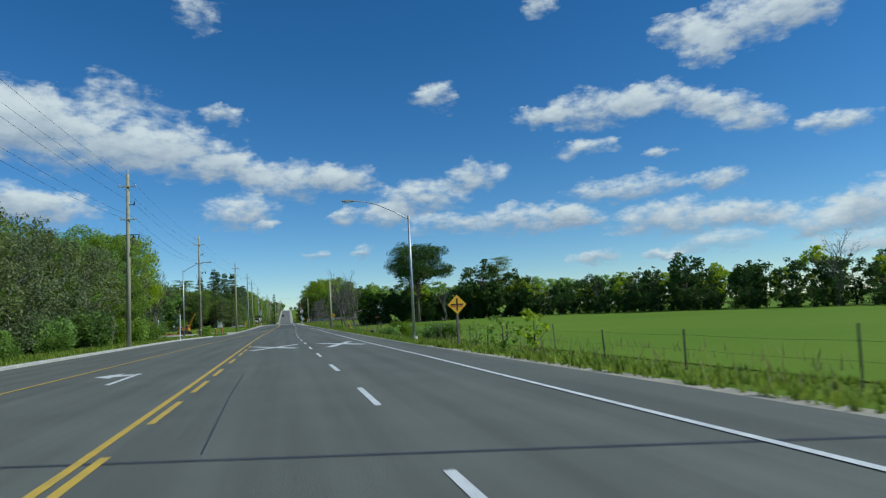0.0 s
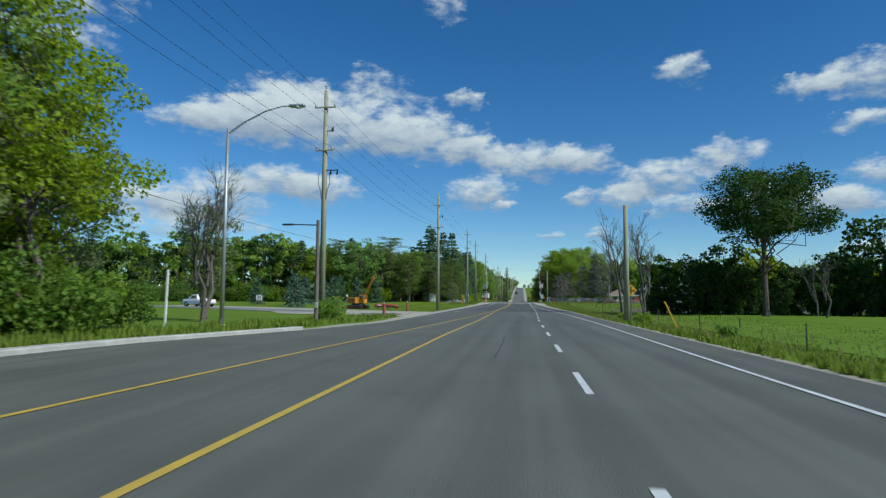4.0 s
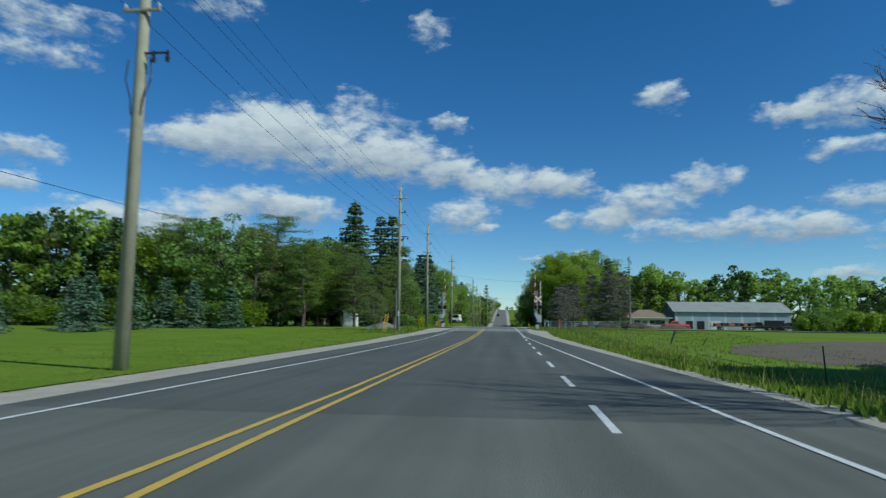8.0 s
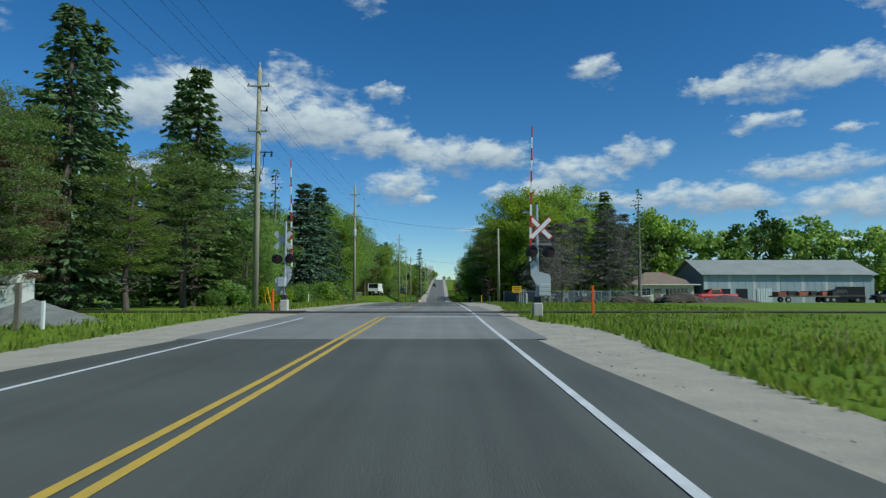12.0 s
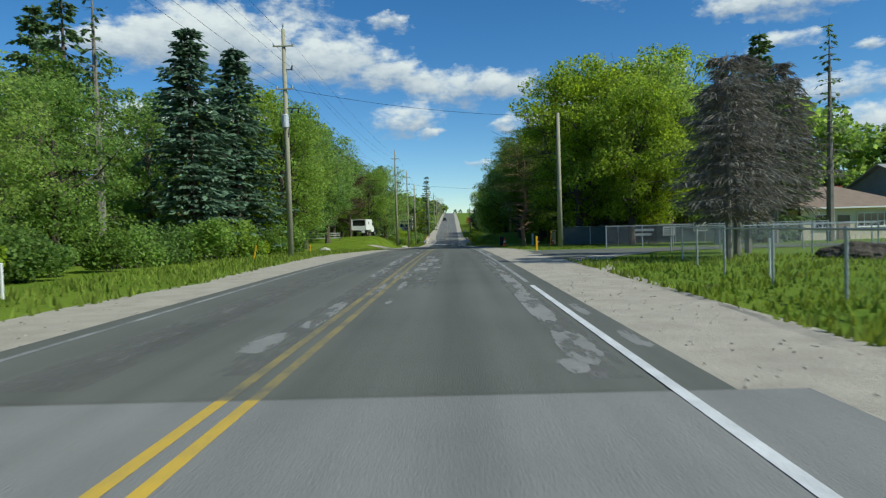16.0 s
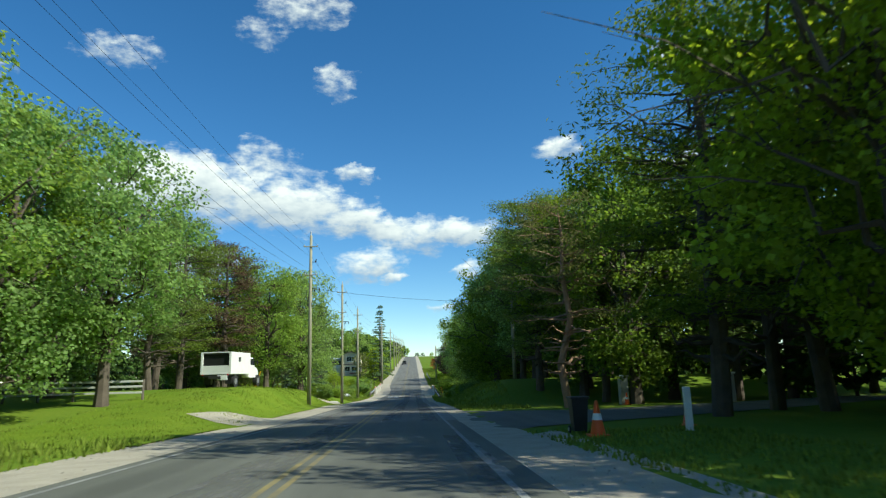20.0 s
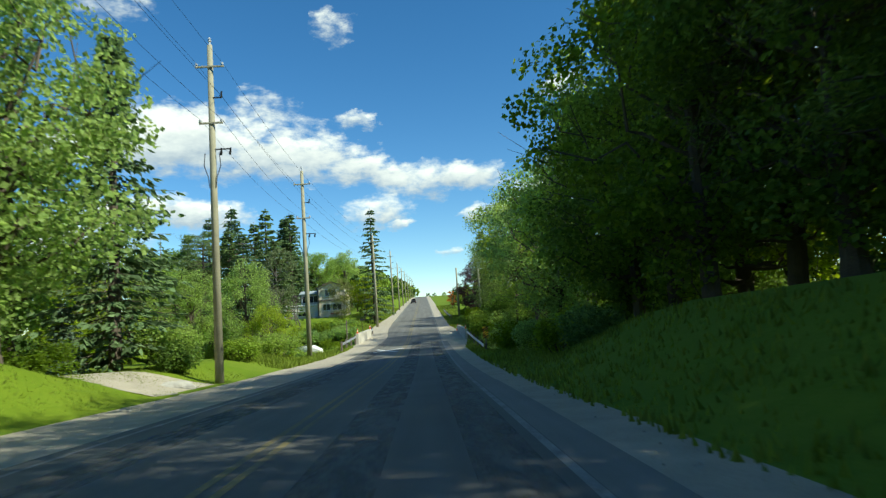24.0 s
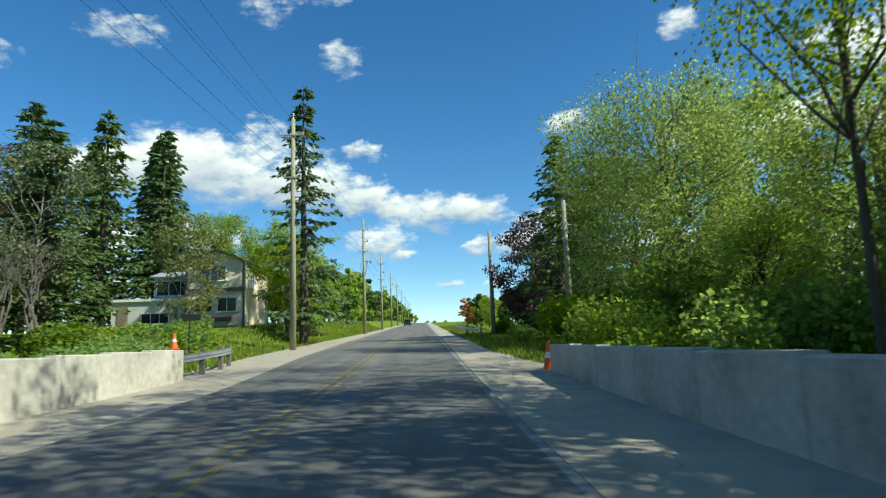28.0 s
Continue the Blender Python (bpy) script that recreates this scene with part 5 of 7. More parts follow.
for (x, y, t, lab) in ((8.75, 106.2, 7.8, "cut-off weathered wooden pole in the grass"), (10.1, 270.6, 11.0, "plain grey wooden service pole"), (12.05, 333.8, 9.0, "plain weathered wooden pole at the wood's edge"), (10.8, 430.5, 7.8, "plain grey wooden service pole"), (8.3, 448.7, 9.4, "plain weathered wooden pole at the wood's edge")):
    utility_pole(x, y, t, False, label=lab)


def wire(a, b, sag, r=.014, seg=10):
    a, b = np.array(a, float), np.array(b, float)
    p = [a + (b - a) * t - np.array([0, 0, 4 * sag * t * (1 - t)]) for t in np.linspace(0, 1, seg)]
    s = Soup()
    s.add(*tube_rows(p, [r] * seg, 4))
    ob = part_me("power_line", s.mesh("power_line"), M_wire)
    return tagged(ob, "thin black overhead cable between the poles", "cable", "overhead cables")


for a, b in zip(ATTACH, ATTACH[1:]):
    for k in range(5):
        wire(a[k], b[k], .012 * (b[k][1] - a[k][1]) + (.25 if k > 2 else 0), .009)
wire((-9.35, 263.6, 12.0), (10.1, 270.6, 10.8), .5)
wire((-26, 92, 9.2), (-32, 216, 13.2), .9, .02)
wire((-8.0, 332.5, 10.5), (12.05, 333.8, 8.9), .4)


def street_lamp(x, y, h, reach, side, label="galvanised street lamp with a curved arm over the road"):
    z = gz(x, y)
    e = thing("street_lamp", x, y, z, label, "street lamp", "street lamps")
    bm = bmesh.new()
    bm_cyl(bm, .1, .06, h, None, 12)
    part("pole", bm, M_galv, e, smooth=True)
    bm = bmesh.new()
    bm_cyl(bm, .21, .19, .25, None, 12)
    part("base", bm, M_concrete, e)
    s = Soup()
    pts = [(0, 0, h - .25), (side * reach * .25, 0, h + .25), (side * reach * .6, 0, h + .75), (side * reach * .88, 0, h + .95), (side * reach, 0, h + .95)]
    s.add(*tube_rows(pts, [.045, .04, .035, .03, .03], 7))
    part_me("arm", s.mesh("arm"), M_galv, e)
    bm = bmesh.new()
    bm_box(bm, .75, .26, .13, bevel=.05)
    head = part("lamp_head", bm, M_galv, e, "grey cobra lamp head")
    head.location = (side * (reach + .3), 0, h + .95)
    bm = bmesh.new()
    bmesh.ops.create_uvsphere(bm, u_segments=10, v_segments=6, radius=.13)
    bmesh.ops.scale(bm, vec=(1.5, 1, .55), verts=bm.verts)
    g = part("lens", bm, M_whitepaint, head)
    g.location = (side * .05, 0, -.06)
    return e


street_lamp(9.4, 38.6, 7.75, 3.4, -1)
street_lamp(-11.3, 89.3, 9.0, 2.9, 1)


# ---------------------------------------------------------------- markings, cracks, kerb, drives
def flat_poly(name, pts, mat, lift=.007, label="", category="road marking", kind="structure", zf=None):
    bm = bmesh.new()
    vs = [bm.verts.new((x, y, (float(road_z(y)) if zf is None else zf(x, y)) + lift)) for x, y in pts]
    bm.faces.new(vs)
    ob = part(name, bm, mat)
    return tagged(ob, label, category, kind=kind)


def bar(a, b, w0, w1=None, mat=M_white, lift=.007, label="white painted bar on the asphalt", name="road_marking", category="road marking"):
    a, b = Vector((*a, 0)), Vector((*b, 0))
    d = (b - a).normalized()
    s = Vector((-d.y, d.x, 0))
    w1 = w0 if w1 is None else w1
    p = [a - s * w0 / 2, b - s * w1 / 2, b + s * w1 / 2, a + s * w0 / 2]
    n = max(1, int((b - a).length / 3))
    ys = [(v.x, v.y) for v in p]
    return flat_poly(name, ys, mat, lift, label, category)


for a, b, l in (((-.25, 42.3), (2.3, 36.2), .007), ((2.45, 42.0), (-.05, 36.4), .0095), ((3.75, 41.2), (6.0, 35.4), .007), ((5.65, 41.0), (4.0, 34.6), .0095), ((-2.75, 389.2), (-.72, 384.2), .008), ((-.2, 389.15), (-2.7, 384.8), .0105)):
    bar(a, b, .42, .5, lift=l, label="large white X arm painted on the asphalt")
# turn arrow in the centre lane
bar((-3.0, 19.6), (-3.0, 23.6), .16, label="white turn arrow stem on the asphalt")
flat_poly("road_marking", [(-3.1, 23.4), (-3.1, 22.9), (-3.6, 22.7), (-3.6, 22.2), (-4.3, 23.2), (-3.6, 24.3), (-3.6, 23.6)], M_white, .0095, "white turn arrow head on the asphalt")
for y in (207.7, 208.35):
    bar((-.35, y), (3.45, y), .22, label="white stop line before the railway tracks")
for y in (219.2, 219.95):
    bar((-3.95, y - .1), (-.7, y), .24, lift=.012, label="white stop line before the railway tracks")
# wide crosswise bars paint overhead cable shadows; thin lengthwise ones are sealed cracks
for pts in (((-10.5, 9.6), (-1.5, 8.5), (8.6, 4.9)), ((-4, 47.5), (-.2, 46.2), (3, 44.3), (8.2, 39.9)), ((1.15, 78), (1.2, 84), (1.1, 88)), ((1.25, 93), (1.15, 98)), ((.9, 8), (.7, 14), (.6, 20)), ((.7, 24), (.8, 33))):
    for a, b in zip(pts, pts[1:]):
        bar(a, b, .1 if abs(a[0] - b[0]) > 2 else .025, mat=M_tar_shadow, lift=.0045, label="black line on the asphalt: painted cable shadow across, sealed crack along", name="crack_seal", category="road crack")
# worn patches past the crossing
prng = np.random.default_rng(9)


def blot(x, y, w, l, mat=M_flaked, lift=.004, label="pale worn patch in the asphalt"):
    n = 44
    pts = []
    for k in range(n):
        a = 2 * math.pi * k / n
        c, s = math.cos(a), math.sin(a)
        e = 1 + prng.uniform(-.16, .1)
        pts.append((x + math.copysign(abs(c) ** .6, c) * w / 2 * e, y + math.copysign(abs(s) ** .75, s) * l / 2 * e))
    flat_poly("asphalt_patch", pts, mat, lift, label, "asphalt patch")


for x, y, w, l in ((3.05, 228.2, .42, 2.2), (2.8, 227.1, .3, .7), (3.05, 232.5, .4, 4.6), (3.15, 238.5, .3, 8), (3.2, 246.5, .26, 7), (3.75, 231.5, .2, 1.4), (3.85, 228.6, .24, 1.2), (-.62, 231.7, .32, 3.6), (-.9, 228.9, .5, 1.5), (-.25, 236, .3, 3.2),
                   (.05, 240.6, .5, 3.2), (.45, 243.2, .5, 3.4), (.3, 236.8, .2, 2.6), (.5, 246.8, .6, 3), (.62, 250.4, .7, 3.2), (.45, 254.5, .5, 4), (.3, 233.4, .12, 1.0), (-.85, 242.5, .35, 5), (-.95, 249.5, .4, 6), (-1.0, 257, .4, 7), (.62, 239, .16, .8),
                   (3.62, 264.6, .36, 3.4), (3.7, 268.6, .26, 3), (3.74, 273, .2, 3.6), (3.6, 256.5, .5, 5), (-.75, 264.2, .28, 2.6), (.5, 266.5, .14, .8), (.55, 262, .2, 1.4), (-.7, 270, .25, 4), (3.5, 284, .3, 7), (1.0, 244.4, .3, 1.2), (1.25, 252.5, .3, 1.6)):
    blot(x, y, w, l)
for y0, y1 in ((300, 350), (350, 396)):
    strip("asphalt_patch", np.arange(y0, y1 + 1, 2.0), ((y0, 3.35 + .05), (y1, 3.4)), ((y0, 4.0), (y1, 4.05)), M_asphalt_old, .005, 2, "pale strip of paving along the asphalt edge", "asphalt patch")
for xa, xb, y0, y1, lab in ((-.95, -.35, 227, 268, "pale worn band beside the centre line"), (.2, 1.15, 236, 262, "pale worn band in the lane"), (-3.0, -2.0, 226.5, 262, "pale worn wheel track in the far lane"), (2.85, 3.35, 226.5, 290, "pale worn band along the edge line"), (-1.6, -.5, 268, 300, "pale worn band beside the centre line"),
                            (.4, 1.3, 300, 398, "pale worn wheel track in the lane"), (2.3, 3.1, 300, 398, "pale worn wheel track in the lane"), (-3.2, -2.2, 300, 398, "pale worn wheel track in the far lane")):
    strip("asphalt_patch", np.arange(y0, y1 + 2, 2.0), ((y0, xa), (y1, xa)), ((y0, xb), (y1, xb)), M_worn, .0032, 3, lab, "asphalt patch")
blot(1.4, 231, 3.0, 10, M_asphalt, .0025, "dark new asphalt patch in the lane")
strip("road", np.arange(226.1, 300, 2.0), ((222, -4.3), (300, -4.3)), ((222, 4.0), (300, 4.0)), M_asphalt, .0015, 5, "dark grey asphalt carriageway beyond the railway")

strip("road", np.arange(300, 900, 2.0), lambda y: left_x(y) + .05, lambda y: right_x(y) - .05, M_asphalt_aged, .0015, 5, "pale aged asphalt carriageway with worn wheel tracks")

# concrete kerb beside the turning lane, laid in lengths
ks = np.arange(-30, 92, 3.0)
for a, b in zip(ks, ks[1:]):
    xa, xb = float(left_x(a)), float(left_x(b))
    L = math.hypot(b - a, xb - xa)
    if abs(xa - xb) > 1.5:
        continue
    bm = bmesh.new()
    bm_box(bm, .34, L - .012, .3, bevel=.035)
    k = part("kerb", bm, M_concrete)
    k.matrix_basis = pose((xa + xb) / 2 - .1, (a + b) / 2, float(road_z((a + b) / 2)) + .0, 0, 0, math.degrees(math.atan2(xa - xb, b - a)))
    tagged(k, "pale concrete kerb length along the turning lane", "kerb", "kerb lengths", "structure")
strip("pavement", np.arange(-30, 90, 3.0), lambda y: left_x(y) - .9, lambda y: left_x(y) - .2, M_concrete, .1, 2, "narrow pale concrete strip behind the kerb", "pavement")

# yard drive on the left
YARD = [(-6.3, 112.5), (-6.4, 129.5), (-9, 131), (-13, 133.5), (-22, 140), (-34, 150), (-52, 160), (-52, 150), (-36, 138), (-24, 126), (-20, 118.5), (-14, 116.4), (-9.5, 115.6), (-7.5, 114)]


def fan(name, pts, mat, lift, label, category):
    """A paved area draped on the ground: triangles are cut finely."""
    bm = bmesh.new()
    vs = [bm.verts.new((x, y, 0)) for x, y in pts]
    f = bm.faces.new(vs)
    bmesh.ops.triangulate(bm, faces=[f])
    for _ in range(3):
        long = [e for e in bm.edges if e.calc_length() > 2.5]
        bmesh.ops.subdivide_edges(bm, edges=long, cuts=1)
        bmesh.ops.triangulate(bm, faces=bm.faces)
    for v in bm.verts:
        v.co.z = max(gz(v.co.x, v.co.y), float(road_z(v.co.y)) - .12 if abs(v.co.x) < 6 else -99) + lift
    bmesh.ops.recalc_face_normals(bm, faces=bm.faces)
    return tagged(part(name, bm, mat), label, category, kind="structure")


fan("pavement", YARD, M_gravel, .03, "pale gravel drive into the yard", "drive")
fan("road", [(-16, 124.5), (-20, 131), (-33, 142), (-60, 158), (-60, 152), (-36, 136), (-24, 126)], M_asphalt_old, .045, "grey asphalt yard road", "drive")
fan("pavement", [(3.6, 222), (3.6, 250), (6.6, 251), (10.2, 253.6), (12.5, 254.6), (11.2, 252.2), (9.2, 249.8), (7.8, 246), (6.7, 240.5), (6.3, 232), (6.0, 224)], M_gravel, .02, "pale dirt and gravel shoulder with ruts", "road shoulder")
fan("pavement", [(3.7, 262.5), (3.6, 292), (6.6, 291), (6.5, 280), (6.4, 268), (7.4, 262.2)], M_gravel, .02, "wide pale gravel apron beside the lane", "road shoulder")
fan("pavement", [(3.7, 248.5), (3.7, 263), (9, 262), (15, 261), (30, 260.5), (30, 256), (16, 255.5), (10, 253), (7, 249.5)], M_asphalt, .035, "dark asphalt side drive with loose gravel", "drive")
fan("pavement", [(3.6, 291), (3.6, 312), (7, 309), (12, 307.4), (20, 311), (36, 318), (36, 312), (22, 303), (14, 298), (9, 295)], M_asphalt, .035, "dark asphalt entrance drive between trees", "drive")
fan("pavement", [(-5.6, 352.2), (-5.6, 356.2), (-7.5, 356), (-10.5, 357.2), (-17, 359.5), (-17, 357.5), (-10.5, 354.3), (-8, 353.3)], M_gravel, .03, "pale gravel garden drive", "drive")
fan("pavement", [(-5.6, 300.5), (-5.5, 309), (-8.3, 306.5), (-9.4, 303)], M_gravel, .03, "pale gravel patch beside the lawn", "drive")
for x0, x1, y0, y1, m, lab in ((-26, -7.9, 134, 214, M_lawn, "mown green lawn beside the road"), (-14.5, -6.4, 290, 368, M_lawn, "bright mown grass bank beside the road"), (-28, -11.7, 84, 112, M_grass, "green verge before the yard drive")):
    tagged(grid_sheet("lawn", np.linspace(x0, x1, 14), np.linspace(y0, y1, 40), lambda X, Y: ground_z(X, Y) + .02, m), lab, "lawn", kind="structure")
tagged(grid_sheet("field", np.linspace(13.5, 90, 40), np.linspace(-40, 166, 60), lambda X, Y: ground_z(X, Y) + .03, M_field), "flat green crop field behind a post fence", "field", kind="structure")

fan("field", [(15.5, 166), (19, 176), (30, 184), (60, 186), (62, 168), (40, 160), (24, 156), (17, 158)], M_soil_dry, .05, "bare brown tilled soil behind the verge", "field")
# ---------------------------------------------------------------- railway
RY, RZ = 212.7, .83


for s in (-.7175, .7175):
    for x0, x1, lab in ((-70, -5.0, "rusty steel rail on wooden ties"), (-5.0, 5.0, "steel rail set flush in the asphalt"), (5.0, 90, "rusty steel rail on wooden ties")):
        bm = bmesh.new()
        inside = abs(x0) <= 5 and abs(x1) <= 5
        bm_box(bm, x1 - x0 - .01, .07, .05, Matrix.Translation(((x0 + x1) / 2, RY + s, RZ + (.0 if inside else .04))), .008)
        if not inside:
            bm_box(bm, x1 - x0 - .01, .02, .1, Matrix.Translation(((x0 + x1) / 2, RY + s, RZ - .03)))
            bm_box(bm, x1 - x0 - .01, .14, .02, Matrix.Translation(((x0 + x1) / 2, RY + s, RZ - .08)))
        tagged(part("rail", bm, M_rail), lab, "rail", "railway rails", "structure")
    for g in (-.09, .09):
        bar((-5.0, RY + s + g), (5.0, RY + s + g), .09, mat=M_tar_shadow, lift=.0105, label="dark rubber flangeway beside the rail", name="flangeway", category="rail crossing")
for x in (-2.3, 1.3):
    bar((x, RY - 1.3), (x - .25, RY + 1.3), .2, mat=M_tar_shadow, lift=.013, label="black tar joint across the crossing", name="crack_seal", category="road crack")
tie_me = None
for k in range(150):
    x = -46 + k * .62
    if -5.4 < x < 5.6:
        continue
    if tie_me is None:
        bm = bmesh.new()
        bm_box(bm, .22, 2.5, .16, bevel=.02)
        t = part("railway_tie", bm, M_tie)
        tie_me = t.data
    else:
        t = new("railway_tie", tie_me)
    t.matrix_basis = pose(x, RY + prng.uniform(-.05, .05), RZ - .17, 0, 0, prng.uniform(-2, 2))
    tagged(t, "dark weathered wooden railway tie", "railway tie", "railway ties")
for x0, x1 in ((-70, -5.2), (5.2, 90)):
    bm = bmesh.new()
    n = 60
    for k in range(n + 1):
        x = x0 + (x1 - x0) * k / n
        for y, z in ((-2.6, RZ - .45), (-1.5, RZ - .14), (1.5, RZ - .14), (2.6, RZ - .45)):
            bm.verts.new((x, RY + y, z + prng.uniform(-.02, .02)))
    bm.verts.ensure_lookup_table()
    for k in range(n):
        for j in range(3):
            a = k * 4 + j
            bm.faces.new([bm.verts[i] for i in (a, a + 4, a + 5, a + 1)])
    bmesh.ops.recalc_face_normals(bm, faces=bm.faces)
    tagged(part("ballast", bm, M_gravel), "grey stone ballast under the tracks", "ballast", kind="structure")


def crossing_signal(x, y, rz, gate_side):
    """Level-crossing mast with crossbuck, lamps, gate machine and raised gate; faces -y at rz 0."""
    z = float(road_z(y)) + .2
    e = thing("crossing_signal", x, y, z, "railway crossing signal with crossbuck, lamps and raised striped gate", "crossing signal", "crossing signals", rz)
    box("base", (.42, .42, .85), (0, 0, -.03), M_concrete, e, bevel=.04)
    box("junction_box", (.3, .3, .28), (0, 0, .52), M_dark, e, bevel=.03)
    rod("mast", (0, 0, .4), (0, 0, 4.72), .075, M_galv, e, seg=12)
    rod("mast_cap", (0, 0, 4.72), (0, 0, 4.78), .085, M_dark, e, seg=12)
    for k, ang in enumerate((45, -45)):
        b = box("crossbuck_border", (1.25, .02, .25), (.16, -.11 - .012 * k, 3.65), M_red, e, ry=ang, label="red edged crossbuck board", bevel=.004)
        box("backing", (1.25, .008, .25), (0, .016, 0), M_signal_grey, b, bevel=.002)
        box("crossbuck_board", (1.17, .012, .17), (0, -.013, 0), M_whitepaint, b, bevel=.003)
    box("crossarm", (1.0, .05, .05), (.12, -.12, 2.95), M_galv, e)
    for sx in (-.25, .48):
        for face in (-1, 1):
            bm = bmesh.new()
            bm_cyl(bm, .25, .25, .02, pose(0, 0, 0, 90, 0, 0), 20)
            d = part("lamp_backing", bm, M_black, e)
            d.location = (sx, -.12 + face * .2, 2.62)
            bm = bmesh.new()
            bm_cyl(bm, .12, .11, .05, pose(0, 0, 0, 90 if face < 0 else -90, 0, 0), 16)
            part("lens", bm, material_lens, d, "dark red unlit signal lens").location = (0, face * .012, 0)
            s = Soup()
            a = np.linspace(math.radians(20), math.radians(160), 9)
            ring = [[(math.cos(t) * r, face * dd, math.sin(t) * r) for t in a] for r, dd in ((.15, .01), (.16, .28))]
            vs = ring[0] + ring[1]
            s.add(vs, [(i, i + 1, i + 10, i + 9) for i in range(8)])
            h = part_me("hood", s.mesh("hood"), M_black, d)
            bm = bmesh.new()
            bm_cyl(bm, .12, .16, .14, pose(0, 0, 0, 90, 0, 0), 14)
            part("lamp_housing", bm, M_signal_grey, d).location = (0, -.005 if face > 0 else .15, 0)
    # gate machine: angled arm housing and counterweights
    bm = bmesh.new()
    prof = [(-.32, 2.1), (-.12, 2.25), (.05, 1.75), (.5, 1.62), (.56, 1.5), (.56, .95), (.4, .85), (-.02, 1.1), (-.3, 1.6)]
    lo = [bm.verts.new((px, -.2, pz)) for px, pz in prof]
    hi = [bm.verts.new((px, -.12, pz)) for px, pz in prof]
    bm.faces.new(lo)
    bm.faces.new(hi[::-1])
    for i in range(len(prof)):
        j = (i + 1) % len(prof)
        bm.faces.new((lo[i], hi[i], hi[j], lo[j]))
    bmesh.ops.recalc_face_normals(bm, faces=bm.faces)
    part("gate_bracket", bm, M_signal_grey, e, "pale grey angled gate bracket")
    box("gate_machine", (.42, .4, .5), (.1, .2, 1.35), M_signal_grey, e, bevel=.03)
    for k in range(3):
        box("counterweight", (.48, .07, .16), (.28, -.24, .78 + k * .17), M_signal_grey, e, bevel=.012)
    for k in range(5):
        rod("guard_rung", (-.45, .05, 1.2 + k * .22), (-.2, .05, 1.2 + k * .22), .012, M_dark, e, seg=5)
    rod("guard_rail", (-.45, .05, 1.1), (-.5, .05, 2.2), .015, M_dark, e, seg=5)
    # raised gate, in red and white lengths
    x0, z0, n = -.32, 2.2, 12
    for k in range(n):
        a = box("gate_length", (.1 - .004 * k, .035, .5), (x0 + .012 * k, -.16, z0 + .25 + .5 * k), M_red if k % 2 else M_whitepaint, e, ry=1.4, bevel=.004)
    for k in (3, 6, 9):
        rod("gate_lamp", (x0 + .06, -.16, z0 + .5 * k), (x0 + .17, -.16, z0 + .5 * k + .02), .04, M_red, e, seg=8)
    box("gate_tip_light", (.42, .1, .06), (-.42, -.1, 4.35), M_galv, e, bevel=.01)
    rod("cable", (.02, .02, .4), (-.12, .1, 1.3), .018, M_black, e, seg=5)
    return e


material_lens = material("red_signal_lens", (.12, .01, .012), (.08, .008, .01), 6, .15)
crossing_signal(6.15, 208.4, 0, 1)
crossing_signal(-6.6, 215.4, 180, 1)


# ---------------------------------------------------------------- posts, signs, fences
def stake(x, y, h, w, mat, label, category="marker post", group="marker posts", lean=0.0, name="marker_post", cap=None):
    z = gz(x, y)
    bm = bmesh.new()
    bm_box(bm, w, w * .7, h + .2, Matrix.Translation((0, 0, h / 2 - .1)), min(.01, w * .2))
    o = part(name, bm, mat)
    o.matrix_basis = pose(x, y, z, 0, lean, 0)
    return tagged(o, label, category, group)


def diamond_sign(x, y, top, size, label, symbol=True):
    z = gz(x, y)
    h = top - z
    e = thing("road_sign", x, y, z, label, "road sign", "road signs")
    box("post", (.1, .1, h - size * .3), (0, .05, (h - size * .3) / 2 - .1), M_weather, e)
    p = box("plate", (size / 1.414, .012, size / 1.414), (0, -.02, h - size / 2), M_sign_yellow, e, ry=45, label="yellow diamond plate", bevel=.003)
    if symbol:
        box("symbol_bar", (.09 * size, .006, .62 * size), (0, -.01, 0), M_black, p, ry=-45, bevel=.001)
        for k in (-1, 1):
            box("symbol_bar", (.26 * size, .006, .07 * size), (k * .2 * size * .7071, -.01, k * .2 * size * .7071), M_black, p, ry=-45, bevel=.001)
            box("symbol_bar", (.26 * size, .006, .05 * size), (k * .2 * size * .7071 + .09 * size * .7071, -.01, k * .2 * size * .7071 - .09 * size * .7071), M_red, p, ry=-45, bevel=.001)
    return e


diamond_sign(9.35, 27.9, 2.25, .88, "yellow diamond warning sign with black symbol on a wooden post")
diamond_sign(9.1, 106.6, 2.5, .8, "small yellow diamond warning sign by a wooden pole", True)
# yellow board and orange stakes at the tracks
e = thing("road_sign", 7.3, 225.6, gz(7.3, 225.6), "yellow rectangular notice board on a dark post", "road sign", "road signs")
box("post", (.07, .06, 1.6), (-.03, 0, .65), M_dark, e)
p = box("plate", (.66, .02, .46), (0, -.045, 1.22), M_sign_yellow, e, label="yellow plate with dark bars")
for k in range(3):
    box("text_bar", (.56 - .12 * k, .006, .045), (0, -.012, .12 - .12 * k), M_black, p, bevel=.001)
stake(9.2, 211.0, 1.35, .1, M_orange, "orange plastic marker stake in the grass")
stake(-6.95, 214.3, 1.25, .1, M_orange, "orange plastic marker stake in the grass")
stake(-11.6, 231.5, 1.5, .09, M_sign_yellow, "yellow plastic guy-wire guard", lean=-14)
stake(-12.1, 232.0, 1.5, .09, M_sign_yellow, "yellow plastic guy-wire guard", lean=-12)
for x, y in ((-9.75, 188.2), (-10.05, 188.6)):
    stake(x, y, 1.9, .09, M_sign_yellow, "yellow plastic guy-wire guard", lean=10)
    wire((x + .3, y, gz(x, y) + 1.8), (-9.2, 192.7, 13.5), .02, .009, 4)
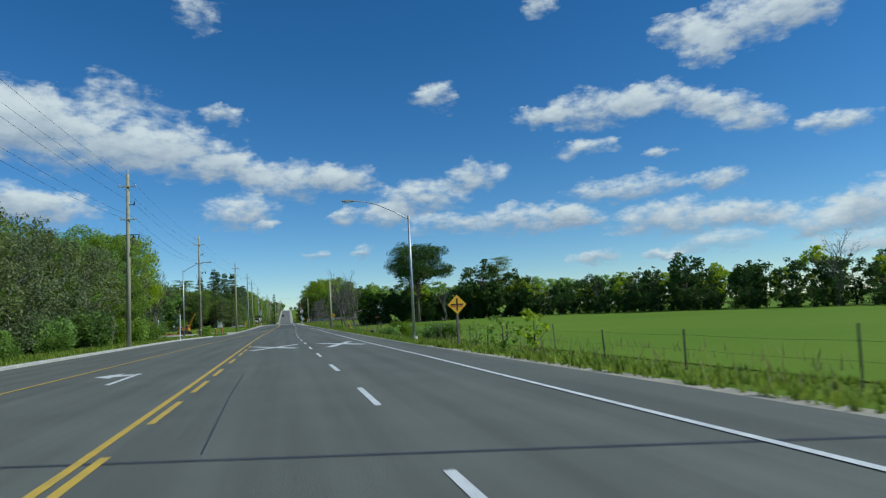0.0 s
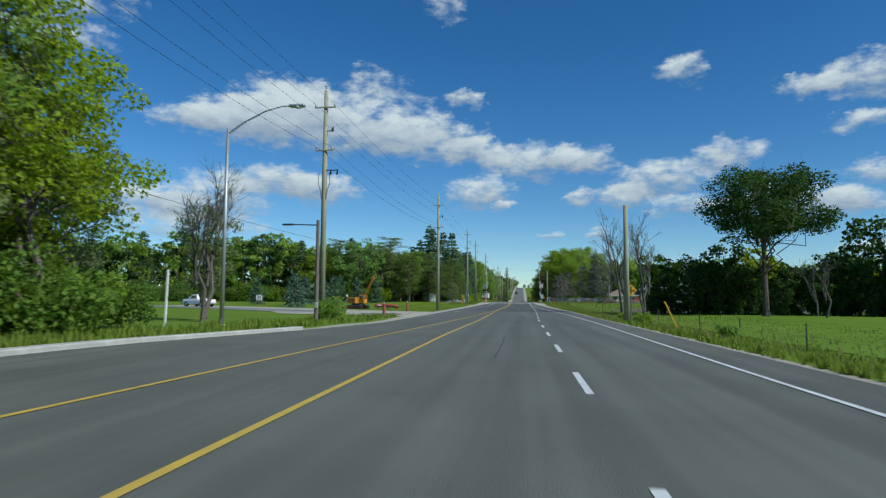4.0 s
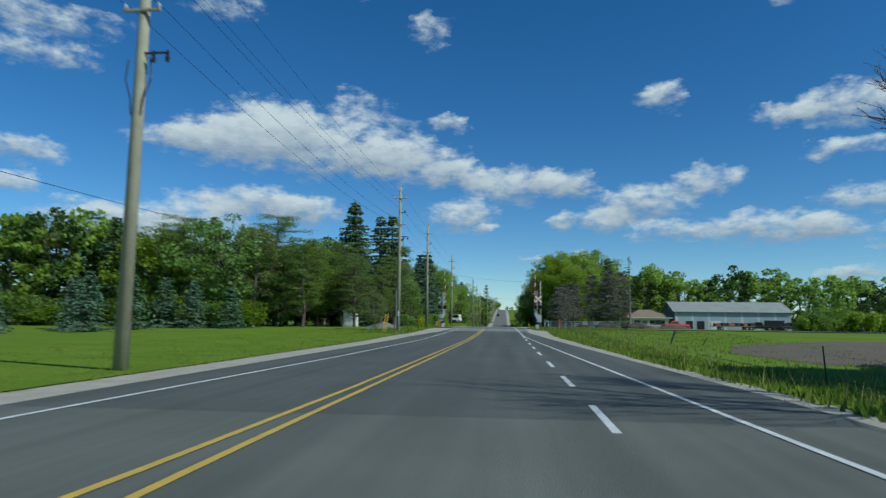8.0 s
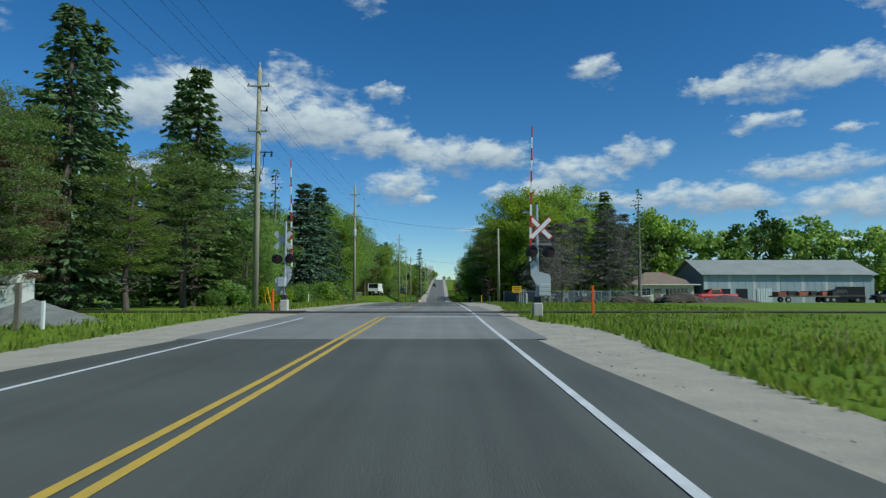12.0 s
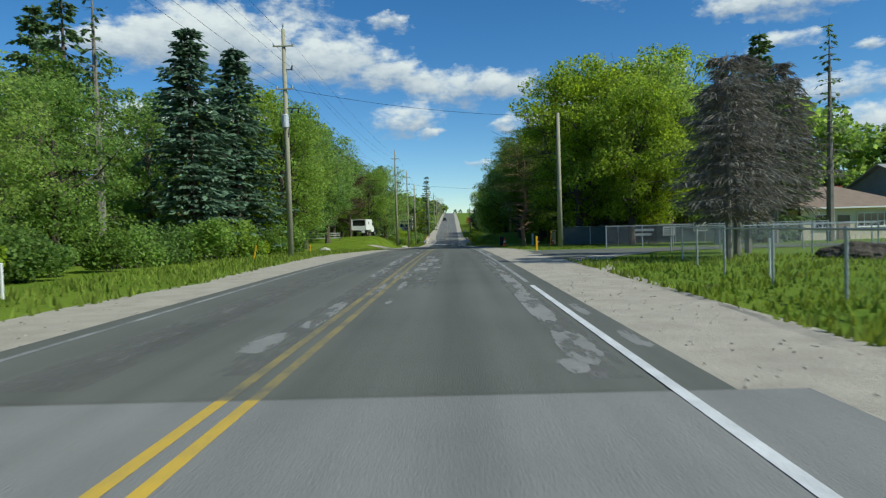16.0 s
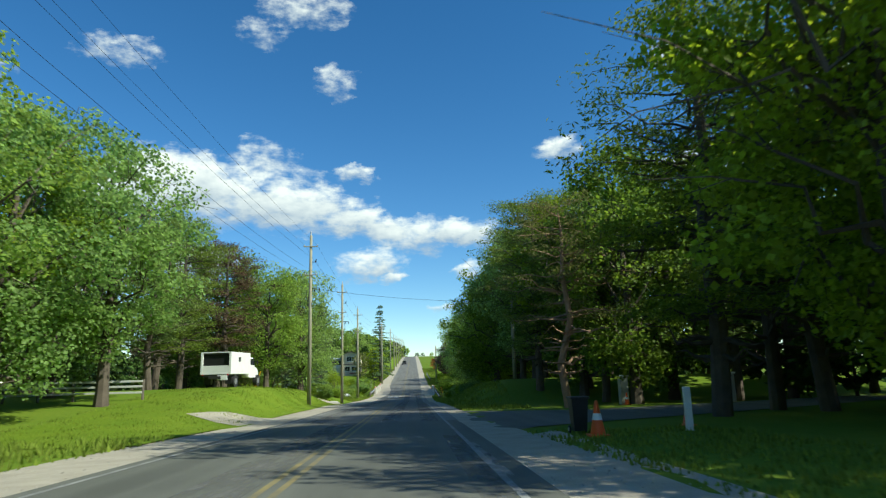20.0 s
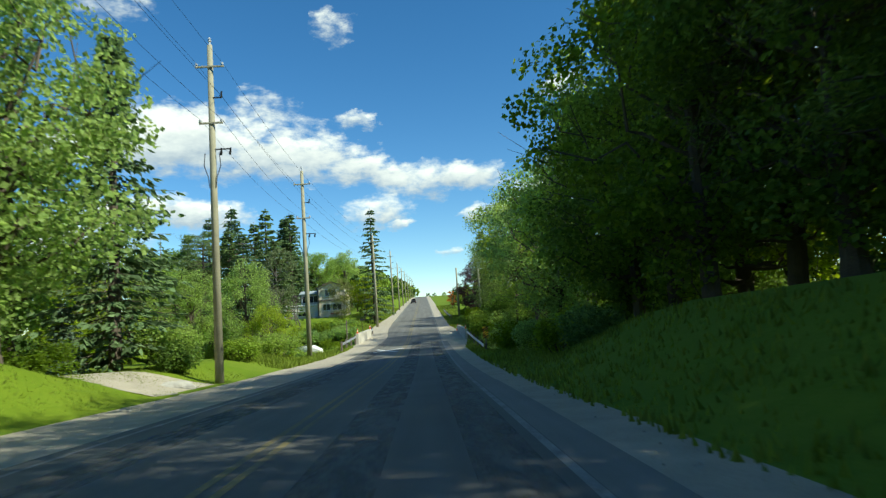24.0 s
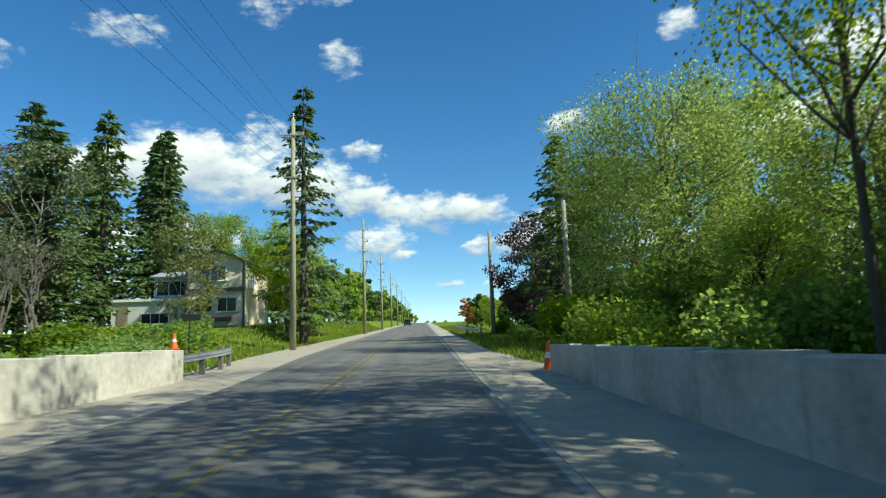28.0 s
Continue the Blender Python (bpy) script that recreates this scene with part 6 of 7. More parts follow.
stake(-9.35, 192.4, 4.4, .06, M_galv, "tall thin galvanised pipe beside the pole", "pipe", "marker posts")
stake(-8.8, 190.8, 2.1, .07, M_galv, "galvanised sign post seen edge-on", "sign post", "marker posts")
box_sign = box("road_sign", (.05, .5, .55), (-8.85, 190.75, gz(-8.8, 190.8) + 1.9), M_signal_grey)
tagged(box_sign, "grey sign plate seen edge-on from the road", "road sign", "road signs")
stake(-10.8, 199.8, 1.45, .16, M_weather, "pale weathered wooden post by the gravel pile")
stake(-10.4, 200.4, .9, .1, M_whitepaint, "short white marker post in the grass")
stake(-14.65, 90.5, 2.7, .1, M_whitepaint, "white wooden stake at the wood's edge", lean=1)
stake(-9.6, 75, 3.0, .09, M_whitepaint, "white wooden stake beside the kerb", lean=1)
stake(12.3, 107.6, 2.0, .09, M_sign_yellow, "yellow leaning guy-wire guard", lean=-24)
stake(9.5, 236.5, 1.0, .08, M_whitepaint, "short white marker post in the grass")
stake(-9.6, 236.2, .9, .07, M_whitepaint, "short white marker post in the grass")
stake(10.3, 289.3, 1.3, .2, M_whitepaint, "broad white marker post beside the drive")
stake(-14.4, 337.6, 1.9, .1, M_sign_yellow, "yellow plastic guy-wire guard", lean=18)
stake(7.2, 262.8, .95, .12, M_sign_yellow, "faded yellow bollard beside the drive")
# field fence: posts and two wires
py_ = [4, 10.4, 15.5, 20.5, 25.2, 30, 34, 38.2, 44, 50, 56, 62, 65.7, 70.7, 74, 79.2, 81, 88, 96, 104, 114, 124, 136, 148]
for k, y in enumerate(py_):
    stake(12.6 + .25 * math.sin(k * 2.1), y, 1.15 + .12 * math.sin(k * 1.7), .05, M_dark if k % 4 else M_weather, "thin dark metal fence post in the grass", "fence post", "field fence posts", 3 * math.sin(k * 1.3))
for zz in (.55, .95):
    for a, b in zip(py_, py_[1:]):
        wire((12.6, a, gz(12.6, a) + zz), (12.6, b, gz(12.6, b) + zz), .03, .003, 4)
# barrel in the verge
e = thing("barrel", 10.6, 68.1, gz(10.6, 68.1), "dark metal drum standing in the grass", "barrel")
bm = bmesh.new()
bm_cyl(bm, .18, .18, .52, None, 16)
for zz in (.17, .34):
    bm_cyl(bm, .19, .19, .03, Matrix.Translation((0, 0, zz)), 16)
part("drum", bm, M_dark, e)
bm = bmesh.new()
bm_cyl(bm, .187, .187, .03, Matrix.Translation((0, 0, .51)), 16)
part("lid", bm, M_galv, e)


def chain_fence(pts, h, label="galvanised chain-link fence with round posts"):
    x0, y0 = pts[0]
    e = thing("chain_fence", x0, y0, gz(x0, y0), label, "fence", "chain-link fences")
    o = Vector((x0, y0, gz(x0, y0)))
    P = [Vector((x, y, gz(x, y))) - o for x, y in pts]
    for p in P:
        rod("post", p, p + Vector((0, 0, h + .06)), .035, M_galv, e)
    for a, b in zip(P, P[1:]):
        rod("top_rail", a + Vector((0, 0, h)), b + Vector((0, 0, h)), .022, M_galv, e, seg=6)
        d = b - a
        L = d.length
        u = d / L
        s = Soup()
        st = .16
        k = -int(h / st)
        segs = []
        while k * st < L:
            for sg in (1, -1):
                t0, t1 = k * st, k * st + h
                z0, z1 = (0, h) if sg > 0 else (h, 0)
                c0, c1 = max(t0, 0), min(t1, L)
                if c1 > c0:
                    f0, f1 = (c0 - t0) / h, (c1 - t0) / h
                    segs.append((a + u * c0 + Vector((0, 0, z0 + (z1 - z0) * f0)), a + u * c1 + Vector((0, 0, z0 + (z1 - z0) * f1))))
            k += 1
        w = Vector((0, 0, .004))
        q = np.array([[tuple(p - w), tuple(q_ - w), tuple(q_ + w), tuple(p + w)] for p, q_ in segs])
        s.quads(q)
        part_me("wire_mesh", s.mesh("wire_mesh"), M_galv, e)
    return e


chain_fence([(8.4, 229), (8.6, 232), (8.8, 235), (9.0, 238), (9.6, 241.5), (10.6, 245.6), (13.5, 247.6), (17, 248), (20, 248.3)], 1.25)
chain_fence([(12.8, 253.3), (16, 253.3), (19.5, 253.3), (23, 253.3), (27, 253.3)], 1.3)
chain_fence([(11.6, 262.0), (14, 262.2), (16, 262.2), (19, 262.2), (22.5, 262.2), (26, 262.2)], 1.45)
# dark screened fence with banner by the service pole
e = thing("screen_fence", 11.6, 278.2, gz(11.6, 278.2), "dark screened mesh fence with round posts", "fence")
for k in range(7):
    rod("post", (k * 2.4, -.4 * k, 0), (k * 2.4, -.4 * k, 1.75), .045, M_galv, e)
    if k < 6:
        box("screen", (2.34, .015, 1.5), (k * 2.4 + 1.2, -.4 * k - .2, .9), M_screen, e, rz=-9.5)
        rod("top_rail", (k * 2.4, -.4 * k, 1.72), (k * 2.4 + 2.4, -.4 * k - .4, 1.72), .022, M_galv, e, seg=6)
e = thing("banner", 18.4, 276.7, gz(18.4, 276.7) + .2, "black banner with pale lettering bars tied to the fence", "banner")
box("cloth", (2.3, .02, 1.4), (0, 0, .72), M_black, e, rz=-9.5)
for k in range(2):
    box("text_bar", (1.8 - .4 * k, .008, .2), (0, -.03, 1.05 - .4 * k), M_signal_grey, e, rz=-9.5, bevel=.001)
for x, w, z1 in ((20.6, 1.0, .7), (23.2, 1.2, 1.0)):
    yb = 278.2 - (x - 11.6) / 6 - .12
    e = thing("notice_board", x, yb, gz(x, yb) + z1, "white notice board tied to the fence", "notice board", "notice boards", -9.5)
    box("board", (w, .02, .8), (0, 0, .4), M_whitepaint, e)
    for k in range(4):
        box("text_bar", (w * .75, .006, .045), (0, -.013, .15 + .16 * k), M_dark, e, bevel=.001)
stake(9.5, 272.0, 1.35, .06, M_sign_yellow, "thin yellow guy marker post in the grass", lean=5)
stake(14.7, 176.8, 1.2, .1, M_dark, "dark leaning fence post in the grass", "fence post", "field fence posts", 18)
stake(16.8, 176, .7, .06, M_dark, "short dark leaning stake in the grass", "fence post", "field fence posts", 35)
stake(16.8, 185, .9, .06, M_dark, "short dark leaning stake in the grass", "fence post", "field fence posts", 40)
stake(-10.0, 272.5, .75, .06, M_sign_yellow, "small yellow marker post in the grass")
stake(-10.3, 258.5, .9, .08, M_sign_yellow, "small yellow marker post in the grass", lean=12)
# pale boulder on the lawn edge
def rough_lump(name, x, y, w, d, h, mat, label, category, seed, sub=3, kind=""):
    bm = bmesh.new()
    bmesh.ops.create_icosphere(bm, subdivisions=sub, radius=1)
    r = random.Random(seed)
    off = [r.uniform(0, 6) for _ in range(6)]
    for v in bm.verts:
        c = v.co
        k = 1 + .16 * math.sin(3.1 * c.x + off[0]) * math.sin(2.7 * c.y + off[1]) + .1 * math.sin(7 * c.x + off[2]) * math.sin(6 * c.y + off[3]) + r.uniform(-.05, .05)
        v.co = Vector((c.x * w / 2 * k, c.y * d / 2 * k, max(c.z, -.25) * h * k))
    o = part(name, bm, mat)
    o.location = (x, y, gz(x, y))
    return tagged(o, label, category, kind=kind)


rough_lump("boulder", -11.6, 286.5, 1.3, .8, .42, M_concrete, "pale flat boulder at the lawn edge", "boulder", 3)
rough_lump("boulder", -8.7, 357.0, 1.6, .8, .3, M_concrete, "pale garden stone beside the drive", "boulder", 8)
for x, y, w, h, sd in ((20.5, 243, 4.5, .75, 4), (25.5, 244, 5, .95, 5), (16.5, 244, 2.6, .5, 6)):
    rough_lump("earth_heap", x, y, w, 3.2, h, M_soil, "heap of dark earth and brush behind the fence", "earth heap", sd, 4, "stuff")


# ---------------------------------------------------------------- vehicles
def wheel(parent, x, y, r=.36, w=.24):
    bm = bmesh.new()
    bm_cyl(bm, r, r, w, pose(-w / 2, 0, 0, 0, 90, 0), 18)
    t = part("tyre", bm, M_rubber, parent)
    t.location = (x, y, r)
    bm = bmesh.new()
    bm_cyl(bm, r * .55, r * .5, w + .02, pose(-w / 2 - .01, 0, 0, 0, 90, 0), 12)
    part("rim", bm, M_galv, t)
    return t


def loft_body(sections, parent, name, mat, label=""):
    """A body shell through cross sections (y, half width, z low, z high)."""
    bm = bmesh.new()
    rings = []
    for y, w, z0, z1 in sections:
        b = min(.09, (z1 - z0) * .25)
        prof = ((-w, z0), (-w * 1.0, z0 + (z1 - z0) * .6), (-w + b, z1), (w - b, z1), (w, z0 + (z1 - z0) * .6), (w, z0))
        rings.append([bm.verts.new((px, y, pz)) for px, pz in prof])
    for a, b in zip(rings, rings[1:]):
        for i in range(len(a)):
            j = (i + 1) % len(a)
            bm.faces.new((a[i], a[j], b[j], b[i]))
    bm.faces.new(rings[0][::-1])
    bm.faces.new(rings[-1])
    bmesh.ops.recalc_face_normals(bm, faces=bm.faces)
    return part(name, bm, mat, parent, label)


def pickup(x, y, rz, mat, label, bed=True):
    e = thing("pickup_truck" if bed else "car", x, y, gz(x, y) + .02, label, "pickup truck" if bed else "car", "parked vehicles", rz)
    loft_body(((-2.6, .9, .45, .95), (-2.5, .95, .4, 1.05), (2.3, .95, .4, 1.08), (2.65, .88, .45, .95)), e, "body", mat)
    loft_body(((-.6 if bed else -1.9, .8, 1.0, 1.1), (-.4 if bed else -1.4, .74, 1.05, 1.72), (.7, .74, 1.05, 1.75), (1.5, .82, 1.0, 1.1)), e, "cabin", mat)
    for s in (-1, 1):
        box("side_window", (.02, 1.0, .42), (s * .79, .25, 1.38), M_glass_dark, e)
        box("headlight", (.3, .06, .16), (s * .65, 2.62, .8), M_whitepaint, e)
        box("tail_light", (.12, .05, .3), (s * .86, -2.6, .8), M_red, e)
    box("windscreen", (1.35, .03, .62), (0, 1.16, 1.4), M_glass_dark, e, rx=-42)
    box("bumper", (1.8, .14, .2), (0, 2.7, .5), M_dark, e)
    box("bumper", (1.8, .14, .2), (0, -2.66, .5), M_galv, e)
    for sx in (-.85, .85):
        for yy in (-1.65, 1.65):
            wheel(e, sx, yy)
    return e


pickup(-44, 149, 65, M_whitepaint, "white pickup truck parked on the yard road")
pickup(-2.1, 575, 180, M_black, "dark car standing far up the road", False)
pickup(37.5, 263, 95, M_red, "red farm truck parked before the shed")
pickup(55, 265, 80, M_black, "dark old pickup parked before the shed")
pickup(66, 264, 100, M_dark, "dark van parked by the shed", False)
pickup(60.5, 262.5, 85, M_dark, "dark grey car parked by the shed", False)
pickup(73, 266, 70, M_whitepaint, "white pickup parked beside the bushes")

# flat trailer with scrap before the shed
e = thing("trailer", 49, 263, gz(49, 263), "low flat trailer loaded with dark scrap", "trailer", rz=0)
box("deck", (8, 2.2, .2), (0, 0, .8), M_weather, e)
for k in range(6):
    box("scrap", (1.1 + .2 * (k % 3), 1.6, .5 + .15 * (k % 2)), (-3.2 + k * 1.3, .1 * (k % 2), 1.15), M_dark if k % 2 else M_rust, e, rz=7 * k)
for sx in (-2.6, 2.4, 3.2):
    for sy in (-1, 1):
        t = wheel(e, sx, sy * .95)
        t.rotation_euler = (0, 0, radians(90))


def chip_truck(x, y, rz):
    e = thing("box_truck", x, y, gz(x, y), "white tree-service truck with an open-backed box, parked on the lawn", "truck", rz=rz)
    z0, z1, w = 1.05, 2.6, 1.16
    box("floor", (w * 2, 4.0, .12), (0, 2.0, z0), M_whitepaint, e)
    for s in (-1, 1):
        box("side_panel", (.07, 4.0, z1 - z0), (s * (w - .03), 2.0, (z0 + z1) / 2), M_whitepaint, e)
        box("rear_post", (.16, .12, z1 - z0), (s * (w - .08), .06, (z0 + z1) / 2), M_whitepaint, e)
        box("mud_flap", (.5, .03, .55), (s * .8, .5, .55), M_black, e)
    box("roof_panel", (w * 2, 4.0, .07), (0, 2.0, z1), M_whitepaint, e)
    box("front_panel", (w * 2, .07, z1 - z0), (0, 3.96, (z0 + z1) / 2), M_whitepaint, e)
    box("tailgate", (w * 1.9, .08, .55), (0, .05, z0 + .3), M_whitepaint, e)
    # black panel stands in for the shade inside the open-backed box
    box("rear_cover", (w * 1.8, .03, .85), (0, .16, z0 + 1.02), M_black, e, label="black panel painting the shade inside the open box")
    lg = box("logo_plate", (.01, .42, .34), (w + .012, 1.7, 2.1), M_dark, e, label="dark tree-shaped mark on the box side", bevel=.002)
    box("chassis", (.9, 6.6, .22), (0, 3.1, .75), M_dark, e)
    box("hitch_plate", (.75, .06, .35), (.55, -.05, .75), M_whitepaint, e)
    box("rear_bumper", (2.0, .1, .14), (0, 0, .88), M_black, e)
    loft_body(((4.1, 1.0, .75, 2.2), (4.4, 1.02, .7, 2.35), (5.3, 1.0, .7, 2.3), (5.75, .98, .7, 1.7)), e, "cab", M_whitepaint)
    loft_body(((5.7, .95, .75, 1.6), (6.7, .85, .75, 1.45), (6.9, .8, .8, 1.3)), e, "bonnet", M_whitepaint)
    for s in (-1, 1):
        box("side_window", (.02, .8, .5), (s * 1.02, 4.9, 1.95), M_glass_dark, e)
        box("mirror", (.08, .12, .35), (s * 1.22, 5.5, 1.9), M_black, e)
        box("tail_light", (.12, .04, .1), (s * .95, -.06, .95), M_red, e)
        for yy in (1.2, 6.1):
            wheel(e, s * .95, yy, .46, .3)
    box("windscreen", (1.6, .03, .65), (0, 5.62, 2.0), M_glass_dark, e, rx=-25)
    return e


chip_truck(-12.7, 318.6, -6)

# ---------------------------------------------------------------- yard: red bollards, excavator, pipe, sign
for x, y in ((-10.5, 119.1), (-10.6, 131.5)):
    e = thing("bollard", x, y, gz(x, y), "red-brown steel bollard at the yard drive", "bollard", "yard bollards")
    bm = bmesh.new()
    bm_cyl(bm, .13, .13, .95, None, 14)
    part("pipe", bm, M_rust, e, smooth=False)
    bm = bmesh.new()
    bm_cyl(bm, .14, .11, .05, Matrix.Translation((0, 0, .95)), 14)
    part("cap", bm, M_rust, e)
    box("reflector", (.09, .05, .13), (0, 0, 1.05), M_whitepaint, e, label="small white reflector")
fan("mulch", [(-8.6, 118.2), (-9.4, 120.4), (-11.2, 121), (-12.8, 120.2), (-12.6, 118.2), (-10.4, 117.4)], M_tie, .06, "dark mulch bed round the bollard", "mulch bed")
e = thing("excavator", -19.2, 143.5, gz(-19.2, 143.5), "old yellow-orange crawler crane with a raised lattice boom", "excavator", rz=-25)
for sy in (-.85, .85):
    t = box("track", (3.0, .5, .62), (0, sy, .33), M_dark, e, bevel=.2)
    for k in range(5):
        rod("roller", (-1.1 + k * .55, sy - .27, .3), (-1.1 + k * .55, sy + .27, .3), .18, M_rust, e, seg=10)
box("turntable", (1.6, 1.5, .25), (0, 0, .75), M_dark, e)
box("engine_housing", (1.7, 1.8, .95), (-.75, 0, 1.35), M_crane, e, bevel=.08)
box("cab", (1.0, .9, 1.35), (.55, .45, 1.55), M_crane, e, bevel=.06)
box("cab_window", (.7, .02, .6), (.6, -.01, 1.85), M_glass_dark, e)
box("cab_window", (.02, .65, .6), (1.06, .45, 1.85), M_glass_dark, e)
for k in range(7):
    box("grille_bar", (.06, .03, .6), (-1.4 + k * .2, -.92, 1.35), M_dark, e)
a0, a1 = Vector((1.0, -.35, 1.0)), Vector((3.0, -.2, 4.9))
for dx, dy in ((-.16, -.2), (.16, -.2), (-.16, .2), (.16, .2)):
    rod("boom_chord", a0 + Vector((dx, dy, 0)), a1 + Vector((dx * .4, dy * .4, 0)), .04, M_crane, e, seg=6)
for k in range(8):
    t, u = k / 8, (k + 1) / 8
    p, q = a0.lerp(a1, t), a0.lerp(a1, u)
    rod("boom_lacing", p + Vector((-.16, -.2, 0)) * (1 - .6 * t), q + Vector((.16, -.2, 0)) * (1 - .6 * u), .02, M_crane, e, seg=5)
    rod("boom_lacing", p + Vector((.16, .2, 0)) * (1 - .6 * t), q + Vector((-.16, .2, 0)) * (1 - .6 * u), .02, M_crane, e, seg=5)
box("boom_head", (.35, .3, .4), a1, M_crane, e, ry=25)
rod("hoist_cable", a1, (-1.2, 0, 2.0), .015, M_wire, e, seg=4)
e.scale = (.82, .82, .82)
e = thing("steel_pipe", -15.3, 141.5, gz(-15.3, 141.5), "red-brown steel pipeline length on low supports", "pipe")
s = Soup()
s.add(*tube_rows([(-1.9, 0, .75), (.8, 0, .75), (1.6, 0, .72), (2.1, -.1, .6), (2.5, -.2, .42)], [.32] * 5, 14))
part_me("pipe", s.mesh("pipe"), M_rust, e)
for sx in (-1.3, .6):
    box("support", (.2, .7, .5), (sx, 0, .22), M_weather, e)
for sx in (-1.0, .5, 1.0):
    rod("flange", (sx - .04, 0, .75), (sx + .04, 0, .75), .38, M_rust, e, seg=14)
box("label_plate", (.7, .02, .22), (-.9, -.33, .8), M_whitepaint, e, label="white plate on the pipe")
e.scale = (.68, .68, .68)
e = thing("flower_bed", -21.5, 139, gz(-21.5, 139), "low bed of red flowers on the lawn", "flower bed")
rngf = np.random.default_rng(3)
s = Soup()
c = np.stack([rngf.normal(0, .9, 400), rngf.normal(0, .35, 400), rngf.uniform(.12, .35, 400)], 1)
s.quads(leaf_quads(rngf, c, .12))
part_me("blossom", s.mesh("blossom"), M_red, e)
s = Soup()
c = np.stack([rngf.normal(0, .9, 300), rngf.normal(0, .35, 300), rngf.uniform(.02, .2, 300)], 1)
s.quads(leaf_quads(rngf, c, .16))
part_me("foliage", s.mesh("foliage"), M_leaf, e)
stake(-22, 148, 1.6, .07, M_weather, "thin wooden stake with a birdhouse on the lawn", "stake", "yard posts")
bh = box("birdhouse", (.2, .2, .3), (-22, 148, gz(-22, 148) + 1.72), M_whitepaint)
tagged(bh, "small white birdhouse on a thin stake", "birdhouse")
e = thing("yard_sign", -38, 156, gz(-38, 156), "white framed yard sign on two posts", "sign")
for sx in (-.5, .5):
    box("post", (.09, .09, 1.9), (sx, 0, .9), M_weather, e)
box("board", (.95, .05, .8), (0, -.03, 1.35), M_whitepaint, e)
for k in range(3):
    box("text_bar", (.6, .01, .07), (0, -.06, 1.15 + .2 * k), M_dark, e, bevel=.002)
# yard light on a wooden pole
e = thing("street_lamp", -10.6, 100.2, gz(-10.6, 100.2), "pale wooden light pole with an arm towards the yard", "street lamp", "street lamps")
rod("pole", (0, 0, 0), (0, 0, 6.2), .13, M_weather, e, .1, seg=10)
rod("arm", (0, 0, 5.9), (-1.6, 0, 5.95), .035, M_dark, e, seg=6)
box("lamp_head", (.7, .22, .1), (-1.9, 0, 5.95), M_dark, e)
box("meter_box", (.2, .12, .35), (.05, -.16, 1.0), M_signal_grey, e)
plant("bush1", -9.9, 101.2, 1.5)
# utility cabinet by the lawn
e = thing("utility_cabinet", -18.7, 211, gz(-18.7, 211), "pale grey utility cabinet at the edge of the lawn", "utility cabinet")
box("body", (1.8, 1.2, 1.9), (0, 0, 1.05), M_siding, e, bevel=.04)
box("roof", (1.95, 1.35, .12), (0, 0, 2.05), M_siding, e)
box("plinth", (1.9, 1.3, .15), (0, 0, .06), M_concrete, e)
for sx in (-.44, .44):
    d = box("door", (.82, .03, 1.6), (sx, -.61, 1.05), M_whitepaint, e)
    box("handle", (.03, .04, .18), (.3 * (1 if sx < 0 else -1), -.03, 0), M_dark, d)
# gravel heap
rngp = np.random.default_rng(12)
bm = bmesh.new()
bmesh.ops.create_grid(bm, x_segments=22, y_segments=22, size=1)
for v in bm.verts:
    r = math.hypot(v.co.x, v.co.y)
    v.co.z = max(0, 1 - r * 1.05) * .85 + rngp.uniform(-.05, .05) * (r < .95) - (.2 if r > .97 else 0)
    v.co.x *= 2.7
    v.co.y *= 2.2
hp = part("gravel_pile", bm, M_crushed, smooth=False)
hp.location = (-12.8, 203.6, gz(-12.8, 203.6))
tagged(hp, "heap of grey crushed stone in the grass", "gravel pile", kind="stuff")


# ---------------------------------------------------------------- buildings
def window_unit(parent, x, y, z, w, h, axis="x", panes=2, name="window"):
    wnd = box(name, (w, .06, h), (x, y, z), M_glass_dark, parent, rz=0 if axis == "x" else 90)
    for s in (-1, 1):
        box("frame", (.08, .1, h + .16), (s * (w / 2 + .04), 0, 0), M_whitepaint, wnd)
        box("frame", (w + .16, .1, .08), (0, 0, s * (h / 2 + .04)), M_whitepaint, wnd)
    for k in range(1, panes):
        box("mullion", (.06, .09, h), (-w / 2 + w * k / panes, 0, 0), M_whitepaint, wnd)
    box("sill", (w + .3, .16, .06), (0, -.04, -h / 2 - .1), M_whitepaint, wnd)
    return wnd


def gable_roof(parent, w, d, z, rise, over, mat, along="x", name="roof"):
    """Two slabs meeting in a ridge along x or y."""
    half = (d if along == "x" else w) / 2 + over
    L = (w if along == "x" else d) + over * 2
    sl = math.hypot(half, rise * half / (half - over))
    ang = math.degrees(math.atan2(rise, half - over))
    for s in (-1, 1):
        if along == "x":
            box(name, (L, sl, .14), (0, s * half / 2, z + rise / 2 - .03), mat, parent, rx=-s * ang)
        else:
            box(name, (sl, L, .14), (s * half / 2, 0, z + rise / 2 - .03), mat, parent, ry=s * ang)


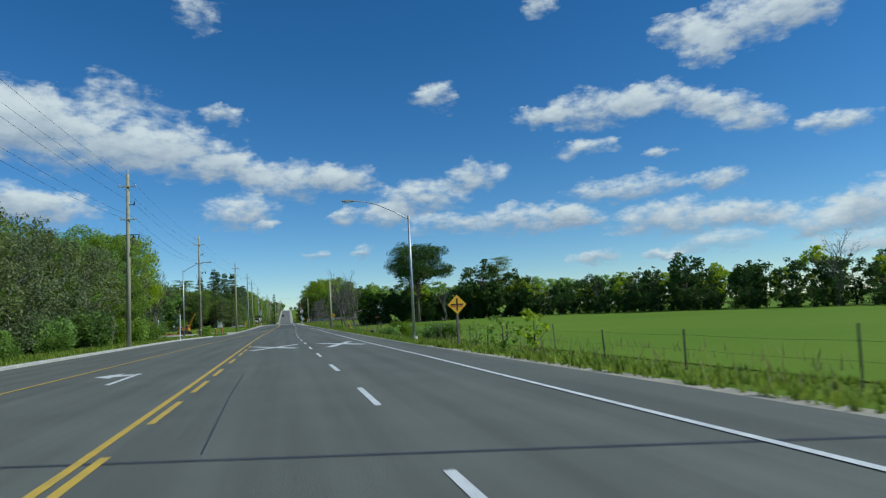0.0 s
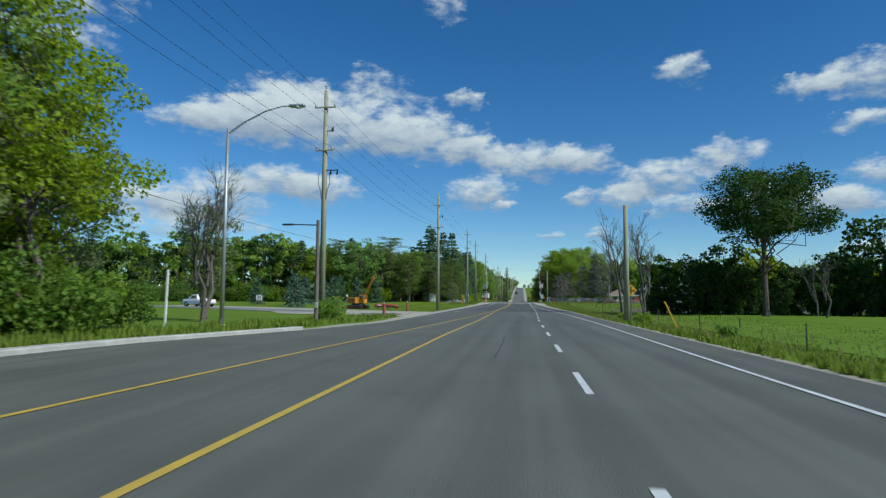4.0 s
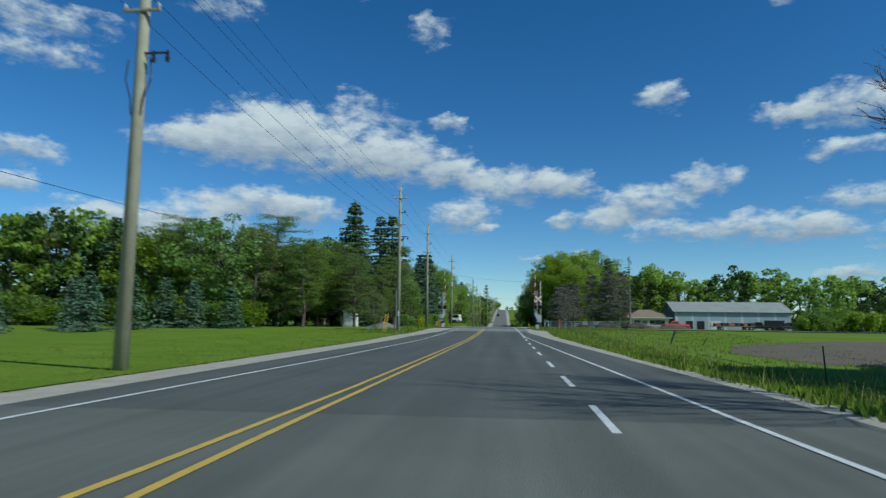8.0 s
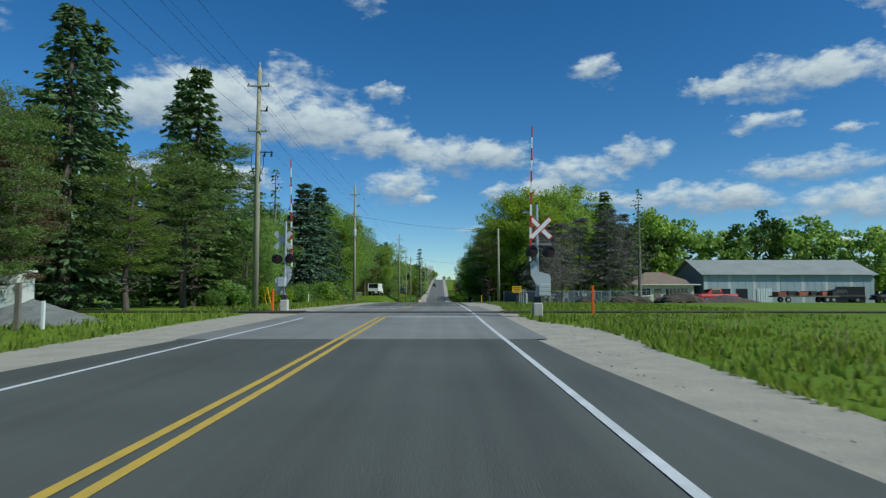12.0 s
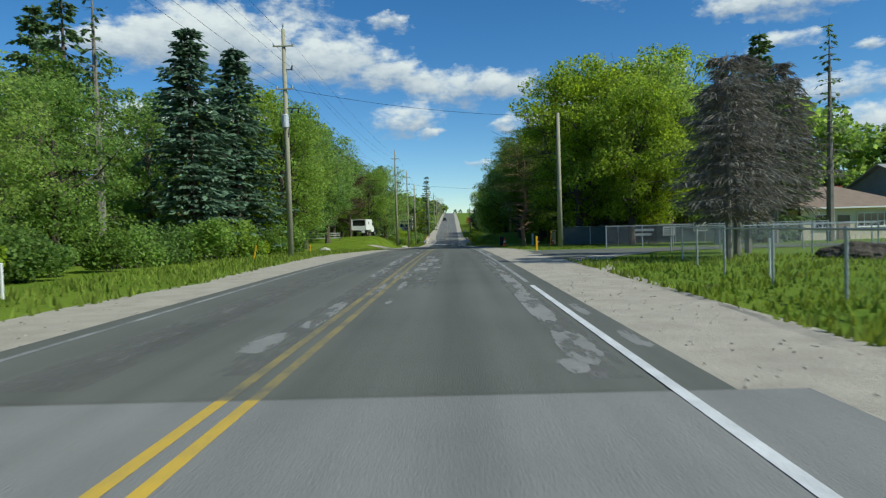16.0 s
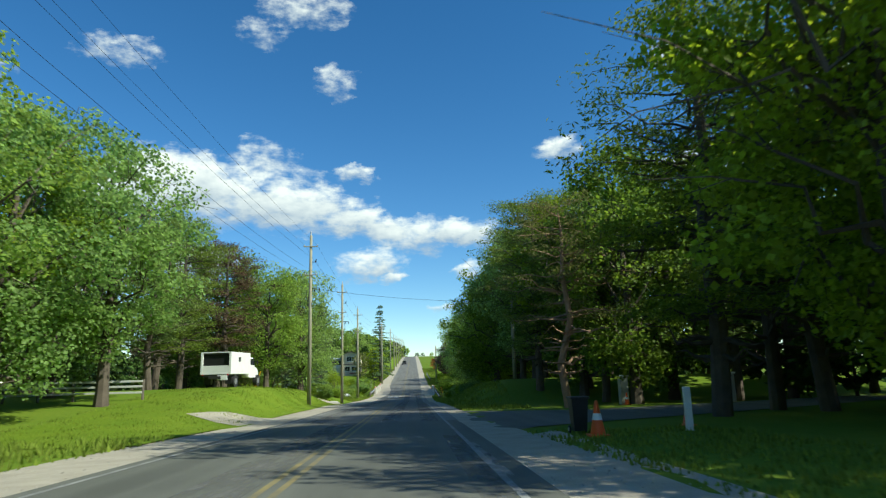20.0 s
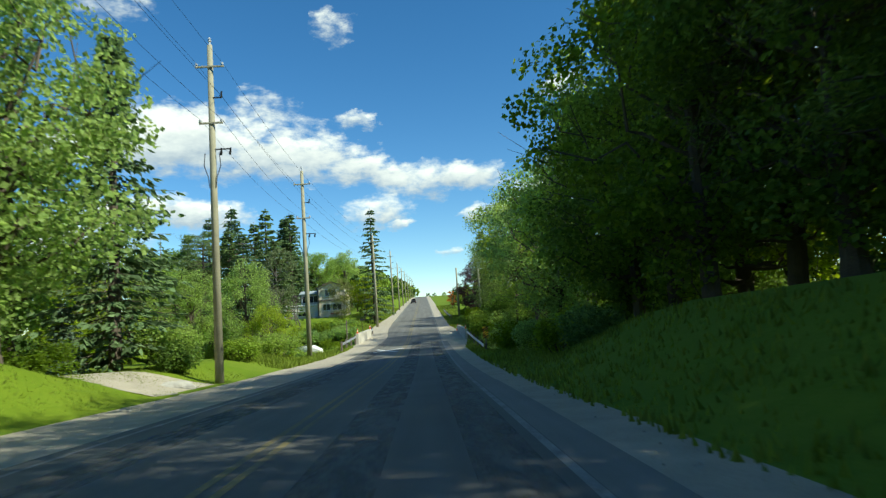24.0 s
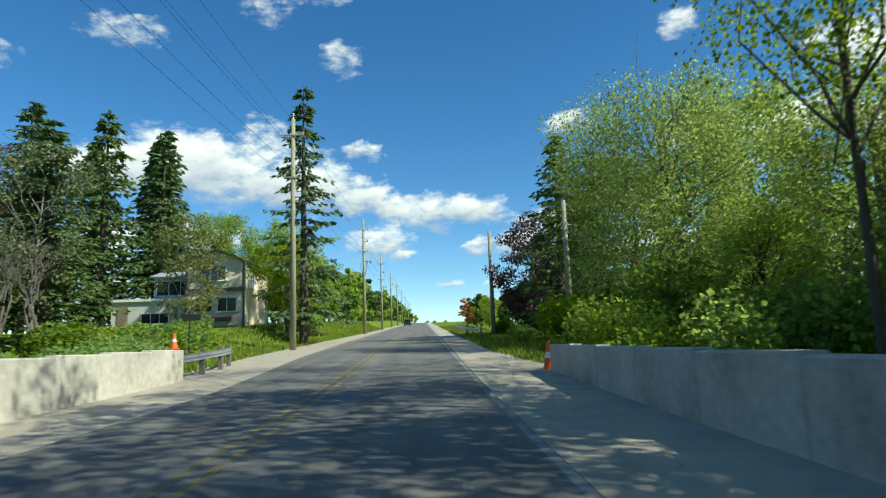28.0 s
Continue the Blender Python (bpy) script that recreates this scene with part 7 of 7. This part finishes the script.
# metal shed
e = thing("shed", 52, 277.5, gz(52, 277.5), "long pale blue-grey metal shed with a shallow roof", "shed")
W, D, H = 24.5, 11, 4.2
for k in range(49):
    box("wall_panel", (.5, .1, H), (-W / 2 + .25 + k * .5, -D / 2 + .02 * (k % 2), H / 2), M_metalroof if k % 7 else M_siding, e, bevel=.015)
box("wall", (W, .12, H), (0, D / 2, H / 2), M_shed_wall, e)
for s in (-1, 1):
    box("wall", (.12, D, H), (s * W / 2, 0, H / 2), M_shed_wall, e)
    bm = bmesh.new()
    vs = [bm.verts.new(v) for v in ((s * W / 2, -D / 2, H), (s * W / 2, D / 2, H), (s * W / 2, 0, H + 2.2))]
    bm.faces.new(vs)
    r = bmesh.ops.extrude_face_region(bm, geom=bm.faces[:])
    bmesh.ops.translate(bm, vec=(-s * .12, 0, 0), verts=[v for v in r["geom"] if isinstance(v, bmesh.types.BMVert)])
    bmesh.ops.recalc_face_normals(bm, faces=bm.faces)
    part("gable", bm, M_shed_wall, e)
gable_roof(e, W, D, H, 2.2, .5, M_shed_roof)
# black panels on the closed wall paint the shade of open doorways
for x, w in ((-9.2, 1.5), (-6.8, 1.6)):
    box("doorway", (w, .08, 2.0), (x, -D / 2 - .06, 1.1), M_black, e, label="black panel painting the shade in an open doorway")
box("door", (2.2, .08, 2.1), (-3.6, -D / 2 - .08, 1.05), M_whitepaint, e, label="white ribbed door")
for k in range(6):
    box("rib", (.05, .04, 2.0), (-4.5 + k * .36, -D / 2 - .14, 1.05), M_siding, e)
# inner shade of the open bay, painted as one more black panel
box("doorway", (4.2, .08, 2.4), (8.8, -D / 2 - .06, 1.2), M_black, e, label="black panel painting the shade in an open bay")
# bungalow
e = thing("house", 34.2, 277, gz(34.2, 277), "low beige bungalow with a brown hipped roof", "house")
W, D, H = 9.0, 9.0, 2.7
for sx, sy, w, d in ((0, -1, W, .2), (0, 1, W, .2), (-1, 0, .2, D), (1, 0, .2, D)):
    box("wall", (w, d, H), (sx * (W / 2 - .1), sy * (D / 2 - .1), H / 2), M_stucco, e)
bm = bmesh.new()
o = .6
lo = [bm.verts.new(v) for v in ((-W / 2 - o, -D / 2 - o, H), (W / 2 + o, -D / 2 - o, H), (W / 2 + o, D / 2 + o, H), (-W / 2 - o, D / 2 + o, H))]
up = [bm.verts.new(v) for v in ((-1.2, 0, H + 1.9), (1.2, 0, H + 1.9))]
for f in ((lo[0], lo[1], up[1], up[0]), (lo[1], lo[2], up[1]), (lo[2], lo[3], up[0], up[1]), (lo[3], lo[0], up[0]), tuple(lo[::-1])):
    bm.faces.new(f)
part("roof", bm, M_roof, e)
box("eave", (W + 2 * o, D + 2 * o, .12), (0, 0, H - .05), M_whitepaint, e)
wn = window_unit(e, 1.8, -D / 2 - .02, 1.65, 3.2, 1.0, panes=6)
window_unit(e, -2.6, -D / 2 - .02, 1.6, 1.2, 1.0)
box("door", (.95, .08, 2.05), (-.9, -D / 2 - .03, 1.03), M_roof, e)
bm = bmesh.new()
bm_box(bm, .6, .6, 1.2)
ch = part("chimney", bm, M_rust, e)
ch.location = (2.2, 1.5, H + 1.4)
# earth bank before the shed
for x, y, r, lab in ((27, 246, 3.2, "low heap of earth and brush"), (34, 252, 4.0, "low heap of earth and brush")):
    bm = bmesh.new()
    bmesh.ops.create_grid(bm, x_segments=20, y_segments=20, size=1)
    for v in bm.verts:
        q = math.hypot(v.co.x, v.co.y)
        v.co.z = max(0, 1 - q) * .9 + rngp.uniform(-.08, .08) * (q < .9) - (.2 if q > .95 else 0)
        v.co.x *= r
        v.co.y *= r * .6
    hp = part("earth_pile", bm, M_tie)
    hp.location = (x, y, gz(x, y))
    tagged(hp, lab, "earth pile", "earth piles")

# two-storey house past the bridge
e = thing("house", -15.1, 451.5, gz(-14, 450) - .25, "beige two-storey house with a gabled front", "house")
W, D, H = 5.0, 8.0, 5.6
for sx, sy, w, d in ((0, -1, W, .2), (0, 1, W, .2), (-1, 0, .2, D), (1, 0, .2, D)):
    box("wall", (w, d, H), (sx * (W / 2 - .1), sy * (D / 2 - .1), H / 2), M_stucco, e)
bm = bmesh.new()
vs = [bm.verts.new(v) for v in ((-W / 2, -D / 2, H), (W / 2, -D / 2, H), (0, -D / 2, H + .95))]
bm.faces.new(vs)
r = bmesh.ops.extrude_face_region(bm, geom=bm.faces[:])
bmesh.ops.translate(bm, vec=(0, .2, 0), verts=[v for v in r["geom"] if isinstance(v, bmesh.types.BMVert)])
bmesh.ops.recalc_face_normals(bm, faces=bm.faces)
part("gable", bm, M_stucco, e)
gable_roof(e, W, D, H, .95, .45, M_roof, along="y")
window_unit(e, -.1, -D / 2 - .02, 4.6, 1.9, 1.15, panes=3)
window_unit(e, -.9, -D / 2 - .02, 1.95, 1.3, 1.1, panes=2)
window_unit(e, 1.0, -D / 2 - .02, 1.95, 1.5, 1.1, panes=2)
window_unit(e, W / 2 + .02, -2, 4.0, 1.2, 1.0, axis="y")
box("cornice", (W + .1, .16, .3), (0, -D / 2 - .08, 3.2), M_weather, e)
box("planter", (1.6, .3, .3), (.6, -D / 2 - .2, .75), M_rust, e)
box("downpipe", (.1, .1, H), (W / 2 + .02, -D / 2 - .08, H / 2), M_whitepaint, e)
e = thing("garage", -20.6, 451, gz(-20, 450) - .2, "low pale garage with a blue-green dormer beside the house", "garage")
box("wall", (6.5, 6, 2.4), (0, 0, 1.2), M_siding, e)
box("fascia", (6.8, 6.4, .22), (0, 0, 2.5), M_whitepaint, e)
box("upper_wall", (3.6, 4, 2.0), (1.4, .5, 3.6), M_siding, e)
window_unit(e, 1.4, -1.53, 3.6, 3.0, 1.2, panes=3)
gable_roof(e, 3.6, 4, 4.6, .6, .3, M_metalroof)
for o_ in e.children:
    if o_.name.startswith("roof"):
        o_.location.x += 1.4
        o_.location.y += .5
window_unit(e, .4, -3.02, .95, 2.2, .8, panes=3)
box("door", (.9, .06, 2.0), (-2.3, -3.03, 1.02), M_roof, e)

# ---------------------------------------------------------------- bridge: parapets, guard rails, cones
for sx, y0, y1, t0, t1 in ((-5.72, 400.8, 413.9, -.7, -.42), (6.15, 397.5, 412.8, -.9, -.66)):
    e = thing("bridge_parapet", sx, y0, -2.3, "stained pale concrete bridge parapet", "parapet", "bridge parapets", rz=-1.5 if sx < 0 else 0)
    n = 6
    for k in range(n):
        a, b = k / n, (k + 1) / n
        ya, yb = (y1 - y0) * a, (y1 - y0) * b
        ztop = t0 + (t1 - t0) * (a + b) / 2 + 2.3
        bm = bmesh.new()
        bm_box(bm, .34, yb - ya - .006, ztop, Matrix.Translation((0, (ya + yb) / 2, ztop / 2)), .03)
        part("panel", bm, M_parapet, e)
bm = bmesh.new()
bm_box(bm, 12.3, 15.5, .7, Matrix.Translation((.25, 405.3, -2.45)))
tagged(part("bridge_deck", bm, M_concrete), "concrete bridge deck over the creek", "bridge deck", kind="structure")


def guard_rail(pts, label="galvanised steel guard rail on wooden posts"):
    x0, y0, z0 = pts[0]
    o = Vector((x0, y0, z0))
    e = thing("guard_rail", x0, y0, z0, label, "guard rail", "guard rails")
    P = [Vector(p) - o for p in pts]
    for a, b in zip(P, P[1:]):
        s = Soup()
        prof = ((0, .12), (-.04, .085), (-.04, .04), (.01, 0), (-.04, -.04), (-.04, -.085), (0, -.12))
        vs = [tuple(a + Vector((px, 0, pz))) for px, pz in prof] + [tuple(b + Vector((px, 0, pz))) for px, pz in prof]
        n = len(prof)
        s.add(vs, [(i, i + 1, n + i + 1, n + i) for i in range(n - 1)])
        me = s.mesh("beam")
        ob = part_me("beam", me, M_galv, e)
        m = ob.modifiers.new("thickness", "SOLIDIFY")
        m.thickness = .006
    for p in P:
        g = gz(p.x + x0, p.y + y0) - z0
        box("post", (.16, .16, p.z - g + .45), (p.x + .13 * (1 if x0 > 0 else -1), p.y, (p.z + g) / 2), M_weather, e)
    return e


guard_rail([(-5.8, y, -1.02 - (400.6 - y) * .026) for y in (400.6, 396.6, 392.6, 389)])
guard_rail([(-5.3, 414.0, -.72), (-5.3, 416.2, -.62), (-5.35, 418.4, -.52), (-5.65, 420.4, -.44)])
guard_rail([(6.2, y, -1.2 - (398 - y) * .032) for y in (397.3, 393.5, 389.5, 385.5, 381.5, 378)])
guard_rail([(6.3, 440, .55), (6.2, 446, .8), (6.1, 452, 1.1), (6.1, 458, 1.4), (6.1, 464, 1.65), (6.1, 470, 1.95)])


def cone(x, y, z, h=.75, label="orange traffic cone on the ground"):
    e = thing("traffic_cone", x, y, z, label, "traffic cone", "traffic cones")
    bm = bmesh.new()
    bm_cyl(bm, h * .22, h * .04, h * .94, Matrix.Translation((0, 0, h * .05)), 14)
    part("cone", bm, M_orange, e, smooth=False)
    box("base", (h * .55, h * .55, h * .06), (0, 0, h * .03), M_orange, e)
    bm = bmesh.new()
    bm_cyl(bm, h * .145, h * .105, h * .2, Matrix.Translation((0, 0, h * .45)), 14)
    part("stripe", bm, M_whitepaint, e)
    return e


cone(-5.37, 413.5, -.42, .5, "orange traffic cone on the parapet")
cone(6.05, 413.3, gz(6.05, 413.3), .95, "orange traffic cone at the end of the parapet")
cone(7.2, 288.3, gz(7.2, 288.3), 1.0, "orange traffic cone beside a black bin")
cone(11.2, 291.5, gz(11.2, 291.5), .8)
cone(16.2, 312.8, gz(16.2, 312.8) + .03, .8)
cone(-5.71, 401.2, -.69, .5, "orange traffic cone on the parapet")
cone(6.15, 398.0, -.89, .5, "orange traffic cone on the parapet")
e = thing("wheeled_bin", 7.0, 289.6, gz(7.0, 289.6), "black plastic wheeled bin by the drive", "bin")
bm = bmesh.new()
bm_cyl(bm, .27, .36, .95, Matrix.Translation((0, 0, .08)) @ pose(0, 0, 0, 0, 0, 45), 4)
part("body", bm, M_black, e)
box("lid", (.58, .62, .07), (0, 0, 1.06), M_black, e)
for sx in (-.24, .24):
    wheel(e, sx, .25, .11, .05)
# gateway pillars with small lamp at the entrance
for x, y in ((16.6, 314.6), (23.5, 313.2)):
    e = thing("gate_pillar", x, y, gz(x, y), "pale square gate pillar at the wooded entrance", "gate pillar", "gate pillars")
    box("shaft", (.55, .55, 1.9), (0, 0, .95), M_concrete, e)
    box("cap", (.7, .7, .12), (0, 0, 1.95), M_whitepaint, e)
    rod("lamp_post", (0, 0, 2.0), (0, 0, 2.25), .03, M_dark, e)
    box("lantern", (.2, .2, .28), (0, 0, 2.35), M_whitepaint, e)
# hazard board before the bridge
e = thing("road_sign", 6.9, 383.6, gz(6.9, 383.6), "yellow and black striped hazard board on a post", "road sign", "road signs")
box("post", (.1, .1, 1.9), (0, .05, .95), M_weather, e)
pl = box("plate", (.45, .02, .95), (0, -.02, 1.5), M_sign_yellow, e)
for k in range(5):
    box("stripe", (.56, .006, .09), (0, -.012, -.36 + k * .18), M_black, pl, ry=-30, bevel=.001)
stake(-6.2, 395.7, .85 - gz(-6.2, 395.7), .12, M_weather, "bare wooden post beside the guard rail")
e = thing("road_sign", -6.9, 419, gz(-6.9, 419), "dark sign plate on a thin post seen from behind", "road sign", "road signs")
rod("post", (0, 0, 0), (0, 0, 2.3), .03, M_dark, e)
box("plate", (.7, .02, .25), (.1, -.03, 2.0), M_dark, e)
# sheds and rails of the paddock by the lawn
e = thing("paddock_fence", -20, 309, gz(-20, 309), "white-grey plank fence behind the trees", "fence")
for k in range(6):
    box("post", (.12, .12, 1.2), (k * 2.0 - 4, 0, .6), M_weather, e)
    if k < 5:
        for zz in (.45, .8, 1.1):
            box("rail", (1.98, .04, .12), (k * 2.0 - 3, -.08, zz), M_siding, e)

# tarp-covered boat in the creek-side garden
e = thing("boat", -13.2, 412, gz(-13.2, 412), "small boat under a white tarpaulin in the garden", "boat", rz=70)
loft_body(((-1.9, .5, .35, .8), (-1.0, .8, .25, .95), (.6, .85, .25, 1.0), (1.9, .35, .45, 1.05)), e, "hull", M_siding)
loft_body(((-1.8, .5, .8, .95), (-.6, .8, .95, 1.5), (.6, .85, 1.0, 1.45), (1.8, .3, 1.05, 1.15)), e, "tarpaulin", M_whitepaint, "white tarpaulin cover")
for yy in (-1.0, .9):
    box("trestle", (1.2, .12, .35), (0, yy, .15), M_weather, e)


# ---------------------------------------------------------------- grass, stones
def blades(name, n, xa, xb, ys, hmin, hmax, mat, label, seed, wide=.05, power=1.0, avoid=()):
    """A band of standing grass blades in tufts."""
    rng = np.random.default_rng(seed)
    y = rng.uniform(ys[0], ys[1], n)
    t = rng.uniform(0, 1, n) ** power
    A = np.interp(y, *np.array(xa, float).T)
    B = np.interp(y, *np.array(xb, float).T)
    x = A + (B - A) * t
    clump = np.sin(x * 1.7 + np.sin(y * .9)) * np.sin(y * 1.3 + x * .4)
    keep = rng.uniform(-1.2, 1, n) < clump + .3
    for ax0, ax1, ay0, ay1 in avoid:
        keep &= ~((x > ax0) & (x < ax1) & (y > ay0) & (y < ay1))
    x, y = x[keep], y[keep]
    m = len(x)
    z = ground_z(x, y)
    h = rng.uniform(hmin, hmax, m) * (1 + .35 * clump[keep])
    a = rng.uniform(0, 2 * math.pi, m)
    w = wide * rng.uniform(.6, 1.5, m)
    lean = rng.normal(0, .28, (m, 2)) * h[:, None]
    b0 = np.stack([x - np.cos(a) * w, y - np.sin(a) * w, z - .03], 1)
    b1 = np.stack([x + np.cos(a) * w, y + np.sin(a) * w, z - .03], 1)
    tip = np.stack([x + lean[:, 0], y + lean[:, 1], z + h], 1)
    s = Soup()
    s.tris(np.stack([b0, b1, tip], 1))
    return tagged(part_me(name, s.mesh(name), mat), label, "grass", kind="stuff")


def edge(side, off, ya, yb):
    ys = np.arange(ya, yb + 5, 5.0)
    if side > 0:
        return [(y, float(right_x(y)) + float(np.interp(y, SHR_Y, SHR_X)) + off) for y in ys]
    return [(y, float(left_x(y)) - float(np.interp(y, SHL_Y, SHL_X)) - off) for y in ys]


M_blade_dry = material("seed_grass", (.2, .2, .07), (.26, .23, .1), .6, .85, island=.3, trans=.3, spec=.2)
blades("grass", 52000, edge(1, .1, -5, 206), edge(1, 5.0, -5, 206), (0, 206), .08, .22, M_blade, "tall rough green grass along the road edge", 1, .045, 1.25, ((0, 12, 209, 216),))
blades("grass", 36000, edge(1, 3, 60, 206), edge(1, 20, 60, 206), (60, 206), .06, .14, M_blade, "rough green grass in the open ground", 2, .04, 1.2)
blades("grass", 3800, edge(1, .6, 0, 206), edge(1, 9, 0, 206), (0, 206), .28, .55, M_blade_dry, "pale seeding grass among the green", 3, .025)
blades("grass", 16000, edge(-1, .4, 0, 95), edge(-1, 4.5, 0, 95), (0, 94), .18, .42, M_blade, "rough green grass behind the kerb", 4, .045)
blades("grass", 3000, edge(-1, .6, 92, 114), edge(-1, 5, 92, 114), (93, 113), .15, .35, M_blade, "rough green grass before the drive", 5, .04)
blades("grass", 14000, edge(-1, .1, 195, 292), edge(-1, 5.5, 195, 292), (186, 292), .1, .28, M_blade, "rough green grass along the wood", 6, .045, 1.1, ((-40, 0, 210, 215.4),))
blades("grass", 20000, edge(1, .2, 206, 248), edge(1, 14, 206, 248), (206, 247), .06, .19, M_blade, "rough green grass beyond the tracks", 7, .045, 1.3, ((0, 40, 210.2, 215.2),))
blades("grass", 9000, edge(1, .2, 262, 292), edge(1, 6, 262, 292), (264, 291), .05, .15, M_blade, "short green grass by the drives", 8, .04)
blades("grass", 15000, edge(1, .1, 310, 398), edge(1, 5, 310, 398), (312, 397), .07, .24, M_blade, "shaded green grass bank", 9, .045, 1.1)
blades("grass", 16000, edge(-1, .1, 352, 398), edge(-1, 5, 352, 398), (371, 397), .1, .34, M_blade, "tall green grass along the creek bank", 10, .045, 1.1)
blades("grass", 34000, edge(-1, .1, 414, 520), edge(-1, 5, 414, 520), (414, 520), .1, .3, M_blade, "tall green grass along the road", 11, .035, 1.1)
blades("grass", 24000, edge(1, .1, 414, 520), edge(1, 5, 414, 520), (414, 520), .1, .28, M_blade, "tall green grass along the road", 12, .035, 1.1)
blades("grass", 34000, [(290, -6.4), (330, -6.9), (345, -8.0), (366, -8.0)], [(290, -15), (366, -15)], (290, 366), .04, .12, M_blade, "short blades of the mown bank", 13, .025)
blades("grass", 30000, edge(-1, .2, 132, 200), edge(-1, 12, 132, 200), (132, 200), .03, .1, M_blade, "short blades of the mown lawn", 14, .025, 1.4)
# loose stones on the gravel
rngs = np.random.default_rng(21)
s = Soup()
n = 4200
yy = np.concatenate([rngs.uniform(100, 205, 1000), rngs.uniform(200, 300, 2200), rngs.uniform(300, 430, 1000)])
left = rngs.uniform(size=n) < .45
t = rngs.uniform(-.15, 1.05, n)
xx = np.where(left, left_x(yy) - t * (np.interp(yy, SHL_Y, SHL_X) + .3), right_x(yy) + t * (np.interp(yy, SHR_Y, SHR_X) + .3))
zz = road_z(yy) - .02
r = rngs.uniform(.008, .026, n)
for k in range(3):
    a = k * 2.094 + rngs.uniform(0, 6, n)
    p0 = np.stack([xx + np.cos(a) * r, yy + np.sin(a) * r, zz], 1)
    p1 = np.stack([xx + np.cos(a + 2.3) * r, yy + np.sin(a + 2.3) * r, zz], 1)
    p2 = np.stack([xx + r * .2, yy, zz + r * 1.1], 1)
    s.tris(np.stack([p0, p1, p2], 1))
tagged(part_me("gravel", s.mesh("gravel"), material("loose_stone", (.42, .39, .34), (.3, .28, .25), 6, .95, island=.3)), "loose stones on the gravel shoulder", "gravel", kind="stuff")
for x, y, L, a in ((7.1, 243.5, 1.0, 20), (6.2, 239.6, .6, 70), (6.6, 247.5, .8, 10), (6.9, 234.2, .7, 50)):
    o = rod("twig", (x, y, gz(x, y) + .05), (x + L * math.cos(radians(a)), y + L * math.sin(radians(a)) * .4, gz(x, y) + .07), .018, M_bark, None, .008, 5)
    tagged(o, "dry broken twig on the gravel shoulder", "twig", "fallen twigs")
